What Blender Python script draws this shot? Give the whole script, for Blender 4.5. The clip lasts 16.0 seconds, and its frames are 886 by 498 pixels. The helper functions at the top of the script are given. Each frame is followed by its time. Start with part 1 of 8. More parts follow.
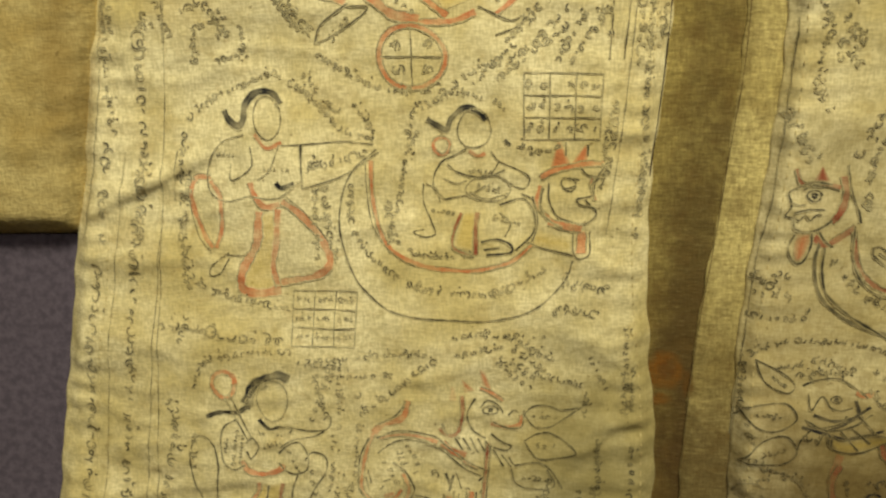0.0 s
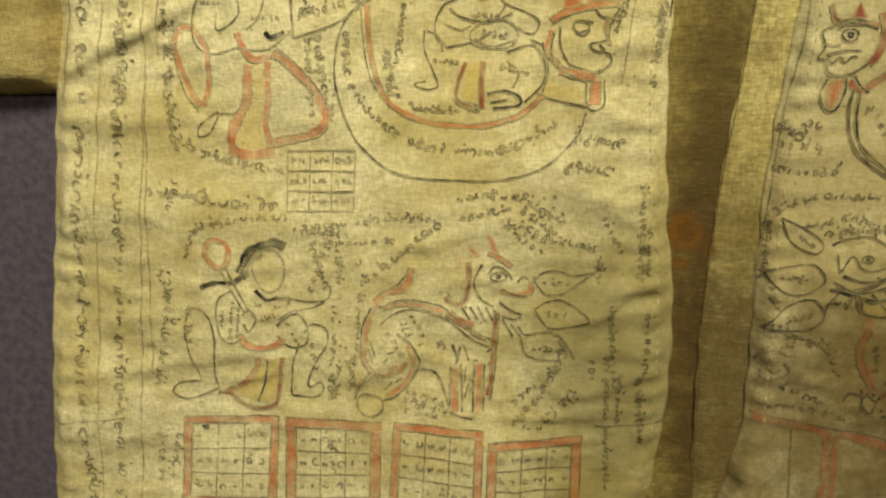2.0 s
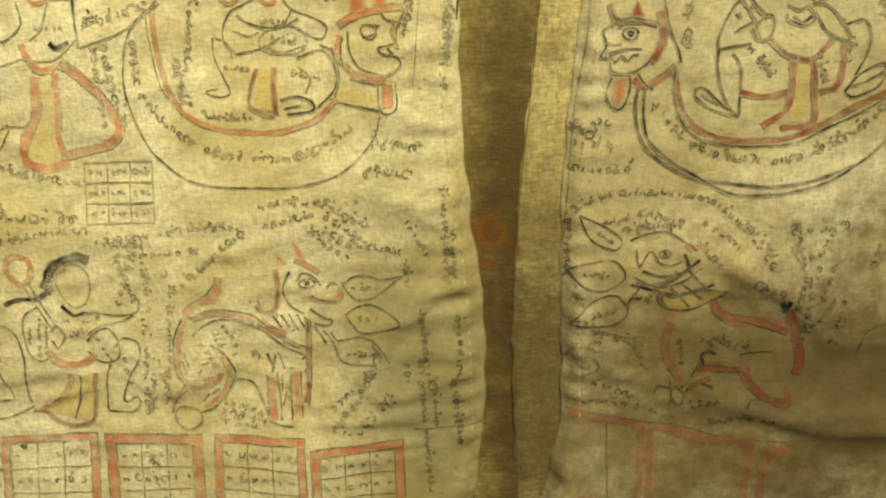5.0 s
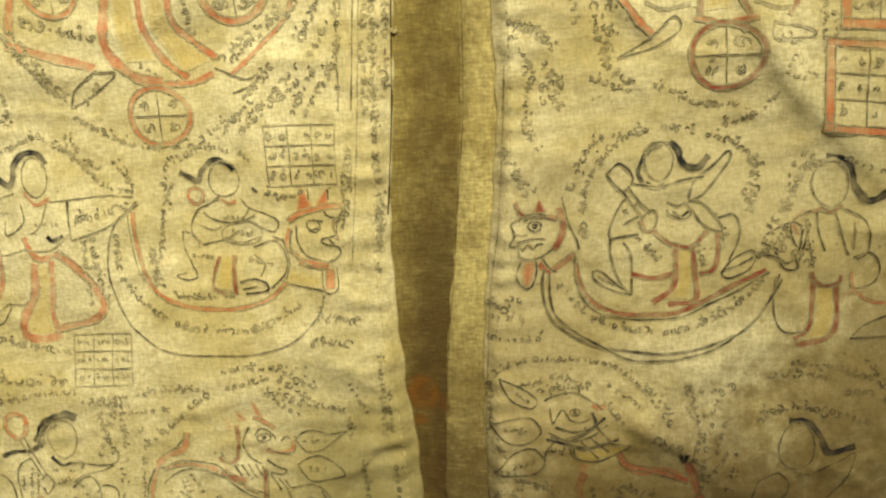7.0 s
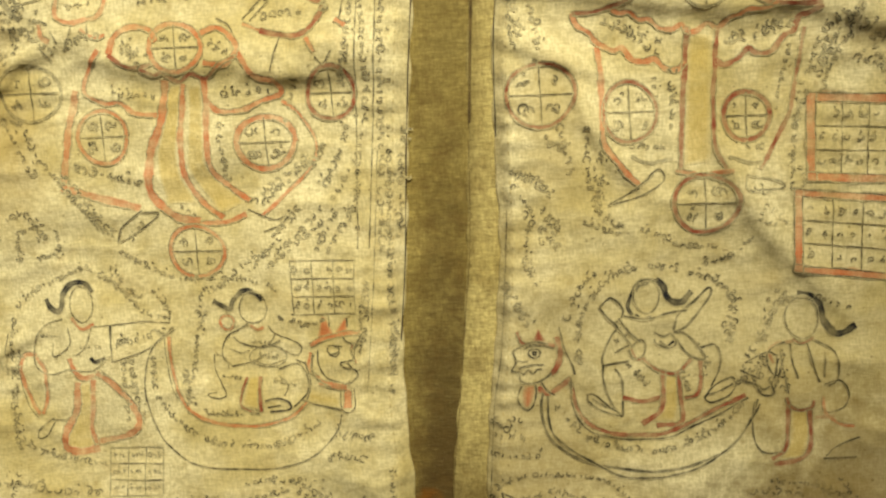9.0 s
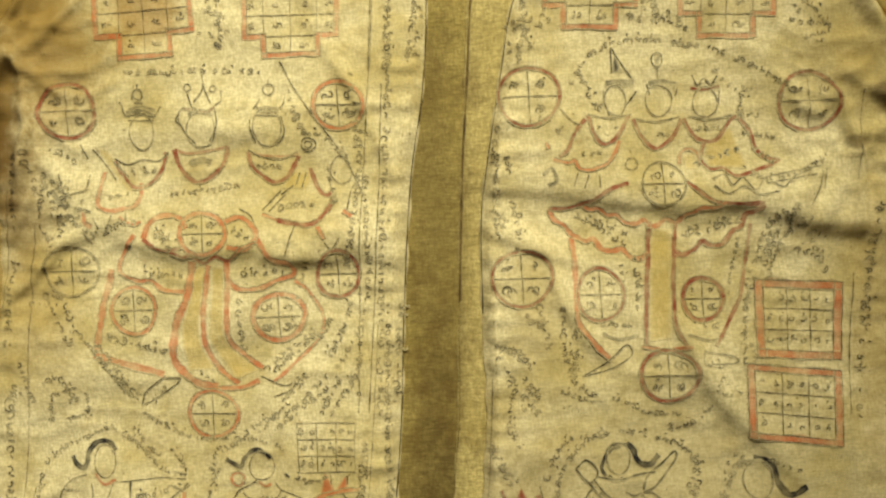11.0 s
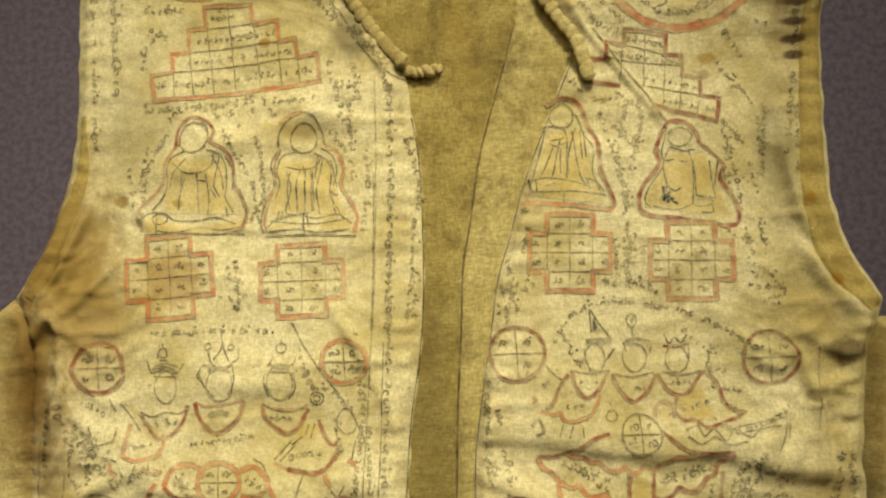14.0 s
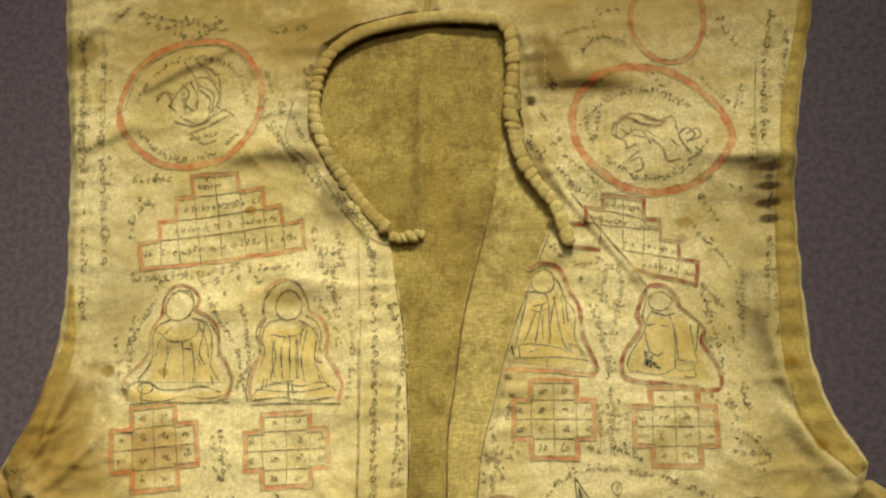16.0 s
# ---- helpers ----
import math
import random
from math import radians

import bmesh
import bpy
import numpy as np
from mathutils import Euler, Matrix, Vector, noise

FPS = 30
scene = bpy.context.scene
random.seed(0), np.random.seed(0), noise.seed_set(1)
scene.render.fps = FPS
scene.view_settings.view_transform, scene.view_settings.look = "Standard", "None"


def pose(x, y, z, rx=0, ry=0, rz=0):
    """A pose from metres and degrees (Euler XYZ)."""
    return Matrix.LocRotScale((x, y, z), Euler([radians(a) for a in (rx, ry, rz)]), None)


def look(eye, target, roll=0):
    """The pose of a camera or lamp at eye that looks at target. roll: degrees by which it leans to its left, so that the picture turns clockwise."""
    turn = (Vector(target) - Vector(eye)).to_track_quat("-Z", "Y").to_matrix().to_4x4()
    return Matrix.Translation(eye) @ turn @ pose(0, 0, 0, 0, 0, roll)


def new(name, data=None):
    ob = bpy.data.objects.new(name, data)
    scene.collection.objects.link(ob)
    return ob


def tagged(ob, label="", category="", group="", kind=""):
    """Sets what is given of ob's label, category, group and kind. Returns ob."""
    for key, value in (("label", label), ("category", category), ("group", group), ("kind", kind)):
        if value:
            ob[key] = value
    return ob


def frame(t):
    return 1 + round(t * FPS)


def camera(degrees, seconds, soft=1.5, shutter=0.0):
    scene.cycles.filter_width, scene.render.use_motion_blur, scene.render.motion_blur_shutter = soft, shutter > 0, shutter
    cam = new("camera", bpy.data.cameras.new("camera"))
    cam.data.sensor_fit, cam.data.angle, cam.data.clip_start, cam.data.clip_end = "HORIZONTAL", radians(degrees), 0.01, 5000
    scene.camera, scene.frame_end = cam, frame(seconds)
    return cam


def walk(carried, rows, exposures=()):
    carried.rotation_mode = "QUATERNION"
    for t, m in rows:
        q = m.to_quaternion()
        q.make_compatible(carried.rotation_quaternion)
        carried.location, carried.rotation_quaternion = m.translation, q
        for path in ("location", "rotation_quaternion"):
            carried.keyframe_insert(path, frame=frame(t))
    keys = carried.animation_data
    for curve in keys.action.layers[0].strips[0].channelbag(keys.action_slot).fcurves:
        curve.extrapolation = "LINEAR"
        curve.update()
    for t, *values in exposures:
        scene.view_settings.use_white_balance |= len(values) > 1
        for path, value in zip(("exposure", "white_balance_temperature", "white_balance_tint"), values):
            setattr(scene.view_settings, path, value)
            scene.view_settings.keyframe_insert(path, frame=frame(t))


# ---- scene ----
cam = camera(50.7, 16.0, soft=2.4)
PATH = [
    (0, (-0.077, 0.028, 0.349), (-0.244, -0.456, -1.584), -161.6),
    (0.5, (-0.077, 0.018, 0.346), (-0.254, -0.51, -1.575), -162.1),
    (1, (-0.076, 0.009, 0.342), (-0.264, -0.546, -1.571), -162.3),
    (1.5, (-0.078, 0.002, 0.339), (-0.269, -0.577, -1.566), -162.6),
    (2, (-0.076, -0.002, 0.334), (-0.27, -0.635, -1.553), -164.1),
    (2.5, (-0.079, -0.01, 0.335), (-0.276, -0.65, -1.55), -163.9),
    (3, (-0.078, -0.014, 0.333), (-0.268, -0.674, -1.546), -164.7),
    (3.5, (-0.068, -0.014, 0.331), (-0.231, -0.674, -1.55), -167.3),
    (4, (-0.052, -0.012, 0.33), (-0.191, -0.67, -1.554), -169.8),
    (4.5, (-0.04, -0.007, 0.329), (-0.143, -0.651, -1.562), -173.0),
    (4.7, (-0.034, -0.006, 0.328), (-0.115, -0.649, -1.564), -175.1),
    (7, (0.016, 0.036, 0.37), (-0.121, -0.4, -1.577), -165.8),
    (7.5, (0.014, 0.041, 0.377), (-0.126, -0.345, -1.58), -163.2),
    (8, (0.016, 0.051, 0.384), (-0.131, -0.319, -1.577), -161.5),
    (10.5, (0.018, 0.08, 0.44), (-0.087, 0.015, -1.556), -124.4),
    (11, (0.02, 0.09, 0.452), (-0.082, 0.079, -1.546), -98.8),
    (11.5, (0.022, 0.1, 0.465), (-0.088, 0.167, -1.53), -61.5),
    (12, (0.02, 0.108, 0.471), (-0.08, 0.21, -1.524), -47.2),
    (12.5, (0.023, 0.118, 0.479), (-0.077, 0.27, -1.513), -36.7),
    (13, (0.026, 0.135, 0.484), (-0.075, 0.316, -1.505), -32.4),
    (13.5, (0.027, 0.141, 0.493), (-0.064, 0.381, -1.491), -24.2),
    (14, (0.03, 0.147, 0.5), (-0.068, 0.419, -1.479), -23.2),
    (14.5, (0.031, 0.155, 0.505), (-0.068, 0.469, -1.467), -21.2),
    (15, (0.034, 0.166, 0.509), (-0.06, 0.535, -1.454), -18.0),
    (15.5, (0.038, 0.185, 0.513), (-0.044, 0.586, -1.445), -15.7),
    (16, (0.042, 0.193, 0.512), (-0.043, 0.625, -1.439), -15.4),
]
walk(cam, [(t, look(eye, target, roll)) for t, eye, target, roll in PATH],
     [(0, -0.1, 6500, 9), (1.5, -0.07, 6500, 7), (3.5, 0.17, 6500, 6), (4.5, 0.2, 6500, 7), (7, 0.16, 6500, 8), (8, 0.14, 6500, 9), (11, -0.09, 6500, 10), (14, -0.16, 6650, 10), (16, -0.17, 6850, 10)])

# ---- light ----
world = bpy.data.worlds.new("room_air")
scene.world = world
world.use_nodes = True
world.node_tree.nodes["Background"].inputs[0].default_value = (1.0, 0.86, 0.66, 1)
world.node_tree.nodes["Background"].inputs[1].default_value = 0.05
lamp = bpy.data.lights.new("gallery_spot", "SPOT")
lamp.energy, lamp.color, lamp.spot_size, lamp.spot_blend, lamp.shadow_soft_size = 358.0, (0.988, 0.95, 0.755), radians(25), 1.0, 0.26
new("gallery_spot", lamp).matrix_world = look((0.40, 1.75, 1.6), (-0.095, 0.1, 0))
# unseen area lamp, added as a dim fill over the table
fill_lamp = bpy.data.lights.new("fill_lamp", "AREA")
fill_lamp.shape, fill_lamp.size, fill_lamp.size_y, fill_lamp.energy, fill_lamp.color = "RECTANGLE", 1.2, 0.18, 8.0, (1.0, 0.93, 0.8)
new("fill_lamp", fill_lamp).matrix_world = look((0.1, 0.75, 1.84), (0.1, 0.75, 0))
scene.view_settings.exposure = 0.0

# ---- materials ----


def srgb(r, g, b):
    return tuple(((c / 255 + 0.055) / 1.055) ** 2.4 if c > 10 else c / 255 / 12.92 for c in (r, g, b)) + (1,)


class Nodes:
    """A small builder of node materials."""

    def __init__(self, name):
        self.mat = bpy.data.materials.new(name)
        self.mat.use_nodes = True
        self.t = self.mat.node_tree
        self.bsdf = self.t.nodes["Principled BSDF"]
        self.pos = self.add("ShaderNodeTexCoord").outputs["Object"]

    def add(self, kind, **props):
        n = self.t.nodes.new(kind)
        for k, v in props.items():
            setattr(n, k, v)
        return n

    def put(self, socket, value):
        if hasattr(value, "is_linked"):
            self.t.links.new(value, socket)
        else:
            socket.default_value = value

    def noise(self, scale, detail=3, rough=0.55, stretch=(1, 1, 1), shift=(0, 0, 0)):
        m = self.add("ShaderNodeMapping")
        m.inputs["Scale"].default_value, m.inputs["Location"].default_value = stretch, shift
        self.put(m.inputs["Vector"], self.pos)
        n = self.add("ShaderNodeTexNoise")
        self.put(n.inputs["Vector"], m.outputs[0])
        n.inputs["Scale"].default_value, n.inputs["Detail"].default_value, n.inputs["Roughness"].default_value = scale, detail, rough
        return n.outputs["Fac"]

    def ramp(self, value, lo, hi, out_lo=0.0, out_hi=1.0):
        n = self.add("ShaderNodeMapRange", interpolation_type="SMOOTHSTEP")
        self.put(n.inputs[0], value)
        for i, v in enumerate((lo, hi, out_lo, out_hi)):
            n.inputs[i + 1].default_value = v
        return n.outputs[0]

    def math(self, op, a, b=0.0):
        n = self.add("ShaderNodeMath", operation=op)
        self.put(n.inputs[0], a)
        self.put(n.inputs[1], b)
        return n.outputs[0]

    def mix(self, fac, a, b, blend="MIX"):
        n = self.add("ShaderNodeMix", data_type="RGBA", blend_type=blend)
        self.put(n.inputs[0], fac)
        self.put(n.inputs[6], a)
        self.put(n.inputs[7], b)
        return n.outputs[2]

    def spot(self, x, y, rx, ry, wobble):
        """1 inside an uneven oval round (x, y), in millimetres, falling to 0 at its rim."""
        m = self.add("ShaderNodeMapping")
        m.inputs["Location"].default_value = (-x / rx, -y / ry, 0)
        m.inputs["Scale"].default_value = (1000 / rx, 1000 / ry, 0)
        self.put(m.inputs["Vector"], self.pos)
        n = self.add("ShaderNodeVectorMath", operation="LENGTH")
        self.put(n.inputs[0], m.outputs[0])
        d = self.math("ADD", n.outputs["Value"], self.math("MULTIPLY", self.math("SUBTRACT", wobble, 0.5), 1.5))
        return self.ramp(d, 1.25, 0.2) if max(rx, ry) > 25 else self.ramp(d, 1.05, 0.45)

    def bump(self, height, strength, distance):
        n = self.add("ShaderNodeBump")
        n.inputs["Strength"].default_value, n.inputs["Distance"].default_value = strength, distance
        self.put(n.inputs["Height"], height)
        self.put(self.bsdf.inputs["Normal"], n.outputs[0])


# x, y, half width and half height of the cloth's own marks and of painted shade, in millimetres, with colour and
# strength
RUST, TEA, ASH, DIRT_SHADE = srgb(116, 70, 16), srgb(150, 124, 54), srgb(116, 104, 68), srgb(62, 40, 12)
STAINS_AND_SHADE = [
    # narrow dark ovals along folds and armpit hollows paint shade over the dirt
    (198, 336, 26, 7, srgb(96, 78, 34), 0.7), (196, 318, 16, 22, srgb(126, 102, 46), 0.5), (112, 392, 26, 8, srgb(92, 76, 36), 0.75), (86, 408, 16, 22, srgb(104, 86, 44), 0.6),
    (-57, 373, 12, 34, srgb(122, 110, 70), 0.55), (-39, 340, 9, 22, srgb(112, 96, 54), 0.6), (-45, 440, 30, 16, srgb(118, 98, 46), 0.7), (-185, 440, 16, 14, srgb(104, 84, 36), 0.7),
    (-60, 362, 40, 7, srgb(122, 102, 50), 0.55), (-141, 207, 23, 21, srgb(152, 114, 44), 0.62), (-216, 160, 7, 20, srgb(40, 26, 8), 0.9), (-214, 118, 12, 6, DIRT_SHADE, 0.6),
    (-86, 335, 4.5, 3.5, srgb(140, 96, 16), 0.8), (-167, 251, 5, 4, srgb(140, 104, 24), 0.8), (-136, 248, 3.5, 3, srgb(134, 100, 24), 0.7), (153, 308, 7, 4, srgb(156, 122, 40), 0.7),
    (198, 229, 4, 4, srgb(150, 108, 22), 0.75), (207, 186, 4, 4, srgb(146, 104, 20), 0.8), (-160, 300, 26, 60, srgb(150, 138, 96), 0.35), (182, 260, 12, 40, srgb(140, 128, 92), 0.4),
    (-70, 284, 26, 6, srgb(148, 124, 62), 0.55), (40, 62, 16, 44, srgb(170, 148, 84), 0.5), (190, 128, 6, 4, DIRT_SHADE, 0.6), (176, 88, 26, 5, srgb(110, 88, 40), 0.6),
    (-50, -160, 26, 40, ASH, 0.3), (-44, -215, 30, 30, TEA, 0.6),
    (60, -205, 90, 26, DIRT_SHADE, 0.42), (14, -190, 40, 60, DIRT_SHADE, 0.4), (-213, 160, 9, 34, DIRT_SHADE, 0.85), (-203, 215, 16, 20, TEA, 0.7),
    (190, 165, 22, 26, TEA, 0.5), (208, 150, 16, 9, DIRT_SHADE, 0.75), (184, 225, 10, 50, ASH, 0.2), 
    (76, 386, 3, 3.5, srgb(30, 24, 14), 0.85), (-40, 330, 14, 16, ASH, 0.5), 
    (150, 300, 4, 4, RUST, 0.5),
    
    # the broad ovals low on the right are brown dirt plus painted dimness
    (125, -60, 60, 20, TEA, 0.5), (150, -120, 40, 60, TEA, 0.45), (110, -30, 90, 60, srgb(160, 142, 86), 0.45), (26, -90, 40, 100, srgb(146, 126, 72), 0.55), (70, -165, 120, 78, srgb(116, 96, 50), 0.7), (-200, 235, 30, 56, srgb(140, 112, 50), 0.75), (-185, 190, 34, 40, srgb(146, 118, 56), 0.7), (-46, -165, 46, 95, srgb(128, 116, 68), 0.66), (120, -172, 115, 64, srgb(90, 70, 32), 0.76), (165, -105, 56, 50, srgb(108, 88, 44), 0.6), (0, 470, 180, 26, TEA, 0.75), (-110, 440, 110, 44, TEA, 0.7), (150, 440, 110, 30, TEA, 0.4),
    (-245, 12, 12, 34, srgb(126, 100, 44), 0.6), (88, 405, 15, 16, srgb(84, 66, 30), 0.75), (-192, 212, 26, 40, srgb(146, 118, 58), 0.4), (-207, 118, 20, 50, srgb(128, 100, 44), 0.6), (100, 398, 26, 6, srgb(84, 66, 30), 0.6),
    # row of dark bars: shade between the armhole tucks, painted with their dirt
    (200, 334, 9, 3.2, DIRT_SHADE, 0.9), (199, 324, 9, 3.2, DIRT_SHADE, 0.9), (198, 315, 9, 3.4, DIRT_SHADE, 0.95), (197, 306, 7, 3, DIRT_SHADE, 0.8), 
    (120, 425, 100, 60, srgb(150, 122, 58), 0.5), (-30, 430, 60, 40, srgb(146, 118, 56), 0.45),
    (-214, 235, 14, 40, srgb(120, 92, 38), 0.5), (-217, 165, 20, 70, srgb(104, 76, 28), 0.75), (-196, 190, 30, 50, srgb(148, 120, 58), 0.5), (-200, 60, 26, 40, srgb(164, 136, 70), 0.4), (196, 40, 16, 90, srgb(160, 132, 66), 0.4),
]


# lining dirt; the broad ovals and the fold strip also paint shade
GRIME_AND_SHADE = [(0, -205, 34, 50, srgb(56, 40, 14), 0.6), (-10, -90, 30, 140, srgb(66, 49, 19), 0.85), (-8, 110, 22, 130, srgb(96, 80, 38), 0.56), 
         (20, 330, 14, 60, TEA, 0.5), (45, 318, 30, 8, DIRT_SHADE, 0.3), (0, -170, 45, 100, DIRT_SHADE, 0.78), (-22, -107, 8, 9, srgb(116, 70, 4), 0.88), (-21, -106, 4, 5, srgb(72, 40, 4), 0.6), (-13, -112, 2.5, 6, srgb(90, 58, 10), 0.7), (-23, -118, 5, 3.5, srgb(108, 66, 4), 0.75)]


def cloth_colour(n, light, dark, stains_and_shade=STAINS_AND_SHADE, even=0.0):
    """Old cotton: blotched by age at two scales, with threads, marks and painted shade. Returns the colour and the
    height of its weave.
    """
    blot = n.math("ADD", n.math("MULTIPLY", n.noise(13, 4, 0.6), 0.55), n.math("MULTIPLY", n.noise(42, 4, 0.62, shift=(6, 5, 0)), 0.45))
    fine = n.noise(120, 4, 0.65, shift=(3, 1, 0))
    c = n.mix(n.ramp(blot, 0.36, 0.60, 0.5 * even, 1.0 - 0.3 * even), dark, light)
    c = n.mix(n.ramp(fine, 0.46, 0.76, 0.0, 0.4 * (1 - even)), c, tuple(v * 0.8 for v in dark[:3]) + (1,))
    # soft brown patches and small foxing, each with a shape of its own
    c = n.mix(n.ramp(n.noise(58, 5, 0.72, (1, 1.3, 1), (4, 9, 0)), 0.50, 0.74, 0.0, 0.34 * (1 - even)), c, srgb(168, 140, 76))
    c = n.mix(n.ramp(n.noise(210, 4, 0.7, shift=(8, 3, 0)), 0.54, 0.74, 0.0, 0.42), c, srgb(146, 118, 58))
    weft = n.noise(340, 2, 0.5, (1, 4, 1))
    warp = n.noise(340, 2, 0.5, (4, 1, 1), (5, 0, 0))
    weave = n.math("ADD", weft, warp)
    c = n.mix(n.ramp(weave, 0.8, 1.2, 0.42, 0.0), c, tuple(v * 0.55 for v in dark[:3]) + (1,))
    if stains_and_shade:
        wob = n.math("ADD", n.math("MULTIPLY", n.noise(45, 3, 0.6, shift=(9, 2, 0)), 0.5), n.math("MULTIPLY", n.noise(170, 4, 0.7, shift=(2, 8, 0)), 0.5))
        for x, y, rx, ry, tone, strong in stains_and_shade:
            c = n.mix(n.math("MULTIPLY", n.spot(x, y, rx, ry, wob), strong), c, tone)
    specks = n.ramp(n.noise(420, 2, 0.5, shift=(1, 7, 0)), 0.70, 0.76, 0.0, 0.55)
    c = n.mix(specks, c, srgb(92, 70, 26))
    return c, weave


def cloth(name, light, dark, stains_and_shade=STAINS_AND_SHADE, relief=0.35, slub=0.0):
    n = Nodes(name)
    c, weave = cloth_colour(n, light, dark, stains_and_shade, 0.3 if slub else 0.0)
    if slub:
        # uneven homespun threads, darker in the gaps between them
        weft = n.noise(230, 3, 0.6, (1, 4.5, 1), (3, 3, 0))
        warp = n.noise(230, 3, 0.6, (4.5, 1, 1), (8, 1, 0))
        c = n.mix(n.ramp(weft, 0.36, 0.56, slub, 0.0), c, srgb(84, 64, 24))
        c = n.mix(n.ramp(warp, 0.36, 0.56, slub * 0.9, 0.0), c, srgb(84, 64, 24))
        c = n.mix(n.ramp(weft, 0.56, 0.72, 0.0, slub * 0.35), c, srgb(208, 186, 118))
        c = n.mix(n.ramp(n.noise(62, 6, 0.75, (1.3, 1, 1), (7, 7, 0)), 0.47, 0.66, 0.0, slub * 2.0), c, srgb(92, 70, 28))
        weave = n.math("ADD", n.math("MULTIPLY", weft, 1.6), n.math("MULTIPLY", warp, 1.6))
    n.put(n.bsdf.inputs["Base Color"], c)
    n.bsdf.inputs["Roughness"].default_value = 0.85
    n.bsdf.inputs["Specular IOR Level"].default_value = 0.25
    crease = n.noise(55, 3, 0.6, (1, 2.2, 1), (2, 2, 0))
    n.bump(n.math("ADD", n.math("MULTIPLY", weave, 0.25), n.math("MULTIPLY", crease, 1.6)), relief, 0.0012)
    return n.mat


LIGHT, DARK = srgb(231, 217, 166), srgb(196, 177, 114)


def ink(name, tone, cover, worn_lo, worn_hi):
    """Ink or paint soaked into the cloth and rubbed off in places."""
    n = Nodes(name)
    c, weave = cloth_colour(n, LIGHT, DARK)
    worn = n.math("ADD", n.math("MULTIPLY", n.noise(260, 5, 0.75), 0.5), n.math("MULTIPLY", n.noise(38, 3, 0.6, shift=(4, 4, 0)), 0.5))
    n.put(n.bsdf.inputs["Base Color"], n.mix(n.math("MULTIPLY", n.ramp(worn, worn_lo, worn_hi, cover, cover * 0.34), n.add("ShaderNodeAttribute", attribute_name="soak").outputs["Fac"]), c, n.mix(0.35, tone, n.mix(1.0, c, tone, "MULTIPLY"))))
    n.bsdf.inputs["Roughness"].default_value = 0.85
    n.bsdf.inputs["Specular IOR Level"].default_value = 0.25
    n.bump(weave, 0.2, 0.0012)
    return n.mat


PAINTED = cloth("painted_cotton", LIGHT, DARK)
LINING = cloth("lining_cotton", srgb(190, 170, 96), srgb(144, 124, 58), GRIME_AND_SHADE, 0.5, 0.26)
FACING = cloth("facing_cotton", srgb(214, 195, 124), srgb(172, 152, 84), GRIME_AND_SHADE[2:], 0.5, 0.24)
SLEEVE = cloth("sleeve_cotton", srgb(198, 178, 116), srgb(164, 140, 78), STAINS_AND_SHADE, 0.6)
OCHRE = cloth("ochre_cotton", srgb(204, 180, 104), srgb(164, 140, 70), STAINS_AND_SHADE, 0.6)
BINDING = cloth("binding_cotton", srgb(206, 188, 124), srgb(160, 138, 78), STAINS_AND_SHADE, 0.6)
RED = ink("orange_paint", srgb(196, 98, 50), 0.8, 0.42, 0.74)
MAROON = ink("brown_paint", srgb(146, 70, 46), 0.95, 0.44, 0.74)
BLACK = ink("black_ink", srgb(40, 38, 30), 0.88, 0.42, 0.70)
GREY = ink("faded_ink", srgb(58, 56, 46), 0.75, 0.4, 0.68)
HAIR = ink("dense_ink", srgb(32, 32, 36), 1.0, 0.5, 0.8)
YELLOW = ink("yellow_wash", srgb(206, 176, 78), 0.52, 0.42, 0.76)
WRITING = ink("writing_ink", srgb(44, 42, 34), 0.86, 0.42, 0.72)
FADED = ink("faded_paint", srgb(162, 84, 48), 0.66, 0.42, 0.7)
INKS = [RED, MAROON, BLACK, GREY, HAIR, YELLOW, WRITING, FADED]


def plain(name, a, b, scale, rough=0.9, relief=0.2):
    n = Nodes(name)
    n.put(n.bsdf.inputs["Base Color"], n.mix(n.ramp(n.noise(scale, 4, 0.6), 0.35, 0.65), a, b))
    n.bsdf.inputs["Roughness"].default_value = rough
    n.bump(n.noise(scale * 12, 3, 0.6), relief, 0.001)
    return n.mat


FELT = plain("grey_felt", srgb(78, 68, 77), srgb(98, 87, 96), 300, 0.95, 0.6)
OAK = plain("oak", srgb(120, 86, 50), srgb(96, 66, 36), 12, 0.5)
PLASTER = plain("plaster", srgb(200, 186, 160), srgb(190, 176, 150), 3)
CARPET = plain("carpet", srgb(88, 80, 74), srgb(72, 66, 62), 40)
METAL = plain("white_metal", srgb(210, 208, 200), srgb(200, 198, 190), 8, 0.5)

# ---- meshes ----


def part(name, verts, faces, material, parent=None, label="", smooth=True):
    me = bpy.data.meshes.new(name)
    me.from_pydata(verts, [], faces)
    for m in material if isinstance(material, list) else [material]:
        me.materials.append(m)
    if smooth:
        me.polygons.foreach_set("use_smooth", [True] * len(me.polygons))
    me.update()
    ob = new(name, me)
    ob.parent = parent
    return tagged(ob, label)


def box(name, lo, hi, material, parent=None, label="", edge=0.0):
    bm = bmesh.new()
    bmesh.ops.create_cube(bm, size=1)
    for v in bm.verts:
        v.co = Vector([lo[i] + (v.co[i] + 0.5) * (hi[i] - lo[i]) for i in range(3)])
    if edge:
        bmesh.ops.bevel(bm, geom=bm.edges[:], offset=edge, segments=3, affect="EDGES")
    me = bpy.data.meshes.new(name)
    bm.to_mesh(me)
    bm.free()
    me.materials.append(material)
    ob = new(name, me)
    ob.parent = parent
    return tagged(ob, label)


def smoothstep(t):
    t = np.clip(t, 0, 1)
    return t * t * (3 - 2 * t)


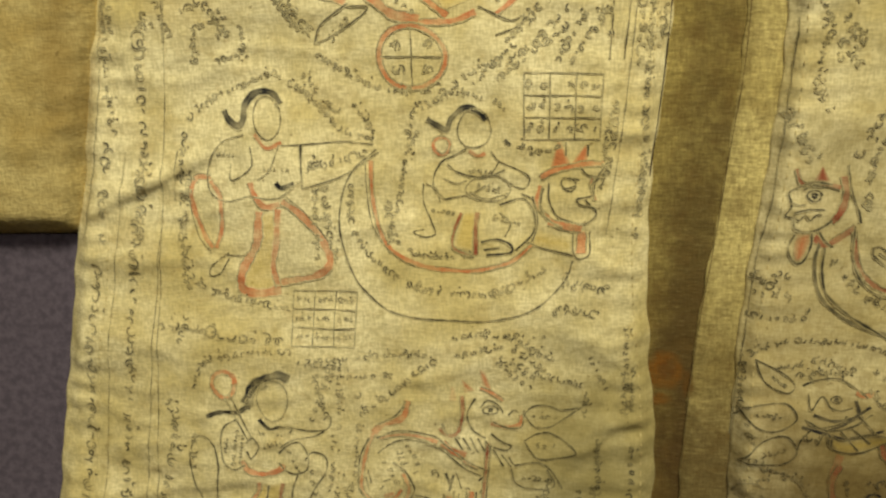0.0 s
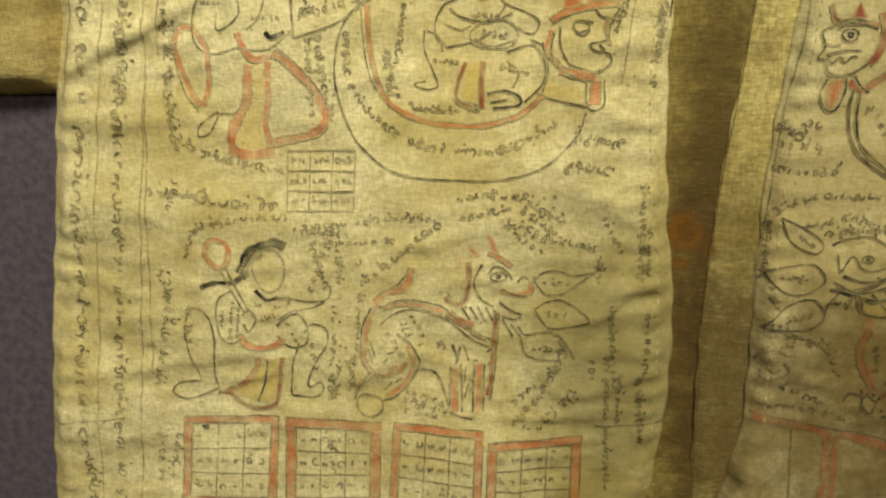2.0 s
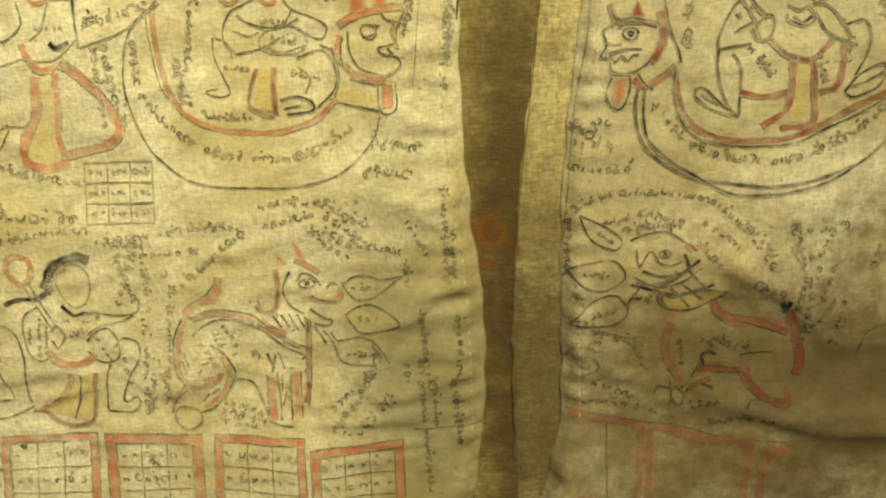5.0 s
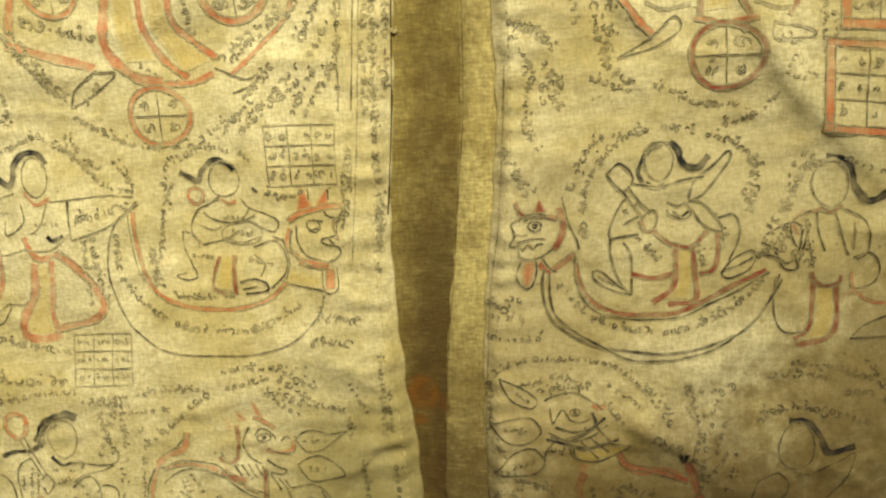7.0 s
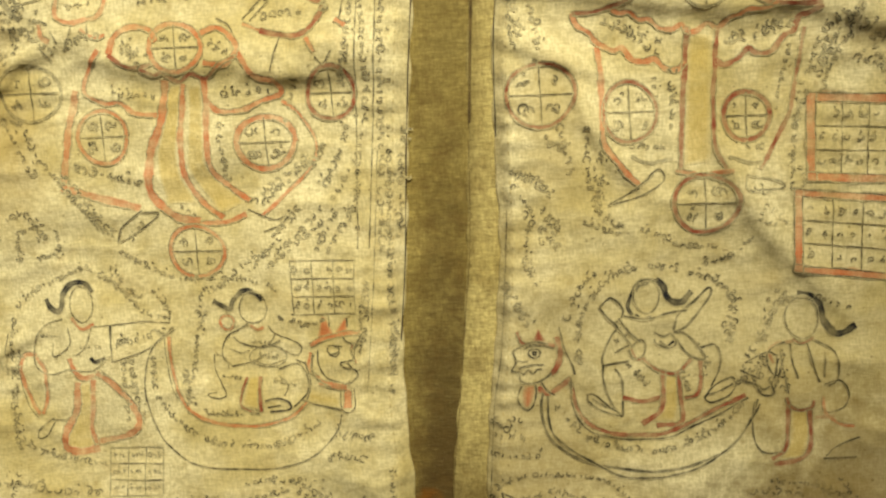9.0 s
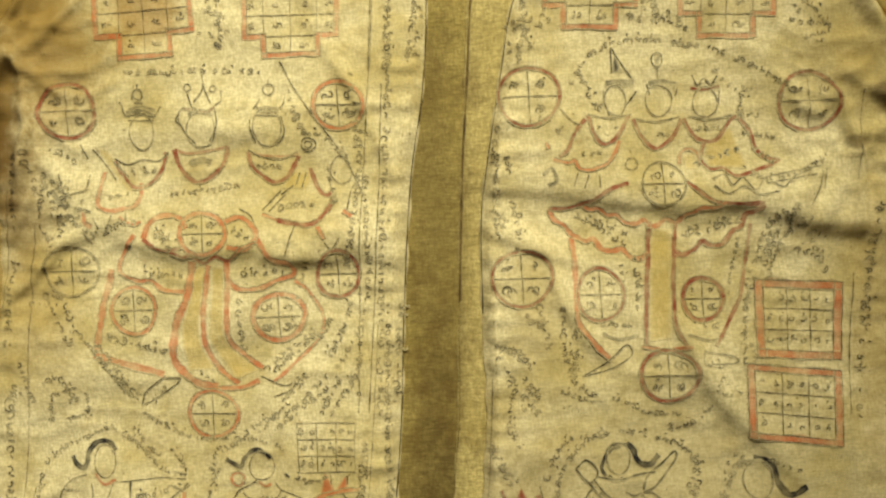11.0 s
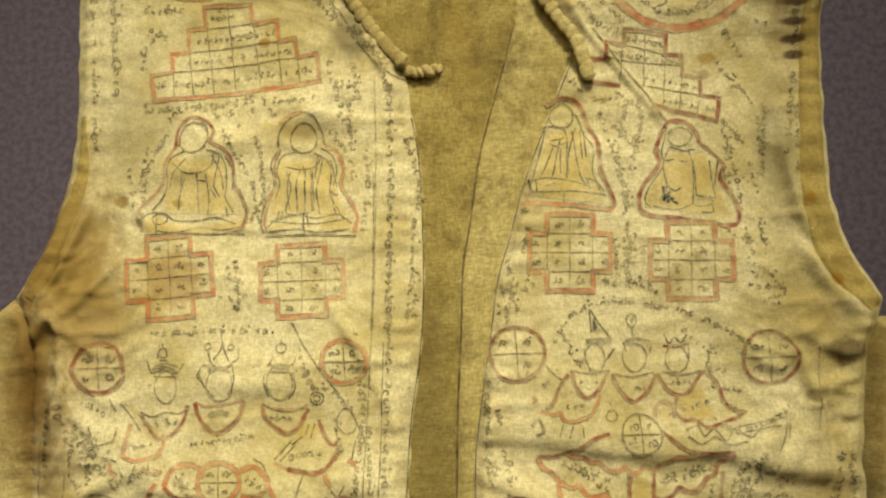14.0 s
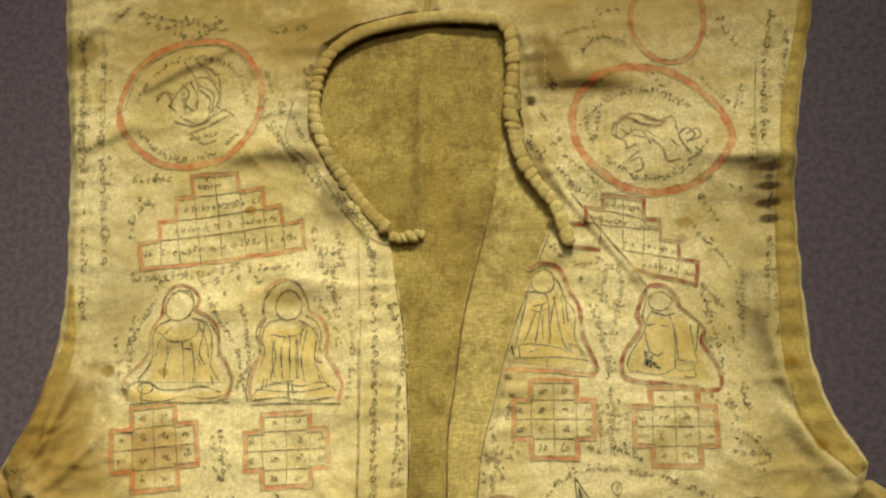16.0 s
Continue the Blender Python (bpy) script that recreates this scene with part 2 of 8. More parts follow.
# folds: millimetres of their line, width and height, and how much steeper the near side falls
FOLDS = [
    ((-168, 112, -144, 99, -126, 94, -93, 95, -74, 91, -52, 94, -18, 90), 17, 5.4, 0.5),
    ((-160, 150, -110, 152, -60, 148), 16, 2.5, 0.6),
    ((20, 119, 58, 113, 82, 109, 112, 104, 140, 105, 163, 97, 182, 92, 212, 88), 14, 4.6, 0.45),
    ((47, 76, 55, 57, 62, 44, 76, 30), 7, 2.8, 0.5),
    ((102, 56, 110, 40, 117, 22, 129, 6, 141, -6, 154, -22), 8, 3.3, 0.6),
    ((20, 95, 36, 88, 62, 78), 7, 3.0, 0.5),
    ((171, 130, 169, 112, 160, 97), 5, 4.0, 0.6),
    ((-60, 196, -40, 160, -22, 118), 4, 1.6, 0.6),
    ((88, 330, 112, 296, 130, 268), 3, 3.2, 0.4),
    ((-30, 330, -14, 300, -12, 290), 4, 1.5, 0.6),
    ((-148, 410, -122, 423, -96, 433), 6, 3.4, 0.4),
    ((80, 394, 98, 396, 116, 394, 132, 391), 7, 3.6, 0.4),
    ((160, 346, 184, 343, 200, 340, 216, 339), 9, 3.4, 0.5),
    ((-240, -42, -215, -30, -192, -20), 5, 3.0, 0.5),
    ((-217, 70, -201, 83, -186, 98, -172, 102), 6, 3.6, 0.45),
    ((-216, 185, -200, 205, -190, 240), 6, 4.0, 0.7),
    ((-222, 172, -206, 190, -196, 180), 5, 4.0, 0.6),
    ((205, 215, 192, 240, 186, 275), 6, 3.0, 0.7),
    ((186, 160, 206, 148, 222, 150), 5, 3.2, 0.45),
    ((-255, -98, -215, -94, -160, -100), 10, 1.6, 0.6),
    ((-262, -150, -235, -140, -205, -150), 10, 1.4, 0.6),
    ((52, -115, 84, -128, 100, -150), 9, 2.6, 0.5),
    ((60, -172, 100, -186, 160, -190), 9, 3.2, 0.45),
    ((-60, -145, -44, -128, -28, -122), 6, 1.8, 0.5),
    ((-64, -170, -44, -164, -27, -158), 6, 1.6, 0.5),
    ((-10, 330, -2, 326, 20, 318), 6, 0.8, 0.6),
    ((-140, 262, -120, 276, -100, 280), 10, 2.0, 0.6),
    ((-130, 355, -70, 372, -52, 350), 9, 2.0, 0.6),
    ((-224, 200, -208, 226, -196, 268), 4, 4.2, 0.6),
    ((-218, 192, -200, 214, -184, 250), 4.5, 4.2, 0.5),
    ((-214, 184, -192, 196, -168, 218), 5, 3.6, 0.5),
    ((-206, 120, -198, 155, -202, 188), 4, 4.5, 0.6),
    ((-212, 100, -200, 120, -204, 150), 4, 2.4, 0.6),
    ((204, 196, 192, 222, 186, 256), 4, 4.0, 0.5),
    ((218, 168, 202, 184, 190, 206), 4.5, 4.4, 0.5),
    ((190, 88, 192, 120, 184, 150), 4, 4.2, 0.5),
    ((196, 60, 200, 96, 196, 130), 4, 2.4, 0.6),
    ((-96, 300, -60, 296, -40, 310), 8, 1.8, 0.6),
    ((60, 300, 82, 296, 100, 300), 5, 1.6, 0.5),
    ((19, 430, 15, 395, 11, 350, 9, 312), 5.5, 15.0, 0.8),
    ((100, -40, 140, -58, 160, -40), 12, 2.0, 0.6),
    ((188, 126, 181, 109, 172, 93), 5, 4.2, 0.6),
    ((188, 133, 205, 129, 218, 126), 4, 2.6, 0.45),
    ((-195, 380, -175, 381, -152, 391), 7, 2.6, 0.45),
    ((-96, 368, -61, 367, -27, 358), 9, 2.6, 0.45),
    ((-193, 438, -179, 450, -164, 464), 7, 3.0, 0.5),
    ((-30, 285, -60, 292, -88, 283), 7, 2.4, 0.5),
    ((58, 372, 50, 340, 42, 315, 29, 290), 3, 4.0, 0.7),
    ((41, 316, 57, 315, 76, 313), 4, 4.0, 0.5),
    ((59, -115, 68, -122, 83, -132), 5, 2.0, 0.6),
    ((53, -127, 67, -129, 77, -136), 4, 1.3, 0.6),
    ((-30, -60, -46, -62, -60, -58), 5, 1.4, 0.5),
    ((-28, -90, -44, -94, -62, -90), 5, 1.6, 0.5),
    ((-250, -60, -228, -64, -205, -58), 6, 1.2, 0.5),
]
LATTICE = np.random.RandomState(4).rand(64, 64)


def lattice(x, y):
    """Smooth noise between -1 and 1, with cells one unit wide."""
    i, j = np.floor(x).astype(int), np.floor(y).astype(int)
    u, v = smoothstep(x - i), smoothstep(y - j)
    a, b, c, d = (LATTICE[(i + p) % 64, (j + q) % 64] for p, q in ((0, 0), (1, 0), (0, 1), (1, 1)))
    return 2 * ((a * (1 - u) + b * u) * (1 - v) + (c * (1 - u) + d * u) * v) - 1


def crumple(x, y):
    """Soft dents and sharp little creases of handled cotton, in millimetres."""
    wx, wy = x + 9 * lattice(x / 31, y / 27), y + 9 * lattice(x / 29 + 7, y / 33 + 3)
    # more creased round the armpits, the shoulders' outer strips and the hem
    more = 1 + 1.9 * np.exp(-((x + 205) ** 2 + (y - 175) ** 2) / 4200) + 1.9 * np.exp(-((x - 196) ** 2 + (y - 140) ** 2) / 3600)
    more = more + 0.6 * np.exp(-((np.abs(x - 8) - 195) / 16) ** 2) + 0.5 * np.exp(-((x + 30) / 26) ** 2) * smoothstep((-60 - y) / 60)
    h = 2.2 * lattice(wx / 52, wy / 34) + 1.15 * (1 - np.abs(lattice(wx / 34 + 11, wy / 19 + 5))) ** 2
    fine = 0.95 * (1 - np.abs(lattice(wx / 19 + 3, wy / 11 + 9))) ** 2 + 0.4 * lattice(wx / 9 + 1, wy / 6 + 2) * (0.5 + lattice(x / 40, y / 40 + 20))
    fine = fine + 0.42 * (1 - np.abs(lattice((wx + wy) / 15 + 30, (wy - 0.4 * wx) / 6 + 12))) ** 3 * (0.6 + lattice(x / 33 + 8, y / 33))
    h = h + 0.78 * fine * more
    return h


RIPPLE = [(random.uniform(0, 6.3), random.uniform(0, 6.3), random.uniform(30, 130)) for _ in range(14)]


def drape(x, y):
    """Height of the cloth's rumples over its flat lie, at x and y in millimetres, in millimetres."""
    x, y = np.asarray(x, float), np.asarray(y, float)
    h = np.zeros(np.broadcast(x, y).shape)
    for turn, phase, length in RIPPLE:
        h = h + 0.003 * length * np.sin((x * math.cos(turn) * 0.7 + y * math.sin(turn)) * 6.283 / length + phase)
    h = h + crumple(x, y)
    for line, width, height, steep in FOLDS:
        best, side, along = np.full(h.shape, 1e9), np.zeros(h.shape), np.zeros(h.shape)
        pts = list(zip(line[0::2], line[1::2]))
        total = sum(math.dist(a, b) for a, b in zip(pts, pts[1:]))
        run = 0.0
        for (ax, ay), (bx, by) in zip(pts, pts[1:]):
            ln = math.dist((ax, ay), (bx, by))
            ux, uy = (bx - ax) / ln, (by - ay) / ln
            t = np.clip((x - ax) * ux + (y - ay) * uy, 0, ln)
            d = np.hypot(x - ax - t * ux, y - ay - t * uy)
            s = (y - ay - t * uy) * ux - (x - ax - t * ux) * uy
            near = d < best
            best, side, along = np.where(near, d, best), np.where(near, s, side), np.where(near, (run + t) / total, along)
            run += ln
        up = smoothstep((side / width + 0.6) / 1.2)
        wide = width * (steep + (1 - steep) * up)
        fade = np.sqrt(np.clip(np.sin(np.clip(along, 0.02, 0.98) * math.pi), 0, 1))
        h = h + height * np.exp(-(best / wide) ** 2) * (0.25 + 0.75 * fade)
    return h


class Sheet:
    """A piece of cloth between two side edges, given as (y, x) in millimetres, lying at a height over the table."""

    def __init__(self, left, right, lie, edge, rumple=1.0, roll=9.0, pucker=0.0, swell=0.0):
        self.l, self.r = np.array(left, float), np.array(right, float)
        self.lie, self.edge, self.rumple, self.roll, self.pucker, self.swell = lie, edge, rumple, roll, pucker, swell
        self.y0, self.y1 = self.l[0, 0], self.l[-1, 0]

    def ends(self, y):
        xl, xr = np.interp(y, self.l[:, 0], self.l[:, 1]), np.interp(y, self.r[:, 0], self.r[:, 1])
        return xl + 0.5 * np.sin(y * 0.31) * np.sin(y * 0.07), xr + 0.6 * np.sin(y * 0.27 + 1) * np.sin(y * 0.05)

    def height(self, x, y):
        x, y = np.asarray(x, float), np.asarray(y, float)
        xl, xr = self.ends(y)
        d = np.minimum(np.minimum(x - xl, xr - x), np.minimum(y - self.y0, self.y1 - y))
        z = self.lie + self.rumple * np.maximum(drape(x, y), -self.lie * 0.35)
        z = z + self.pucker * np.exp(-np.maximum(d, 0) / 14) * np.sin(y * 0.62 + 1.5 * np.sin(y * 0.11) + 0.02 * x) * smoothstep(d / 2)
        z = z + self.swell * smoothstep((y - 300) / 90)
        return self.edge + (z - self.edge) * smoothstep((d + 1.5) / self.roll)

    def build(self, name, material, parent, label, step=1.7, thick=0.9):
        ny = int((self.y1 - self.y0) / step)
        ys = np.linspace(self.y0, self.y1, ny)
        xl, xr = self.ends(ys)
        nx = int(np.max(xr - xl) / step)
        # finer steps close to both side edges
        u = np.linspace(0, 1, nx)
        u = u - 0.06 * np.sin(u * 2 * math.pi)
        X = xl[:, None] + (xr - xl)[:, None] * u[None, :]
        Y = np.repeat(ys[:, None], nx, 1)
        Z = self.height(X, Y)
        top = np.stack([X, Y, Z], -1).reshape(-1, 3)
        low = top - (0, 0, thick)
        i = np.arange(ny * nx).reshape(ny, nx)
        q = np.stack([i[:-1, :-1], i[:-1, 1:], i[1:, 1:], i[1:, :-1]], -1).reshape(-1, 4)
        rim = np.concatenate([i[0, :], i[1:, -1], i[-1, -2::-1], i[-2:0:-1, 0]])
        nxt = np.roll(rim, -1)
        n = ny * nx
        skirt = np.stack([nxt, rim, rim + n, nxt + n], -1)
        faces = np.concatenate([q, q[:, ::-1] + n, skirt])
        return part(name, (np.concatenate([top, low]) / 1000).tolist(), faces.tolist(), material, parent, label)


# ---- room and table ----
FLOOR = -0.75
tagged(box("floor", (-2.2, -2.0, FLOOR - 0.1), (2.2, 2.4, FLOOR), CARPET), "grey brown carpet floor of the room", "floor", kind="structure")
tagged(box("ceiling", (-2.2, -2.0, 1.95), (2.2, 2.4, 2.05), PLASTER), "plain cream plaster ceiling over the table", "ceiling", kind="structure")
for wall_name, lo, hi in (("wall_north", (-2.2, 2.4, FLOOR), (2.2, 2.5, 1.95)), ("wall_south", (-2.2, -2.1, FLOOR), (2.2, -2.0, 1.95)),
                          ("wall_east", (2.2, -2.1, FLOOR), (2.3, 2.5, 1.95)), ("wall_west", (-2.3, -2.1, FLOOR), (-2.2, 2.5, 1.95))):
    tagged(box(wall_name, lo, hi, PLASTER), "plain cream plaster wall closing the room", "wall", kind="structure")
table = tagged(new("table"), "oak table covered with dark grey felt under the jacket", "table")
table.location = (0, 0.1, FLOOR)
table.matrix_basis = Matrix.Translation((0, 0.1, FLOOR))
box("tabletop", (-0.75, -0.6, 0.715), (0.75, 0.6, 0.745), OAK, table, "oak tabletop", 0.004)
box("felt_cover", (-0.745, -0.595, 0.745), (0.745, 0.595, 0.75), FELT, table, "dark grey purple felt cover", 0.002)
for sx in (-0.68, 0.68):
    for sy in (-0.53, 0.53):
        box("leg", (sx - 0.035, sy - 0.035, 0), (sx + 0.035, sy + 0.035, 0.715), OAK, table, edge=0.004)
# unseen fitting, made up to go with the fill light
fitting = tagged(new("added_ceiling_light"), "added unseen long white metal ceiling light above the table", "ceiling light")
fitting.matrix_basis = Matrix.Translation((0.1, 0.75, 1.95))
box("housing", (-0.65, -0.12, -0.09), (0.65, 0.12, 0.0), METAL, fitting, "white metal housing", 0.005)
spotlight = tagged(new("spotlight"), "small white metal spotlight fixed to the ceiling", "spotlight")
spotlight.matrix_basis = Matrix.Translation((0.40, 1.75, 1.95))
box("bracket", (-0.02, -0.02, -0.2), (0.02, 0.02, 0.0), METAL, spotlight, "", 0.003)
box("lamp_body", (-0.07, 0.05, -0.3), (0.07, 0.2, -0.14), METAL, spotlight, "white metal lamp body", 0.01)

# ---- the jacket: its pieces of cloth, edges as (y, x) in millimetres ----
jacket = tagged(new("jacket"), "old cream cotton jacket with ink and orange drawings on felt", "jacket")

LEFT = Sheet([(-256, -283), (-187, -274), (-138, -266), (-94, -257), (-54, -250), (-32, -244), (16, -238), (66, -222), (176, -220), (203, -228), (228, -212), (248, -204), (270, -197), (300, -193), (382, -192), (431, -195), (475, -197), (520, -200)],
             [(-256, -48), (-232, -37), (-218, -32), (-186, -27), (-162, -25), (-129, -25), (-105, -28), (-69, -30), (-34, -30), (10, -25.5), (60, -22), (121, -16), (160, -9), (200, -5), (257, -4), (288, -7), (306, -9), (318, -11), (342, -25), (363, -41), (378, -50), (395, -51), (415, -46), (431, -35), (440, -15), (444.5, 10), (446, 18), (520, 22)],
             10.5, 6.0, 1.0, 9, 0.8)
RIGHT = Sheet([(-256, -14), (-181, 3), (-129, 3.5), (-92, 4), (-59, 7), (-36, 10), (8, 14.5), (60, 14), (97, 15), (120, 18), (171, 28), (197, 33), (217, 40), (253, 52), (294, 71), (322, 84), (328, 85), (340, 78), (361, 70), (384, 70), (412, 71), (430, 66), (435, 60), (440, 40), (445.5, 22), (520, 24)],
              [(-256, 238), (-50, 216), (66, 211), (93, 211), (144, 218), (165, 226), (175, 231), (193, 221), (200, 217), (228, 210.5), (270, 211), (320, 214), (365, 223), (392, 230), (432, 241), (520, 262)],
              11.5, 7.3, 1.0, 8, 0.8)
BACK = Sheet([(-229, -230), (60, -200), (176, -200), (228, -190), (300, -178), (449, -182), (518, -185)],
             [(-229, 205), (66, 198), (170, 205), (228, 195), (300, 198), (449, 214), (518, 240)], 4.6, 1.4, 0.42, 6, 0, 1.4)
FACE = Sheet([(-230, -15.5), (-210, -15), (-153, -15), (-118, -13), (-82, -10), (-35, -3.5), (10, 0.5), (87, 4), (170, 11), (204, 13.5), (227, 19), (266, 27), (309, 41), (338, 50), (372, 58)],
             [(-230, 14), (-181, 12), (-129, 13), (-36, 19), (60, 24), (97, 25), (171, 37), (217, 50), (253, 61), (294, 80), (318, 90), (338, 84), (372, 76)], 7.0, 5.3, 0.25, 6)
SLEEVE_L = Sheet([(-52, -340), (60, -325), (150, -300), (176, -272), (188, -250), (196, -238), (202, -231)],
                 [(-52, -247), (-42, -243.5), (-25, -241), (16, -232), (36, -228), (66, -214), (100, -213), (170, -211), (188, -214), (196, -220), (202, -228)],
                 13, 2.0, 0.9, 10, 0.5)
SLEEVE_R = Sheet([(-60, 226), (66, 213), (93, 212), (144, 219), (155, 221), (166, 225)],
                 [(-60, 330), (60, 310), (120, 285), (150, 258), (160, 240), (166, 232)], 13, 2.0, 0.9, 10, 0.5)

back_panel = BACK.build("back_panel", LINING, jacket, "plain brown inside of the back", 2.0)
facing = FACE.build("front_facing", FACING, jacket, "plain brown facing band along the opening", 2.0)
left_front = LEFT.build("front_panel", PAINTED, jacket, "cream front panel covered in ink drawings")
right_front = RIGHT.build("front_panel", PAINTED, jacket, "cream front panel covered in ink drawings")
SLEEVE_L.build("sleeve", SLEEVE, jacket, "plain undyed sleeve", 2.4)
SLEEVE_R.build("sleeve", SLEEVE, jacket, "plain undyed sleeve", 2.4)


def spline(points, step):
    """A smooth line through points in millimetres, sampled about every step."""
    p = np.array(points, float).reshape(-1, 2)
    if len(p) == 2:
        n = max(2, int(math.dist(p[0], p[1]) / step) + 1)
        return p[0] + (p[1] - p[0]) * np.linspace(0, 1, n)[:, None]
    q = np.vstack([2 * p[0] - p[1], p, 2 * p[-1] - p[-2]])
    out = []
    for i in range(1, len(q) - 2):
        n = max(2, int(math.dist(q[i], q[i + 1]) / step) + 1)
        t = np.linspace(0, 1, n, endpoint=False)[:, None]
        a, b, c, d = q[i - 1], q[i], q[i + 1], q[i + 2]
        out.append(0.5 * (2 * b + (c - a) * t + (2 * a - 5 * b + 4 * c - d) * t * t + (3 * b - a - 3 * c + d) * t ** 3))
    return np.vstack(out + [p[-1:]])


def band(name, sheet, line, widths, material, label, rise=0.6):
    """A strip of cloth sewn along a line on a panel, with its own thickness."""
    c = spline(line, 2.0)
    w = np.interp(np.linspace(0, 1, len(c)), np.linspace(0, 1, len(widths)), widths)
    tang = np.gradient(c, axis=0)
    nrm = np.stack([-tang[:, 1], tang[:, 0]], -1) / np.linalg.norm(tang, axis=1)[:, None]
    v = np.array([0.0, 0.03, 0.2, 0.4, 0.6, 0.8, 0.97, 1.0])
    g = c[:, None, :] + nrm[:, None, :] * (w[:, None] * v[None, :])[..., None]
    lift = np.array([-0.4, rise, rise, rise, rise, rise, rise, -0.4])
    z = sheet.height(g[..., 0], g[..., 1]) + lift[None, :] + 0.12 * np.sin(g[..., 1] * 0.7)
    verts = np.concatenate([g, z[..., None]], -1).reshape(-1, 3) / 1000
    i = np.arange(len(verts)).reshape(len(c), len(v))
    f = np.stack([i[:-1, :-1], i[:-1, 1:], i[1:, 1:], i[1:, :-1]], -1).reshape(-1, 4)
    return part(name, verts.tolist(), f[:, ::-1].tolist(), material, jacket, label)


band("armhole_band", RIGHT, (256, 500, 240.5, 431, 229.5, 392, 222.5, 365, 213.5, 320, 209.5, 270, 209, 228, 216, 198, 229, 173), (-8, -9, -9, -9, -10, -11, -12, -13, -15, -17, -9), OCHRE, "ochre cotton band along the armhole")
band("armhole_band", LEFT, (-189, 300, -192, 270, -200, 248, -208, 228, -223, 205), (3, 6, 9, 12, 10), OCHRE, "ochre cotton band along the armhole")


def binding(name, line, radius, material, label, height, gather, pitch=5.6, calm=None, flat=0.5, parent=None):
    """A rolled edge of cloth along a line, drawn into tucks of uneven width; calm: the y above which it lies nearly smooth."""
    c = spline(line, 0.55)
    tang = np.gradient(c, axis=0)
    tang = tang / np.linalg.norm(tang, axis=1)[:, None]
    nrm = np.stack([-tang[:, 1], tang[:, 0]], -1)
    s = np.concatenate([[0], np.cumsum(np.linalg.norm(np.diff(c, axis=0), axis=1))])
    rng = random.Random(len(c))
    tucks = [0.0]
    while tucks[-1] < s[-1]:
        tucks.append(tucks[-1] + pitch * rng.uniform(0.6, 1.45))
    depth = np.array([rng.uniform(0.55, 1.15) for _ in tucks])
    fill = np.array([rng.uniform(0.85, 1.12) for _ in tucks])
    a = np.linspace(0, 2 * math.pi, 20, endpoint=False)
    # the tucks lean, so the place along the line shifts with the angle round it
    along = s[:, None] + 1.3 * np.cos(a)[None, :] * np.sin(s * 0.06 + 0.5)[:, None]
    k = np.clip(np.searchsorted(tucks, along) - 1, 0, len(tucks) - 2)
    lo, hi = np.array(tucks)[k], np.array(tucks)[k + 1]
    near = np.minimum(along - lo, hi - along)
    deep = np.where(along - lo < hi - along, depth[k], depth[k + 1])
    ease = np.ones(len(s)) if calm is None else 1 - 0.8 * smoothstep((c[:, 1] - calm) / 10)
    dip = gather * ease[:, None] * deep * np.exp(-np.maximum(near, 0) / 0.6)
    puff = 1 + (fill[k] - 1) * ease[:, None] * smoothstep(near / 1.5)
    ends = np.clip(np.minimum(s + 1.2, s[-1] - s + 1.2) / 3.5, 0.25, 1)
    r = radius * ends[:, None] * (1 - dip) * puff * (1 + 0.05 * np.sin(s * 0.045 + 1) + 0.03 * np.sin(s * 0.9) * np.sin(s * 0.21))[:, None]
    px = c[:, None, :] + nrm[:, None, :] * (r * (1 - 0.25 * dip) * np.cos(a)[None, :])[..., None]
    z = height + r * (1 - 0.8 * dip) * flat * np.sin(a)[None, :]
    v = np.concatenate([px, z[..., None]], -1).reshape(-1, 3) / 1000
    i = np.arange(len(v)).reshape(len(c), len(a))
    j = np.roll(i, -1, 1)
    f = np.stack([i[:-1], j[:-1], j[1:], i[1:]], -1).reshape(-1, 4).tolist() + [i[0].tolist()[::-1], i[-1].tolist()]
    return part(name, v.tolist(), f, material, parent or jacket, label)


binding("collar_binding", (-9, 316, -23, 333, -38, 357, -46, 378, -47.5, 395, -43, 414, -34, 427, -14, 437, 19, 441, 45, 439, 58, 436), 3.9, BINDING, "gathered and rolled cotton neck binding", 12.4, 0.36, 5.4, 424, 0.5)
binding("collar_binding", (55, 438, 64, 434, 67.5, 424, 67, 405, 63.5, 382, 66, 357, 74, 338, 84, 324), 4.2, BINDING, "gathered and rolled cotton neck binding", 12.8, 0.42, 6.6, None, 0.5)
binding("toggle", (-10, 315, -4, 312.5, 3, 313, 11, 314), 3.6, BINDING, "knotted cotton toggle button", 8.4, 0.5, 4.2, None, 0.8)
binding("loop_tab", (83, 325, 86.5, 312, 89, 299), 3.8, BINDING, "stitched cotton loop tab hanging from the neck", 15.5, 0.2, 9.0, None, 0.45)

# ---- drawing on the cloth ----


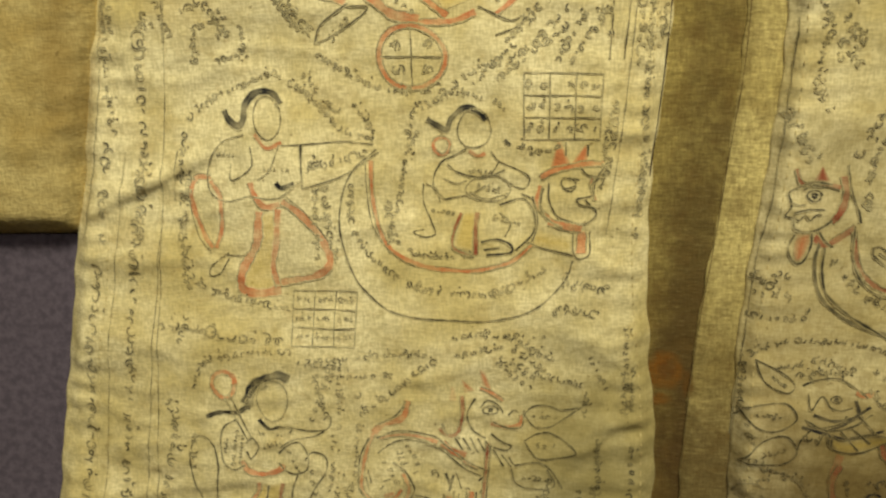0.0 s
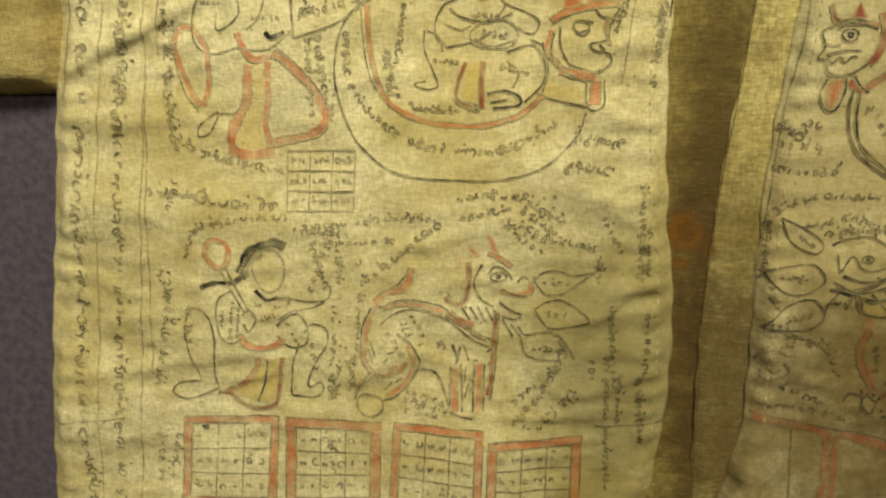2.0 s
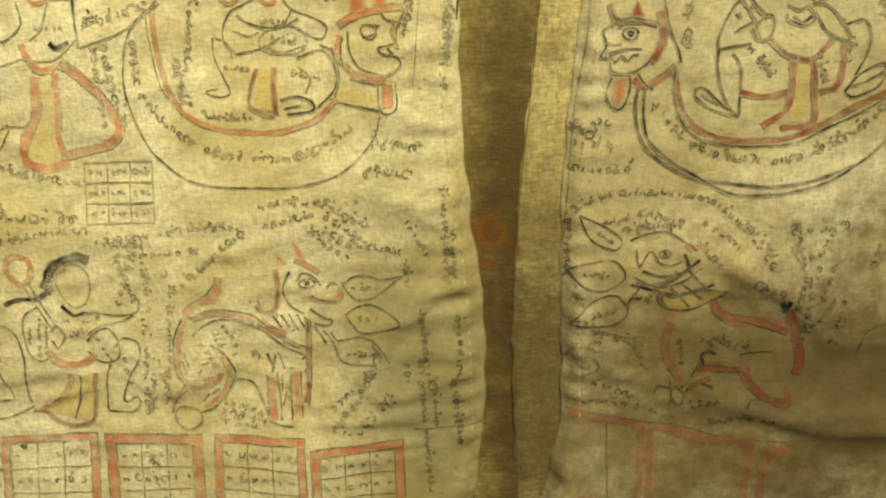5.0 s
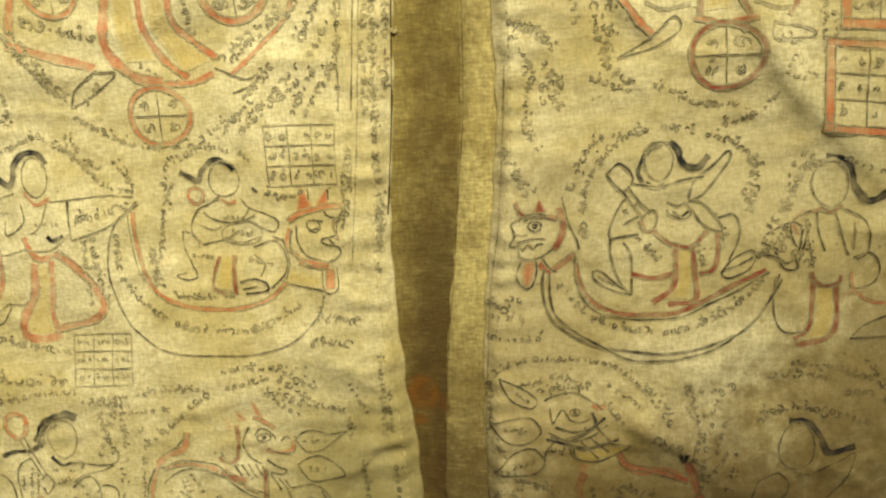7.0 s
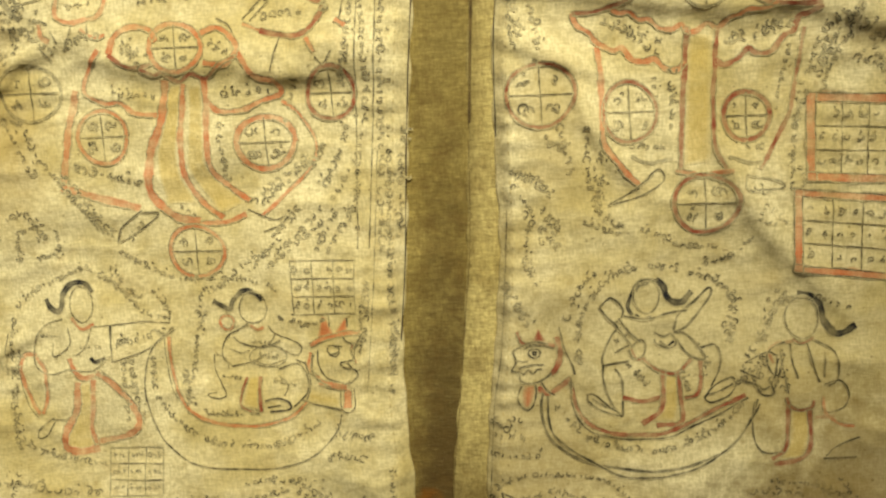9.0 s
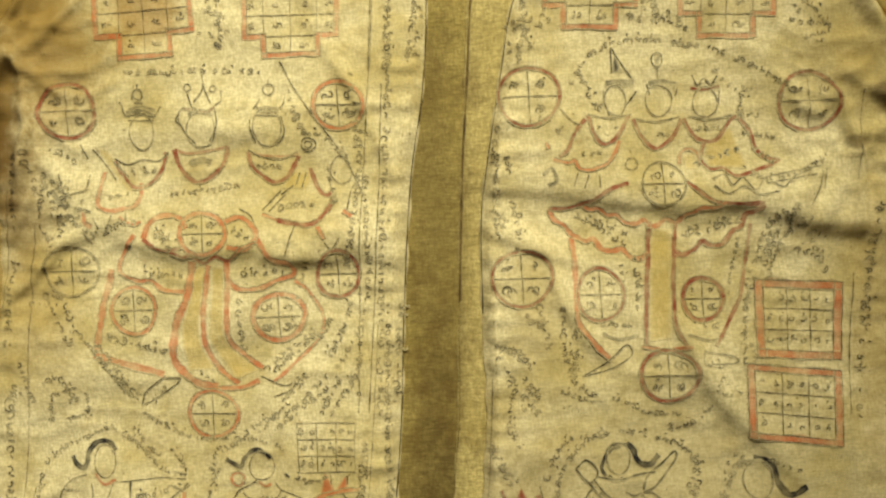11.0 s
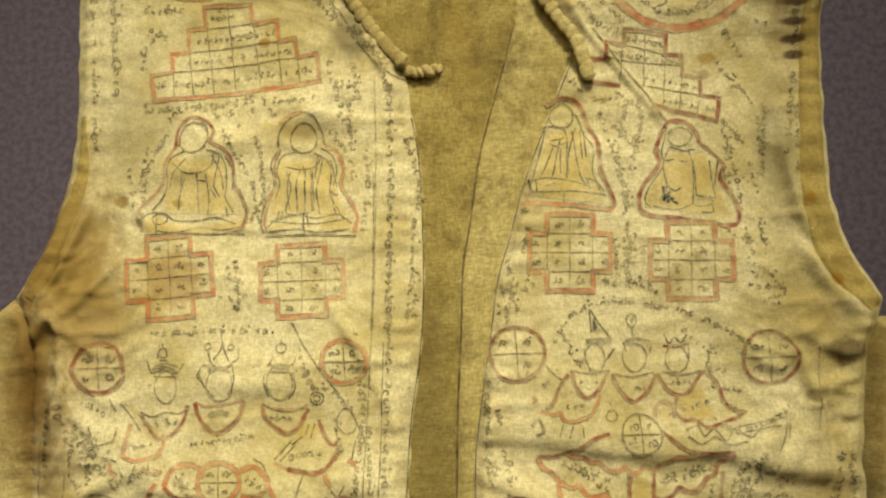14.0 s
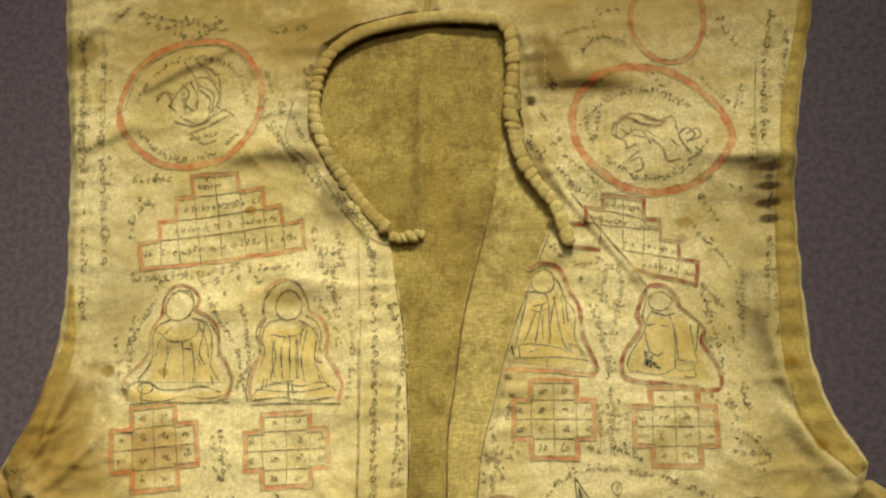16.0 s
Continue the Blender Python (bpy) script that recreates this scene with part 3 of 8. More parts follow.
class Drawing:
    """Marks painted on a panel, gathered into one mesh: bands, filled shapes and bars that follow the cloth."""

    def __init__(self, name, sheet, parent, label="", lift=0.28, weight=1.0):
        self.name, self.sheet, self.parent, self.label, self.lift, self.weight = name, sheet, parent, label, lift, weight
        self.v, self.f, self.m, self.soak, self.count = [], [], [], [], 0

    def patch(self, g, material, lift=0.0, soak=1.0):
        """A grid of points (rows, columns, xy) laid on the cloth; soak: how much ink each point holds."""
        self.soak.append((np.zeros(g.shape[:2]) + soak).ravel())
        i = np.arange(g.shape[0] * g.shape[1]).reshape(g.shape[:2]) + self.count
        f = np.stack([i[:-1, :-1], i[:-1, 1:], i[1:, 1:], i[1:, :-1]], -1).reshape(-1, 4)
        flat = g.reshape(-1, 2)
        self.v.append(np.concatenate([flat, np.full((len(flat), 1), self.lift + lift)], 1))
        self.f.append(f)
        self.m += [INKS.index(material)] * len(f)
        self.count += i.size

    def line(self, material, width, points, smooth=True, lift=0.0, outline=True):
        """A brush line of that width in millimetres through points x, y, x, y."""
        width = width * self.weight if width < 0.9 else width
        pts = [points] if smooth else [(points[i:i + 4]) for i in range(0, len(points) - 2, 2)]
        for p in pts:
            c = spline(p, 1.0 if smooth else 1.4)
            if len(c) < 2:
                continue
            tang = np.gradient(c, axis=0)
            tang = tang / np.maximum(np.linalg.norm(tang, axis=1), 1e-6)[:, None]
            if not smooth:
                c[0], c[-1] = c[0] - tang[0] * width * 0.4, c[-1] + tang[-1] * width * 0.4
            nrm = np.stack([-tang[:, 1], tang[:, 0]], -1)
            k = np.arange(len(c))
            seed = p[0] * 0.37 + p[1] * 0.61
            rough = 1.0 if width < 0.9 else 0.5
            w = width * (1 + rough * (0.26 * np.sin(k * 0.45 + seed) + 0.2 * np.sin(k * 1.3 + 2 * seed)))
            c = c + nrm * (0.10 * width ** 0.5 * np.sin(k * 0.33 + seed * 1.7))[:, None]
            v = np.array([-0.85, 0, 0.85]) if width < 0.9 else np.array([-0.62, -0.4, -0.14, 0.14, 0.4, 0.62])
            hold = np.array([0, 1.4, 0]) if width < 0.9 else np.array([0, 1, 0.82, 0.86, 1, 0])
            flow = 0.92 + 0.18 * np.sin(k * 0.21 + seed * 2) + 0.14 * np.sin(k * 0.77 + seed)
            self.patch(c[:, None, :] + nrm[:, None, :] * (w[:, None] * v[None, :])[..., None], material, lift + (0.06 if width < 0.9 else 0), flow[:, None] * hold[None, :])
            if outline and width > 0.9 and material in (RED, MAROON):
                for sign in (-0.5, 0.5):
                    e = c + nrm * (w * sign)[:, None]
                    for i in range(0, len(e) - 2, 7):
                        if math.sin(i * 1.7 + seed * 3 + sign * 5) > -0.45:
                            run = e[i:i + 8]
                            side = nrm[i:i + 8] * 0.28
                            self.patch(np.stack([run - side, run, run + side], 1), GREY if math.sin(i + seed) > 0 else BLACK, lift + 0.1, np.array([[0, 1, 0]]))
        return self

    def oval(self, material, x, y, rx, ry, width, turn=0.0):
        a = np.linspace(0, 2 * math.pi, 25)
        seed = x * 0.13 + y * 0.29
        k = 1 + 0.025 * np.sin(3 * a + seed) + 0.02 * np.sin(2 * a + 2 * seed)
        p = np.stack([rx * k * np.cos(a), ry * k * np.sin(a)], -1)
        t = radians(turn)
        p = p @ np.array([[math.cos(t), math.sin(t)], [-math.sin(t), math.cos(t)]]) + (x, y)
        return self.line(material, width, p.ravel().tolist())

    def fill(self, material, one, two):
        """A wash of colour between two lines."""
        a, b = spline(one, 2.0), spline(two, 2.0)
        n = max(len(a), len(b))
        s = np.linspace(0, 1, n)
        a = np.stack([np.interp(s, np.linspace(0, 1, len(a)), a[:, i]) for i in (0, 1)], -1)
        b = np.stack([np.interp(s, np.linspace(0, 1, len(b)), b[:, i]) for i in (0, 1)], -1)
        wide = float(np.max(np.linalg.norm(a - b, axis=1)))
        t = np.linspace(0, 1, max(3, int(wide / 1.6)))
        rim = np.minimum(1, 0.25 + 1.5 * np.minimum(np.minimum(t, 1 - t)[None, :] * wide / 3, np.minimum(s, 1 - s)[:, None] * n / 2))
        self.patch(a[:, None, :] + (b - a)[:, None, :] * t[None, :, None], material, -0.08, rim)
        return self

    def bars(self, points, size, dense=1.0):
        """Old script along a line, as short bowed bars, one to three for a letter of that size."""
        rng = random.Random(round(sum(points) * 10))
        c = spline(points, size * 1.02 / dense)
        tang = np.gradient(c, axis=0)
        for (x, y), (tx, ty) in zip(c, tang):
            if rng.random() < 0.08:
                continue
            ln = math.hypot(tx, ty) or 1
            tx, ty = tx / ln, ty / ln
            pen = rng.uniform(0.6, 1.2)
            tall = size * rng.choice((0.8, 0.85, 0.9, 0.9, 1.2))
            for k in range(rng.choice((1, 2, 2, 2, 3))):
                ox, oy = rng.uniform(-0.3, 0.3) * size, rng.uniform(-0.2, 0.2) * size + (0.75 * size if k == 2 else 0)
                r = tall * (rng.uniform(0.32, 0.5) if k < 2 else 0.2)
                bend = rng.choice((0.5, 1.6, 3.0, 3.6, 4.6)) * rng.choice((-1, 1))
                turn = rng.uniform(0, 6.283) if abs(bend) > 1 else rng.choice((1.4, 1.57, 1.8, 0.1))
                # a bar of even length, bowed by that angle
                long = r * abs(bend) if abs(bend) > 1 else r * 2.2
                n = 7 if abs(bend) > 1 else 4
                u = np.linspace(0, 1, n)
                ang = turn + bend * (u - 0.5)
                p = np.cumsum(np.stack([np.cos(ang), np.sin(ang)], -1), 0) * long / n
                p = p - p.mean(0)
                w = 0.28 + size * rng.uniform(0.05, 0.1)
                q = np.stack([-np.sin(ang), np.cos(ang)], -1) * w
                g = np.stack([p - q, p, p + q], 1) + (ox, oy)
                g = np.stack([x + tx * g[..., 0] - ty * g[..., 1], y + ty * g[..., 0] + tx * g[..., 1]], -1)
                hold = np.ones(n) * pen
                hold[[0, -1]] = 0.5
                self.patch(g, WRITING if rng.random() < 0.75 else GREY, 0.1, hold[:, None] * np.array([0, 1.35, 0])[None, :])
        return self

    def done(self):
        v, f = np.concatenate(self.v), np.concatenate(self.f)
        v[:, 2] += self.sheet.height(v[:, 0], v[:, 1])
        v = v / 1000
        a, b, c = v[f[:, 0]], v[f[:, 1]], v[f[:, 2]]
        nz = (b[:, 0] - a[:, 0]) * (c[:, 1] - a[:, 1]) - (b[:, 1] - a[:, 1]) * (c[:, 0] - a[:, 0])
        f[nz < 0] = f[nz < 0][:, ::-1]
        ob = part(self.name, v.tolist(), f.tolist(), INKS, self.parent, self.label)
        ob.data.polygons.foreach_set("material_index", self.m)
        ob.data.attributes.new("soak", "FLOAT", "POINT").data.foreach_set("value", np.concatenate(self.soak))
        return ob


def on(x):
    """The panel that carries a mark at x."""
    return (LEFT, left_front) if x < 0 else (RIGHT, right_front)


def ring(x, y, rx, ry, width, material, cross=BLACK, turn=0.0):
    """A painted ring, quartered by a cross, with a small sign in each quarter."""
    d = Drawing("ring_mark", *on(x))
    d.oval(material, x, y, rx, ry, width, turn)
    d.oval(GREY, x, y, rx + width * 0.5, ry + width * 0.5, 0.3, turn)
    d.oval(GREY, x, y, rx - width * 0.5, ry - width * 0.5, 0.3, turn)
    if cross:
        d.line(cross, 0.45, (x - rx * 0.95, y + 0.3, x + rx * 0.95, y - 0.2)).line(cross, 0.45, (x + 0.2, y - ry * 0.95, x - 0.2, y + ry * 0.95))
        for sx in (-0.42, 0.42):
            for sy in (-0.42, 0.42):
                d.bars((x + sx * rx - 0.8, y + sy * ry, x + sx * rx + 0.8, y + sy * ry), max(2.6, rx * 0.32))
    return d.done()


def square(name, material, width, a, b, c, d, cols=3, rows=3, marks=3.1):
    """A ruled square of numbers inside a painted border; corners from the top left, round to the bottom left."""
    p = [np.array(q, float) for q in (a, b, c, d)]
    s = Drawing(name, *on(sum(q[0] for q in p)))

    def at(u, v):
        return (p[0] * (1 - u) + p[1] * u) * (1 - v) + (p[3] * (1 - u) + p[2] * u) * v

    if material:
        inner = 0.5 * width / np.linalg.norm(p[1] - p[0])
        o = [at(inner, inner), at(1 - inner, inner), at(1 - inner, 1 - inner), at(inner, 1 - inner)]
        s.line(material, width, np.concatenate(o + o[:1]).tolist(), smooth=False)
        for e in (0.0, 2 * inner):
            q = [at(e, e), at(1 - e, e), at(1 - e, 1 - e), at(e, 1 - e)]
            s.line(BLACK, 0.35, np.concatenate(q + q[:1]).tolist(), smooth=False, lift=0.1)
        m = 2 * inner
    else:
        s.line(GREY, 0.4, np.concatenate(p + p[:1]).tolist(), smooth=False)
        m = 0.0
    for i in range(1, cols):
        u = m + (1 - 2 * m) * i / cols
        s.line(BLACK, 0.35, (*at(u, m), *at(u, 1 - m)), lift=0.1)
    for i in range(1, rows):
        v = m + (1 - 2 * m) * i / rows
        s.line(BLACK, 0.35, (*at(m, v), *at(1 - m, v)), lift=0.1)
    for i in range(cols):
        for j in range(rows):
            u, v = m + (1 - 2 * m) * (i + 0.25) / cols, m + (1 - 2 * m) * (j + 0.5) / rows
            w = m + (1 - 2 * m) * (i + 0.75) / cols
            s.bars((*at(u, v), *at(w, v)), marks)
    return s.done()


def cross_square(x, y, inner_x, outer_x, inner_y, outer_y, turn, material=RED, width=2.4):
    """A stepped cross of ruled cells inside a painted border; half sizes in millimetres."""
    d = Drawing("cross_square", *on(x))
    t = radians(turn)

    def at(u, v):
        return (x + u * math.cos(t) - v * math.sin(t), y + u * math.sin(t) + v * math.cos(t))

    for k in (0, 1):
        a, b, c, e = inner_x - k * 1.3, outer_x - k * 1.3, inner_y - k * 1.3, outer_y - k * 1.3
        o = [(-a, e), (a, e), (a, c), (b, c), (b, -c), (a, -c), (a, -e), (-a, -e), (-a, -c), (-b, -c), (-b, c), (-a, c), (-a, e)]
        pts = [q for u, v in o for q in at(u, v)]
        d.line(material if k == 0 else GREY, width if k == 0 else 0.3, pts, smooth=False, lift=0.1 * k)
    for u in (-inner_x * 0.98, 0, inner_x * 0.98):
        lim = outer_y if u == 0 else inner_y
        d.line(BLACK, 0.32, (*at(u, -lim), *at(u, lim)))
    for v in (-inner_y, 0, inner_y):
        lim = outer_x if v == 0 else inner_x
        d.line(BLACK, 0.32, (*at(-lim, v), *at(lim, v)))
    for u in (-1.45, -0.5, 0.5, 1.45):
        for v in (-1.5, -0.5, 0.5, 1.5):
            if abs(u) < 1 or abs(v) < 1:
                px, py = at(u * inner_x, v * inner_y * 0.98)
                d.bars((px - 0.7, py, px + 0.7, py), 2.7)
    return d.done()


# rings and number squares
ring(-116, 14, 12.0, 11.0, 2.0, RED)
ring(-152, 65, 11.0, 11.0, 2.0, RED)
ring(-82, 59, 12.0, 11.0, 2.7, RED)
ring(-182, 85, 13.0, 12.0, 1.0, GREY)
ring(-53, 78, 10.0, 11.0, 2.1, MAROON)
ring(-180, 162, 14.0, 13.0, 2.2, MAROON, GREY)
ring(-49, 158, 12.0, 11.0, 2.1, RED)
ring(70, 63, 11.0, 12.0, 1.8, MAROON)
ring(117, 59, 9.1, 10.0, 2.2, MAROON)
ring(41, 157, 14.0, 14.0, 1.8, MAROON)
ring(169, 148, 14.0, 13.0, 1.8, MAROON, GREY)
ring(34, 72, 14.0, 13.0, 1.8, MAROON)
ring(100, 24, 13.0, 12.0, 2.1, MAROON)
square("number_square", RED, 3.2, (-216, -181), (-177, -180), (-182, -221), (-222, -222))
square("number_square", RED, 4.0, (-174, -180), (-136, -182), (-139, -220), (-178, -222))
square("number_square", RED, 3.0, (-131, -182), (-96, -185), (-98, -225), (-135, -220))
square("number_square", RED, 3.5, (-94, -190), (-58, -187), (-59, -225), (-96, -225))
square("number_grid", None, 0.0, (-164, -73), (-139, -73), (-141, -95), (-166, -95), marks=2)
square("number_grid", None, 0.0, (-76, 8), (-48, 7), (-49, -16), (-76, -16))
square("number_square", RED, 3.9, (141, 67), (181, 64), (179, 28), (141, 31))
square("number_square", RED, 3.5, (136, 28), (179, 23), (178, -12), (135, -6))
d = Drawing("faded_square", *on(6))
d.line(FADED, 3.15, (6, -177, 18, -179, 27, -181, 33, -183))
d.line(FADED, 2.31, (33, -183, 33, -198, 31, -219))
d.line(FADED, 1.89, (8, -212, 18, -214, 30, -219))
d.line(GREY, 0.39, (20, -181, 20, -195, 20, -212))
d.done()
d = Drawing("faded_square", *on(38))
d.line(FADED, 3.41, (38, -183, 53, -188, 66, -190, 76, -191))
d.line(FADED, 2.10, (37, -184, 36, -200, 36, -219))
d.line(FADED, 2.52, (75, -192, 73, -207, 73, -225))
d.line(FADED, 2.10, (36, -219, 47, -222, 74, -227))
d.done()
d = Drawing("faded_square", *on(81))
d.line(FADED, 2.98, (81, -194, 79, -208, 79, -225))
d.line(FADED, 3.25, (81, -194, 85, -195, 88, -195))
d.done()
d = Drawing("hem_line", *on(5))
d.line(GREY, 0.37, (5, -176, 18, -178, 33, -181, 46, -183, 62, -188, 88, -192))
d.done()
cross_square(-141, 208, 12.0, 23.0, 11.0, 22.0, 2, RED)
cross_square(-70, 202, 13.0, 22.0, 10.0, 19.0, -1, RED)
cross_square(72, 208, 12.0, 21.0, 10.0, 20.0, -4, RED)
cross_square(134, 200, 12.0, 21.0, 10.0, 20.0, -4, RED)
# beast among leaves
d = Drawing("beast_drawing", *on(-133))
d.line(RED, 2.6, (-121, -117, -122, -122, -125, -125, -131, -127, -135, -131))
d.line(RED, 1.7, (-135, -131, -138, -138, -140, -147, -141, -156, -137, -160))
d.line(RED, 1.6, (-133, -133, -127, -132, -118, -132, -110, -135))
d.line(BLACK, .65, (-134, -133, -125, -130, -112, -132, -106, -137, -97, -144, -91, -147))
d.line(BLACK, .65, (-137, -133, -141, -142, -142, -154, -139, -160))
d.line(BLACK, .65, (-122, -117, -124, -121, -127, -124, -133, -127))
d.line(RED, 3.2, (-108, -135, -104, -139, -99, -141))
d.line(RED, 1.4, (-100, -143, -94, -146))
d.line(MAROON, 1.7, (-90, -135, -91, -146, -92, -158, -94, -170))
d.line(BLACK, .6, (-89, -136, -90, -146, -91, -158, -93, -171))
d.line(BLACK, .5, (-134, -140, -129, -136, -122, -134, -112, -136, -100, -146, -93, -150))
d.line(BLACK, .5, (-138, -147, -137, -153))
d.line(BLACK, .5, (-139, -150, -138, -156))
d.line(RED, 3.2, (-132, -159, -128, -159))
d.line(RED, 1.6, (-138, -160, -134, -162, -128, -160, -125, -156))
d.line(BLACK, .8, (-128, -144, -124, -147, -121, -152, -120, -157, -124, -165, -130, -171, -135, -173))
d.line(RED, 1.7, (-124, -149, -122, -156, -125, -164, -133, -171))
d.line(RED, 1.5, (-139, -161, -144, -166, -146, -172))
d.line(BLACK, .8, (-145, -172, -142, -170, -136, -172, -135, -176, -138, -179, -142, -179, -145, -176, -145, -172))
d.line(BLACK, .8, (-139, -160, -144, -167, -146, -172))
d.line(BLACK, .9, (-120, -159, -114, -161, -111, -168, -109, -176))
d.line(BLACK, .5, (-134, -156, -132, -154))
d.line(BLACK, .5, (-132, -152, -129, -151))
d.line(BLACK, .5, (-130, -165, -127, -163))
d.line(BLACK, .5, (-134, -168, -131, -165))
d.line(BLACK, .5, (-124, -145, -122, -144))
d.line(BLACK, .5, (-120, -149, -118, -148))
d.line(RED, 2.7, (-106, -159, -107, -168, -107, -177))
d.line(RED, 2.1, (-97, -157, -97, -165, -98, -177))
d.line(BLACK, .65, (-108, -158, -109, -177))
d.line(BLACK, .65, (-104, -157, -104, -177))
d.line(BLACK, .65, (-99, -157, -100, -177))
d.line(BLACK, .65, (-95, -157, -96, -177))
d.line(BLACK, 1.0, (-109, -177, -105, -179, -100, -180))
d.line(HAIR, 1.0, (-107, -149, -105, -156))
d.line(HAIR, 1.0, (-104, -150, -106, -157))
d.line(BLACK, .5, (-103, -149, -101, -156))
d.line(BLACK, .5, (-102, -158, -103, -165))
d.line(BLACK, .5, (-101, -165, -103, -171))
d.line(BLACK, .5, (-92, -150, -94, -152))
d.line(BLACK, .5, (-93, -156, -94, -158))
d.line(MAROON, 1.7, (-100, -115, -100, -124, -102, -131, -106, -132, -109, -129))
d.line(BLACK, .9, (-108, -127, -106, -132, -101, -133))
d.fill(RED, (-105, -117, -102, -117), (-104, -111, -103, -112))
d.fill(RED, (-99, -114, -95, -113), (-100, -108, -99, -109))
d.fill(RED, (-92, -111, -88, -114), (-93, -104, -91, -105))
d.line(RED, 1.6, (-93, -112, -88, -114, -84, -117))
d.line(BLACK, .65, (-95, -116, -98, -123, -96, -130, -91, -133))
d.line(BLACK, .65, (-88, -126, -83, -128, -77, -128, -76, -121))
d.line(BLACK, .65, (-82, -123, -80, -121, -78, -122))
d.line(BLACK, .65, (-89, -131, -85, -134, -81, -136, -83, -138, -88, -137))
d.line(BLACK, .65, (-88, -138, -84, -145))
d.line(BLACK, .65, (-85, -140, -81, -145))
d.line(BLACK, .65, (-82, -141, -80, -144, -77, -144))
d.line(RED, 1.5, (-89, -127, -83, -128, -78, -127, -77, -123))
d.oval(BLACK, -89, -121, 2.8, 1.7, .6)
d.oval(HAIR, -89, -121, .6, .6, .6)
d.line(BLACK, .6, (-93, -120, -90, -117, -86, -119, -84, -122))
d.line(BLACK, .6, (-103, -133, -100, -138))
d.line(BLACK, .6, (-100, -133, -97, -138))
d.line(BLACK, .6, (-97, -133, -94, -139))
d.line(BLACK, .6, (-94, -133, -91, -139))
d.line(BLACK, .6, (-91, -134, -89, -138))
d.bars((-126, -140, -124, -147), 1.9)
d.bars((-122, -137, -118, -144), 2.1)
d.bars((-125, -169, -115, -172, -111, -177), 2.4)
d.done()
d = Drawing("leaf_drawing", *on(-69))
d.line(BLACK, .6, (-76, -123, -73, -120, -68, -119, -61, -121, -54, -120))
d.line(BLACK, .6, (-76, -123, -72, -128, -66, -128, -61, -125, -54, -120))
d.bars((-72, -124, -64, -124), 2.2)
d.done()
d = Drawing("leaf_drawing", *on(-69))
d.line(BLACK, .6, (-76, -134, -71, -131, -65, -131, -56, -138, -64, -141, -71, -141, -76, -134))
d.bars((-71, -136, -65, -136), 2)
d.done()
d = Drawing("leaf_drawing", *on(-69))
d.line(GREY, .6, (-78, -144, -70, -143, -65, -147, -61, -154))
d.line(GREY, .6, (-81, -146, -79, -153, -71, -155, -64, -153, -67, -146))
d.bars((-76, -150, -70, -150), 1.8)
d.done()
# squatting shape with a staff
d = Drawing("figure_drawing", *on(-191))
d.oval(RED, -194, -111, 4.6, 5.2, 1.8)
d.line(BLACK, .55, (-194, -116, -190, -126, -186, -135))
d.line(BLACK, .55, (-192, -115, -188, -125, -184, -134))
d.line(HAIR, 3.6, (-186, -119, -183, -113, -178, -109, -172, -107, -168, -109))
d.line(GREY, 3.0, (-185, -120, -182, -114, -177, -111))
d.line(HAIR, 1.8, (-189, -123, -186, -121, -184, -121))
d.line(HAIR, 1.7, (-202, -125, -196, -123, -189, -123))
d.oval(GREY, -175, -118, 6.2, 8.4, .5)
d.line(HAIR, 1.3, (-181, -126, -177, -130, -173, -129))
d.line(BLACK, .6, (-190, -126, -195, -129, -197, -135, -197, -144, -193, -148, -188, -146))
d.line(BLACK, .6, (-173, -129, -168, -130, -169, -132))
d.line(BLACK, .6, (-170, -129, -161, -131, -154, -130, -152, -126, -153, -124, -155, -126))
d.line(BLACK, .6, (-155, -131, -159, -133, -168, -135, -173, -138))
d.line(BLACK, .6, (-174, -141, -170, -137, -165, -136, -162, -142, -163, -148, -168, -150, -172, -148, -174, -145))
d.line(BLACK, .6, (-187, -136, -184, -134, -182, -138, -185, -143, -187, -140))
d.line(RED, 2.3, (-189, -144, -187, -148, -181, -150, -175, -149, -172, -146))
d.fill(YELLOW, (-184, -155, -189, -166, -198, -171), (-173, -154, -175, -166, -179, -175))
d.line(RED, 1.9, (-183, -154, -184, -159, -190, -166, -198, -170))
d.line(MAROON, 1.5, (-201, -170, -196, -171, -192, -175, -185, -177, -178, -175, -176, -168, -173, -154))
d.line(BLACK, .75, (-179, -155, -181, -164, -185, -174))
d.line(BLACK, .65, (-199, -147, -200, -138, -203, -134, -207, -134, -210, -140, -210, -152, -207, -164, -208, -165, -216, -166, -219, -170, -214, -173, -206, -171, -200, -168))
d.line(BLACK, .65, (-199, -147, -201, -161, -200, -169))
d.line(BLACK, .65, (-163, -143, -160, -140, -155, -142, -155, -148, -160, -156, -164, -165, -163, -167, -159, -165, -158, -168, -161, -171, -168, -171, -171, -170, -170, -162, -169, -156, -166, -148))
d.bars((-194, -132, -196, -142), 1.3)
d.bars((-190, -131, -193, -145), 1.3)
d.bars((-181, -132, -172, -133), 1.3)
d.bars((-179, -138, -173, -136), 1.3)
d.bars((-170, -140, -167, -147), 1.3)
d.bars((-188, -133, -190, -145), 1.3)
d.done()
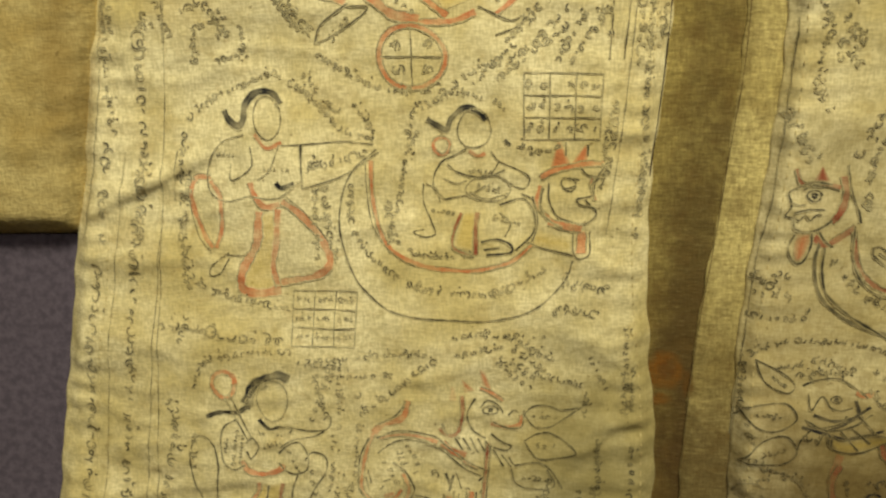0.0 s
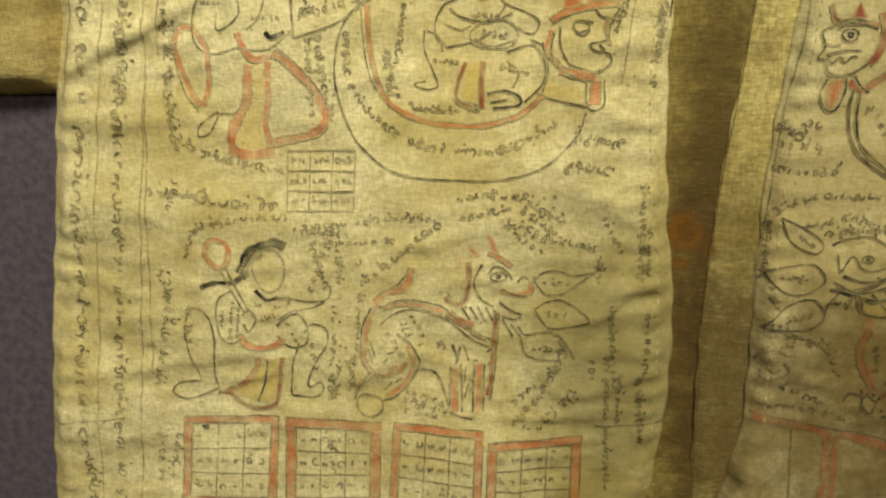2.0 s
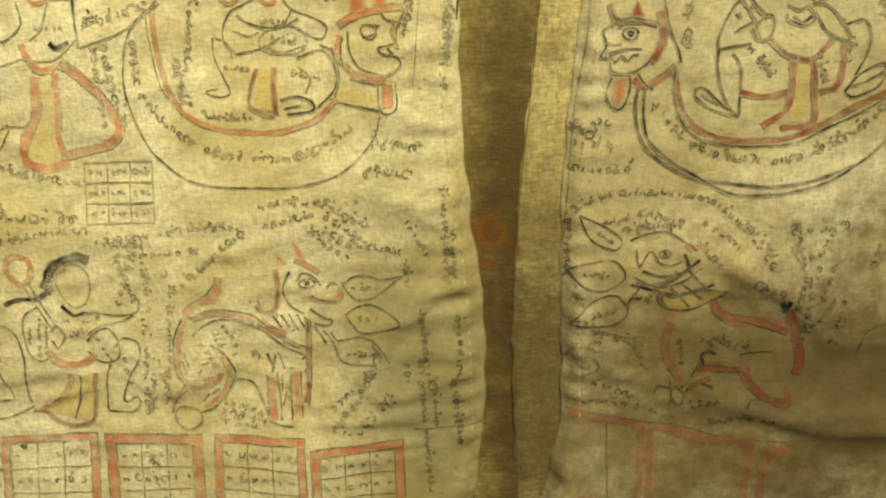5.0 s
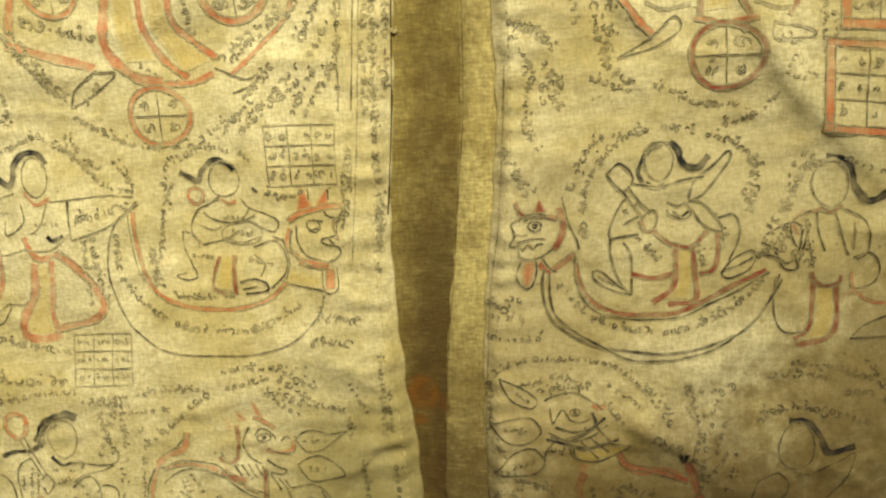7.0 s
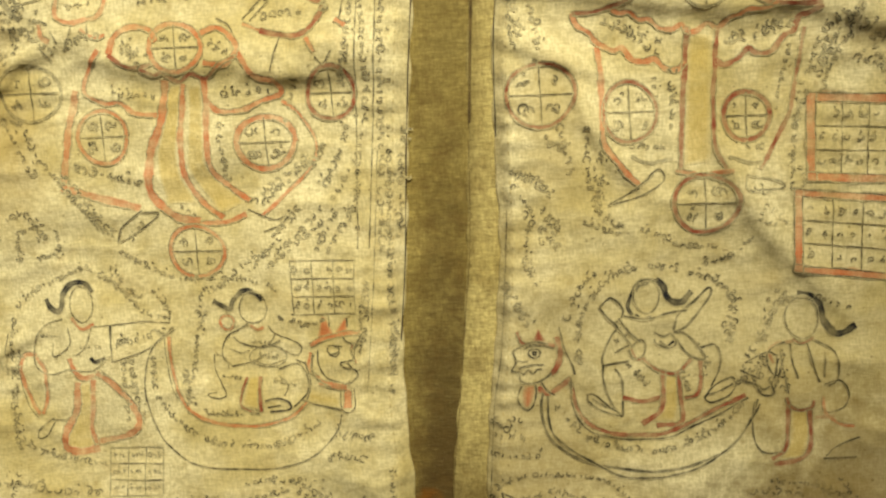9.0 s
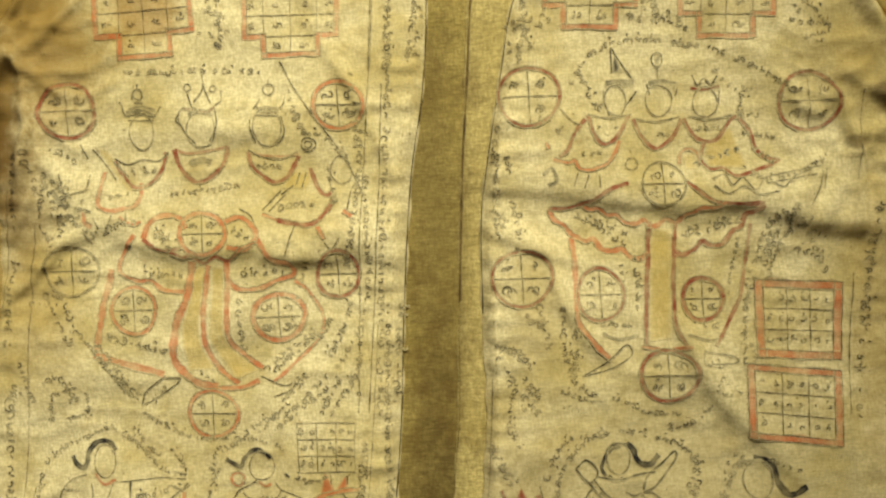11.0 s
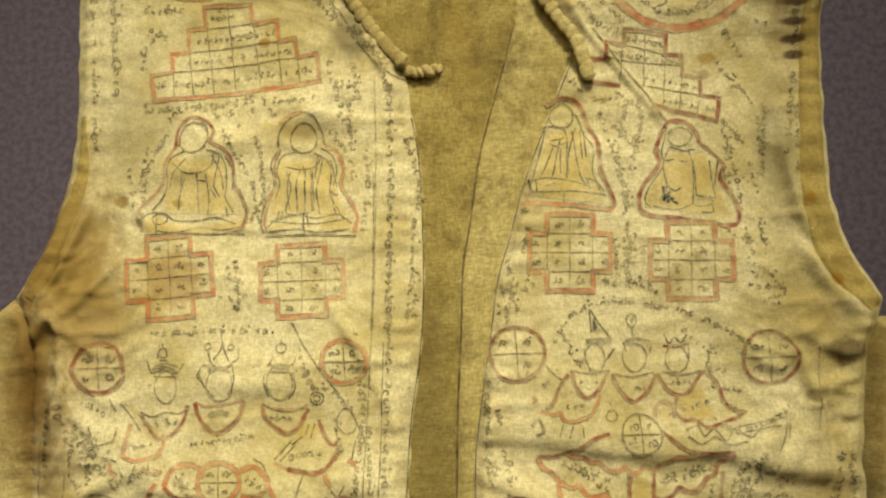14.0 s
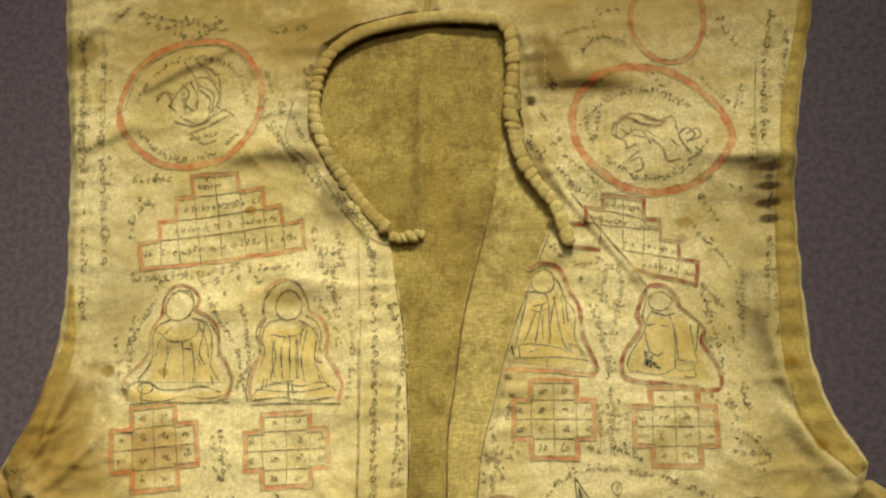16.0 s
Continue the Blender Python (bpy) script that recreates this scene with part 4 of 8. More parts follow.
# standing shape with a pennant
d = Drawing("figure_drawing", *on(-172))
d.line(HAIR, 2.40, (-186, -4, -184, -8, -181, -10, -179, -8, -178, -2, -174, 2, -168, 2, -165, -2))
d.oval(BLACK, -170, -7, 5.0, 8.0, 0.40)
d.line(RED, 1.25, (-175, -13, -171, -18, -165, -16))
d.line(BLACK, 0.40, (-179, -13, -188, -16, -194, -26, -193, -35, -187, -38, -179, -36))
d.line(BLACK, 0.40, (-177, -17, -177, -25, -185, -30, -185, -24))
d.line(BLACK, 0.40, (-165, -17, -158, -17))
d.line(GREY, 0.40, (-166, -17, -170, -26, -175, -30))
d.line(RED, 1.80, (-193, -29, -199, -29, -201, -37, -198, -49, -194, -56))
d.line(RED, 1.80, (-193, -30, -190, -36, -190, -48, -193, -56))
d.line(BLACK, 0.39, (-201, -28, -202, -37, -200, -50, -195, -58))
d.fill(YELLOW, (-175, -42, -177, -54, -183, -65, -184, -73), (-169, -42, -169, -52, -171, -63, -170, -73))
d.line(RED, 2.12, (-178, -31, -177, -35, -173, -40, -167, -39))
d.line(RED, 3.30, (-175, -42, -177, -54, -183, -65, -184, -72, -177, -74, -169, -73))
d.line(RED, 2.20, (-168, -41, -169, -52, -171, -63, -170, -72))
d.line(RED, 2.75, (-166, -38, -158, -44, -151, -54, -149, -62, -155, -67, -169, -70))
d.line(BLACK, 0.38, (-164, -36, -156, -44, -149, -54, -147, -62))
d.line(BLACK, 0.42, (-188, -58, -195, -63, -196, -67, -192, -66, -188, -60))
d.line(BLACK, 0.42, (-189, -59, -181, -59))
d.line(BLACK, 0.80, (-158, -17, -158, -26, -158, -33))
d.line(BLACK, 0.40, (-158, -17, -143, -16, -131, -17))
d.line(BLACK, 0.50, (-158, -33, -144, -29, -129, -20))
d.line(GREY, 0.40, (-179, -36, -172, -37, -166, -36, -158, -30))
d.line(HAIR, 1.60, (-168, -31, -166, -33, -161, -31))
d.bars((-155, -25, -144, -23, -135, -20), 3.6)
d.bars((-189, -20, -182, -21), 1.5)
d.bars((-172, -26, -163, -26), 1.2)
d.done()
# boat with a beast's head, on the panel with the pennant
d = Drawing("boat_drawing", *on(-103))
d.line(BLACK, 0.60, (-130, -19, -139, -27, -144, -39, -144, -54, -138, -70, -125, -81, -105, -84, -86, -84, -71, -79, -61, -69, -58, -61))
d.line(RED, 1.60, (-132, -23, -132, -35, -130, -48, -125, -57, -113, -63, -96, -65, -82, -62, -73, -55))
d.line(BLACK, 0.30, (-134, -23, -134, -35, -132, -48, -126, -58))
d.line(RED, 2.00, (-70, -30, -64, -27, -55, -25, -48, -25))
d.fill(RED, (-67, -28, -59, -25), (-64, -17, -63, -17))
d.fill(RED, (-60, -26, -53, -25), (-54, -18, -53, -18))
d.fill(RED, (-54, -26, -48, -25), (-47, -23, -46, -23))
d.line(RED, 1.60, (-70, -33, -71, -40, -67, -45))
d.line(MAROON, 1.00, (-51, -29, -52, -33, -50, -38))
d.line(BLACK, 0.40, (-46, -24, -50, -31, -51, -38))
d.line(RED, 3.00, (-67, -46, -61, -48, -55, -49))
d.line(RED, 3.20, (-55, -50, -55, -58))
d.line(BLACK, 0.40, (-58, -49, -58, -57, -56, -60, -52, -58, -52, -50))
d.line(BLACK, 0.50, (-75, -54, -67, -57, -58, -59))
d.fill(YELLOW, (-74, -55, -67, -57, -59, -58), (-72, -49, -66, -51, -59, -52))
d.line(BLACK, 0.50, (-73, -37, -71, -46, -73, -54))
d.line(BLACK, .6, (-67, -32, -67, -38, -64, -44, -60, -46, -54, -47, -50, -44, -51, -41, -55, -40, -57, -38, -53, -37, -51, -36, -52, -33, -49, -30, -53, -29, -56, -26))
d.oval(BLACK, -60, -32, 2.7, 1.8, .5)
d.line(BLACK, .45, (-62, -30, -59, -30, -56, -31))
d.line(BLACK, .45, (-62, -34, -59, -35, -57, -33))
d.line(BLACK, .45, (-54, -38, -52, -40))
d.line(BLACK, .8, (-69, -34, -70, -40, -68, -45, -62, -49))
d.line(BLACK, .5, (-53, -18, -53, -22))
d.line(BLACK, .5, (-61, -17, -61, -22))
d.done()
d = Drawing("figure_drawing", *on(-90))
d.line(HAIR, 2.00, (-111, -8, -108, -10, -104, -12, -102, -8, -97, -4, -92, -6, -90, -9))
d.oval(BLACK, -94, -12, 6.1, 7.1, 0.40)
d.oval(RED, -106, -18, 3.0, 3.2, 1.20)
d.line(RED, 1.25, (-96, -20, -93, -22, -90, -21))
d.line(BLACK, 0.55, (-97, -19, -102, -22, -106, -24, -109, -29, -109, -34, -105, -38))
d.line(BLACK, 0.66, (-104, -25, -100, -28, -91, -30, -83, -27))
d.line(BLACK, 0.44, (-88, -20, -85, -24, -78, -27, -74, -30, -76, -34, -82, -32))
d.line(BLACK, 0.47, (-105, -38, -96, -36, -90, -33))
d.line(BLACK, 0.40, (-106, -30, -101, -32, -97, -31))
d.oval(GREY, -89, -34, 8.1, 5.0, 0.50)
d.line(GREY, 0.40, (-96, -35, -90, -38, -82, -36))
d.line(BLACK, 0.52, (-85, -24, -88, -29))
d.line(BLACK, 0.44, (-113, -32, -113, -39, -110, -47, -109, -51, -113, -52, -117, -50, -113, -49))
d.line(BLACK, 0.40, (-112, -32, -108, -34, -107, -39))
d.fill(YELLOW, (-99, -43, -101, -51, -102, -56), (-93, -43, -94, -51, -94, -58))
d.line(MAROON, 1.20, (-99, -43, -102, -50, -102, -56, -95, -60))
d.line(MAROON, 1.80, (-93, -43, -94, -51, -94, -59))
d.line(BLACK, 0.59, (-85, -40, -76, -38, -72, -44, -73, -51, -79, -57))
d.line(BLACK, 0.50, (-85, -43, -81, -47, -83, -52))
d.line(HAIR, 0.75, (-92, -54, -86, -53, -81, -55, -81, -58, -90, -59))
d.line(BLACK, 0.40, (-91, -57, -85, -56))
d.line(BLACK, 0.40, (-77, -36, -73, -38, -71, -42))
d.bars((-97, -27, -88, -28), 1.8)
d.bars((-110, -42, -102, -43), 1.6)
d.bars((-87, -45, -78, -47), 1.4)
d.bars((-93, -33, -85, -35), 1.8)
d.line(HAIR, 1.25, (-83, -16, -81, -18))
d.done()
# robe under a lotus, left
d = Drawing("robe_drawing", *on(-145))
d.fill(YELLOW, (-122, 85, -124, 69, -129, 54, -127, 35), (-115, 85, -119, 65, -120, 49, -114, 35))
d.fill(YELLOW, (-112, 84, -114, 64, -115, 48, -104, 30), (-107, 84, -108, 64, -107, 48, -93, 34))
d.line(RED, 2.46, (-145, 99, -142, 106, -135, 110, -127, 108, -124, 103))
d.line(MAROON, 1.72, (-145, 99, -139, 94, -133, 93, -126, 94))
d.line(RED, 2.46, (-106, 105, -98, 107, -91, 102, -90, 97, -96, 92, -104, 93))
d.line(MAROON, 1.64, (-132, 92, -126, 89, -122, 90, -116, 86, -110, 89, -104, 87, -97, 92, -90, 95))
d.line(RED, 2.00, (-149, 101, -156, 92, -158, 84, -150, 79, -143, 79, -137, 74, -127, 73))
d.line(RED, 2.28, (-90, 97, -84, 87, -76, 84, -74, 79, -83, 76, -91, 73, -100, 73, -105, 78))
d.line(RED, 3.20, (-162, 85, -167, 67, -171, 44))
d.line(RED, 3.20, (-171, 44, -140, 34), smooth=False)
d.line(RED, 3.54, (-122, 87, -125, 72, -132, 56, -133, 40, -124, 30, -113, 27))
d.line(RED, 2.46, (-114, 85, -117, 69, -118, 51, -113, 37, -103, 28))
d.line(RED, 2.46, (-105, 86, -106, 69, -106, 50, -99, 41, -91, 35))
d.line(RED, 1.48, (-74, 76, -67, 70, -61, 58, -63, 49, -74, 38, -86, 28))
d.line(RED, 2.12, (-113, 26, -102, 26, -93, 29))
d.line(BLACK, 0.51, (-139, 32, -131, 31, -144, 22, -151, 19))
d.line(BLACK, 0.62, (-151, 19, -148, 26, -138, 33))
d.line(BLACK, 0.55, (-92, 31, -81, 26, -76, 28, -78, 24, -86, 21))
d.bars((-146, 83, -128, 81), 3.4)
d.bars((-102, 80, -79, 81), 3.9)
d.bars((-165, 53, -138, 45), 3.9)
d.bars((-101, 67, -100, 46), 3.2)
d.bars((-89, 35, -66, 51), 4.2)
d.bars((-139, 100, -129, 98), 3.0)
d.bars((-101, 101, -94, 97), 3.0)
d.done()
ring(-116, 100, 11.0, 10.0, 2.4, RED)
d = Drawing("robe_drawing", *on(94))
d.fill(YELLOW, (95, 93, 93, 71, 91, 40), (104, 92, 103, 70, 102, 41))
d.line(MAROON, 2.19, (94, 96, 92, 71, 90, 39))
d.line(MAROON, 1.88, (106, 95, 104, 70, 104, 48, 108, 38))
d.line(RED, 1.82, (88, 38, 99, 36, 111, 37))
d.line(RED, 2.46, (58, 90, 59, 70, 59, 52, 65, 42, 73, 33))
d.line(MAROON, 1.82, (140, 93, 137, 74, 134, 59, 128, 47, 122, 37))
d.line(GREY, 1.40, (70, 45, 77, 42, 87, 43))
d.line(GREY, 1.37, (109, 43, 117, 40, 123, 40))
d.line(BLACK, 0.57, (73, 33, 81, 39, 83, 34, 72, 28, 60, 25))
d.line(BLACK, 0.68, (60, 25, 69, 30, 79, 37))
d.line(BLACK, 0.68, (116, 35, 129, 32, 131, 29, 117, 29, 116, 35))
d.bars((66, 98, 83, 91), 2.9)
d.bars((112, 89, 135, 95), 4.2)
d.bars((87, 79, 87, 56), 3.1)
d.bars((80, 76, 81, 69), 2.5)
d.bars((134, 86, 129, 62), 2.5)
d.bars((68, 50, 83, 48), 2.9)
d.bars((112, 48, 122, 47), 3.3)
d.line(MAROON, 1.9, (48, 104, 56, 104, 64, 106, 69, 107, 77, 112, 85, 114))
d.line(MAROON, 1.9, (111, 114, 119, 107, 126, 103, 134, 102, 146, 102))
d.line(RED, 2.0, (64, 105, 67, 103, 71, 103, 75, 100, 79, 100, 83, 96, 88, 95, 92, 97, 94, 94, 98, 94, 102, 97, 106, 95, 110, 98, 114, 99, 118, 101, 125, 101, 129, 103))
d.line(RED, 2.3, (48, 104, 50, 99, 55, 96, 58, 92, 64, 88, 68, 89, 72, 84, 77, 83, 81, 84, 85, 80, 90, 79, 93, 82))
d.line(MAROON, 2.3, (146, 101, 141, 98, 138, 97, 136, 92, 132, 90, 127, 84, 121, 84, 118, 86, 114, 82, 108, 80, 105, 83))
d.bars((61, 100, 71, 95, 81, 87), 3.6)
d.bars((110, 89, 121, 94, 131, 96), 3.4)
d.done()
ring(101, 113, 10.0, 10.0, 0.8, GREY)
# crowned shapes above the robes
d = Drawing("crowned_drawing", *on(-152))
d.oval(GREY, -144, 150, 5.8, 8.2, .5)
d.line(GREY, 2.4, (-151, 159, -144, 160, -137, 157))
d.line(GREY, 1.6, (-150, 161, -144, 162, -137, 160))
d.line(BLACK, .55, (-153, 164, -151, 158, -144, 159, -138, 157, -134, 162))
d.line(BLACK, .55, (-150, 156, -138, 155))
d.line(BLACK, .55, (-145, 173, -145, 170))
d.line(BLACK, .55, (-147, 164, -143, 164))
d.line(BLACK, .55, (-152, 162, -154, 165))
d.line(BLACK, .55, (-147, 170, -148, 166))
d.oval(GREY, -145, 168, 2, 2.6, .6)
d.oval(GREY, -115, 150, 7, 9, .5)
d.line(MAROON, 1.0, (-123, 160, -118, 159, -112, 158, -108, 160))
d.line(BLACK, .55, (-123, 161, -126, 157, -123, 149, -118, 143))
d.line(BLACK, .55, (-121, 167, -119, 161, -116, 159))
d.line(BLACK, .55, (-114, 177, -114, 169, -118, 163))
d.line(BLACK, .55, (-114, 177, -113, 169, -110, 162))
d.line(BLACK, .55, (-108, 161, -105, 163, -105, 168))
d.line(BLACK, .55, (-111, 144, -107, 151, -108, 159))
d.line(BLACK, .55, (-125, 158, -127, 155, -125, 152))
d.line(GREY, 1.6, (-121, 157, -115, 158, -109, 156))
d.oval(BLACK, -121, 170, 1.7, 1.7, .5)
d.oval(BLACK, -109, 169, 1.5, 1.5, .5)
d.oval(GREY, -83, 149, 6.6, 9, .55)
d.line(BLACK, .55, (-91, 153, -91, 149, -89, 142))
d.line(BLACK, .55, (-88, 159, -83, 156, -76, 158, -74, 163))
d.line(BLACK, .55, (-86, 163, -89, 158))
d.line(BLACK, .55, (-88, 155, -77, 154))
d.line(BLACK, .55, (-76, 154, -75, 146, -79, 140))
d.line(BLACK, .55, (-82, 172, -82, 170))
d.line(GREY, 1.9, (-87, 157, -82, 158, -77, 157))
d.oval(GREY, -82, 167, 2.6, 2.6, .6)
d.line(MAROON, 1.9, (-158, 137, -154, 129, -149, 124, -142, 125, -136, 131, -133, 140))
d.line(BLACK, .5, (-158, 138, -152, 135, -145, 137, -137, 136, -132, 140))
d.line(BLACK, .5, (-93, 139, -86, 135, -77, 134, -69, 137))
d.line(MAROON, 2.1, (-129, 141, -127, 134, -122, 127, -117, 125, -110, 128, -105, 133, -103, 141))
d.line(FADED, 1.3, (-129, 141, -123, 139, -115, 139, -103, 141))
d.line(GREY, 3.0, (-122, 134, -116, 135, -111, 134))
d.line(MAROON, 2.0, (-93, 138, -91, 131, -85, 125, -80, 123, -74, 126, -70, 133, -69, 135))
d.line(FADED, 1.0, (-93, 138, -86, 136, -77, 135, -69, 136))
d.fill(YELLOW, (-167, 144, -160, 133, -152, 122), (-161, 142, -155, 133, -147, 124))
d.line(BLACK, .55, (-174, 146, -171, 139))
d.line(BLACK, .55, (-168, 143, -161, 133, -158, 128))
d.line(BLACK, .55, (-159, 137, -152, 129))
d.line(RED, 1.9, (-163, 132, -165, 124, -167, 117, -164, 114, -159, 113, -153, 114, -149, 115, -146, 120, -146, 126))
d.line(RED, 2.2, (-174, 113, -173, 108, -170, 106))
d.line(RED, 1.4, (-156, 110, -150, 106, -146, 107))
d.line(BLACK, .6, (-170, 131, -172, 124, -179, 122, -185, 119))
d.line(BLACK, .6, (-185, 132, -183, 122))
d.line(BLACK, .6, (-174, 115, -170, 113))
d.line(BLACK, .6, (-160, 111, -162, 106))
d.line(BLACK, .6, (-175, 104, -171, 98))
d.line(BLACK, .6, (-153, 112, -153, 108))
d.line(BLACK, .6, (-169, 110, -167, 105))
d.line(GREY, 2.2, (-189, 124, -185, 118, -182, 115))
d.line(MAROON, 2.0, (-64, 129, -61, 120, -57, 116, -54, 117))
d.line(MAROON, 2.3, (-53, 114, -56, 109, -61, 104, -66, 102, -73, 103, -80, 105))
d.line(RED, 1.5, (-87, 108, -80, 105))
d.line(RED, 2.4, (-49, 108, -45, 105))
d.line(RED, 2.0, (-61, 101, -58, 95))
d.fill(YELLOW, (-77, 120, -73, 127), (-65, 119, -63, 128))
d.line(BLACK, .55, (-78, 119, -87, 110))
d.line(BLACK, .55, (-76, 117, -84, 109))
d.line(BLACK, .55, (-72, 121, -78, 117))
d.line(BLACK, .55, (-54, 130, -50, 134, -45, 130, -45, 123, -50, 121, -54, 125, -54, 130))
d.line(BLACK, .55, (-55, 122, -53, 114))
d.line(BLACK, .55, (-42, 122, -45, 117, -47, 108))
d.line(BLACK, .55, (-39, 119, -43, 113))
d.line(BLACK, .55, (-72, 102, -75, 94, -77, 88))
d.line(BLACK, .55, (-58, 93, -55, 90, -51, 95))
d.line(BLACK, .55, (-98, 111, -93, 108, -90, 102))
d.line(BLACK, .55, (-69, 127, -71, 121))
d.line(BLACK, .55, (-66, 127, -68, 120))
d.oval(BLACK, -64, 140, 3.4, 3.2, .55)
d.oval(BLACK, -64, 140, 1.7, 1.6, .5)
d.bars((-161, 120, -152, 121), 3.0)
d.bars((-78, 111, -61, 112), 3.0)
d.bars((-150, 131, -140, 132), 2.8)
d.bars((-88, 131, -75, 130), 2.8)
d.bars((-131, 120, -116, 121, -99, 122), 3.2)
d.bars((-65, 146, -71, 156), 3.0)
d.bars((-138, 104, -133, 94), 3.4)
d.bars((-187, 102, -182, 112, -178, 107), 3.0)
d.done()
d = Drawing("crowned_drawing", *on(83))
d.oval(GREY, 81, 153, 5, 7, .55)
d.oval(GREY, 101, 152, 6, 7.4, .55)
d.oval(GREY, 122, 150, 5.6, 7, .55)
d.line(MAROON, 1.9, (68, 147, 70, 139, 74, 133, 79, 134, 83, 139, 87, 146))
d.line(MAROON, 1.9, (89, 144, 92, 136, 96, 131, 100, 130, 107, 135, 111, 143))
d.line(MAROON, 1.8, (112, 143, 116, 135, 121, 132, 127, 133, 133, 141, 136, 143))
d.line(GREY, .7, (68, 147, 77, 145, 88, 146))
d.line(GREY, .7, (90, 144, 99, 142, 110, 144))
d.line(GREY, .7, (114, 144, 123, 142, 134, 143))
d.line(MAROON, 1.9, (67, 145, 61, 138, 58, 131, 54, 128))
d.line(RED, 1.7, (51, 127, 54, 126, 58, 125, 61, 126, 63, 122, 68, 121, 71, 122, 76, 124, 80, 129, 82, 134))
d.line(RED, 1.5, (48, 135, 49, 132))
d.line(MAROON, 1.8, (137, 142, 142, 135, 144, 127, 148, 123, 154, 122))
d.line(MAROON, 1.6, (121, 132, 119, 124, 123, 119, 128, 119, 134, 115, 142, 117, 149, 119, 155, 122))
d.fill(YELLOW, (121, 131, 122, 120), (133, 138, 140, 118))
d.fill(YELLOW, (111, 126, 112, 119), (117, 127, 117, 119))
d.line(RED, 1.6, (109, 122, 110, 127, 114, 129, 118, 126, 118, 121))
d.fill(HAIR, (80, 166, 81, 173), (85, 166, 82, 174))
d.fill(GREY, (77, 163, 76, 159), (90, 163, 90, 159))
d.line(GREY, 2.2, (77, 161, 83, 162, 90, 161))
d.line(BLACK, .6, (80, 178, 84, 171, 89, 163))
d.line(BLACK, .6, (80, 178, 80, 166))
d.line(BLACK, .6, (76, 158, 76, 152, 78, 146))
d.line(BLACK, .6, (85, 149, 88, 153, 91, 157))
d.fill(GREY, (97, 161, 97, 158), (110, 160, 109, 157))
d.line(GREY, 2.0, (97, 160, 103, 161, 109, 159))
d.fill(GREY, (100, 173, 100, 169), (103, 173, 102, 169))
d.oval(GREY, 101, 171, 2.4, 3.4, .6)
d.line(BLACK, .55, (101, 168, 101, 162))
d.line(BLACK, .55, (96, 160, 97, 155))
d.line(BLACK, .55, (110, 158, 109, 154))
d.line(BLACK, .55, (117, 163, 119, 158, 122, 161, 125, 158, 128, 162))
d.line(BLACK, .55, (129, 155, 128, 148))
d.line(MAROON, 1.1, (116, 157, 122, 156, 129, 157))
d.oval(GREY, 87, 123, 2.8, 2.8, .6)
d.line(GREY, .7, (123, 114, 129, 116, 132, 111, 137, 114, 142, 108, 147, 113, 155, 109, 160, 113, 169, 117))
d.line(GREY, .7, (124, 111, 130, 107, 137, 110, 144, 106, 153, 107))
d.line(GREY, .7, (174, 116, 172, 109, 167, 100))
d.line(GREY, .7, (176, 117, 174, 107))
d.line(BLACK, .5, (147, 114, 173, 118))
d.line(BLACK, .5, (148, 111, 170, 114))
d.line(BLACK, .5, (62, 120, 60, 114))
d.line(BLACK, .5, (67, 119, 65, 113))
d.line(BLACK, .5, (72, 119, 72, 113))
d.line(BLACK, .5, (55, 151, 61, 144, 65, 142))
d.line(GREY, 1.4, (46, 120, 50, 123, 52, 117, 48, 115))
d.bars((62, 129, 73, 129), 2.8)
d.bars((124, 124, 135, 127), 3.0)
d.bars((73, 141, 81, 140), 2.8)
d.bars((94, 137, 105, 136), 2.8)
d.bars((116, 138, 128, 138), 2.4)
d.bars((110, 123, 117, 122), 2.6)
d.done()
# seated shapes in arched frames
d = Drawing("seated_drawing", *on(-136))
d.fill(YELLOW, (-138, 272, -141, 261, -135, 250, -136, 243), (-110, 270, -109, 259, -107, 248, -111, 241))
d.fill(YELLOW, (-155, 239, -149, 242, -138, 237), (-155, 234, -145, 233, -134, 233))
d.line(MAROON, 1.76, (-136, 279, -135, 287, -130, 293, -125, 295, -119, 292, -115, 286, -116, 280, -110, 276, -105, 268, -105, 257, -101, 249, -99, 240, -102, 232, -107, 230))
d.line(FADED, 1.58, (-136, 279, -142, 270, -143, 261, -148, 254, -155, 248, -158, 241, -156, 234))
d.line(BLACK, 0.63, (-134, 279, -133, 286, -130, 290, -125, 292, -120, 290, -118, 285, -118, 280))
d.oval(BLACK, -126, 283, 8.1, 8.0, 0.53)
d.line(BLACK, 0.62, (-131, 276, -138, 273, -141, 267, -141, 259, -144, 252, -150, 245))
d.line(BLACK, 0.53, (-119, 276, -112, 273, -109, 266, -109, 257, -110, 250, -107, 242))
d.line(BLACK, 0.53, (-115, 273, -117, 267, -123, 264, -131, 264, -138, 270))
d.line(BLACK, 0.54, (-112, 273, -115, 261, -116, 255))
d.line(BLACK, 0.72, (-125, 263, -125, 253, -125, 242))
d.line(BLACK, 0.62, (-132, 261, -135, 252, -136, 244))
d.line(BLACK, 0.62, (-120, 263, -119, 250, -120, 241))
d.line(BLACK, 0.54, (-156, 237, -153, 243, -144, 243, -138, 239, -127, 238, -116, 239, -105, 235))
d.line(BLACK, 0.53, (-149, 234, -138, 232, -125, 234, -113, 232, -102, 233))
d.oval(BLACK, -146, 240, 4.0, 3.0, 0.53)
d.line(BLACK, 0.53, (-118, 255, -115, 250))
d.line(BLACK, 0.53, (-116, 256, -113, 250))
d.line(HAIR, 0.70, (-125, 260, -120, 259))
d.line(BLACK, 0.53, (-110, 244, -109, 239))
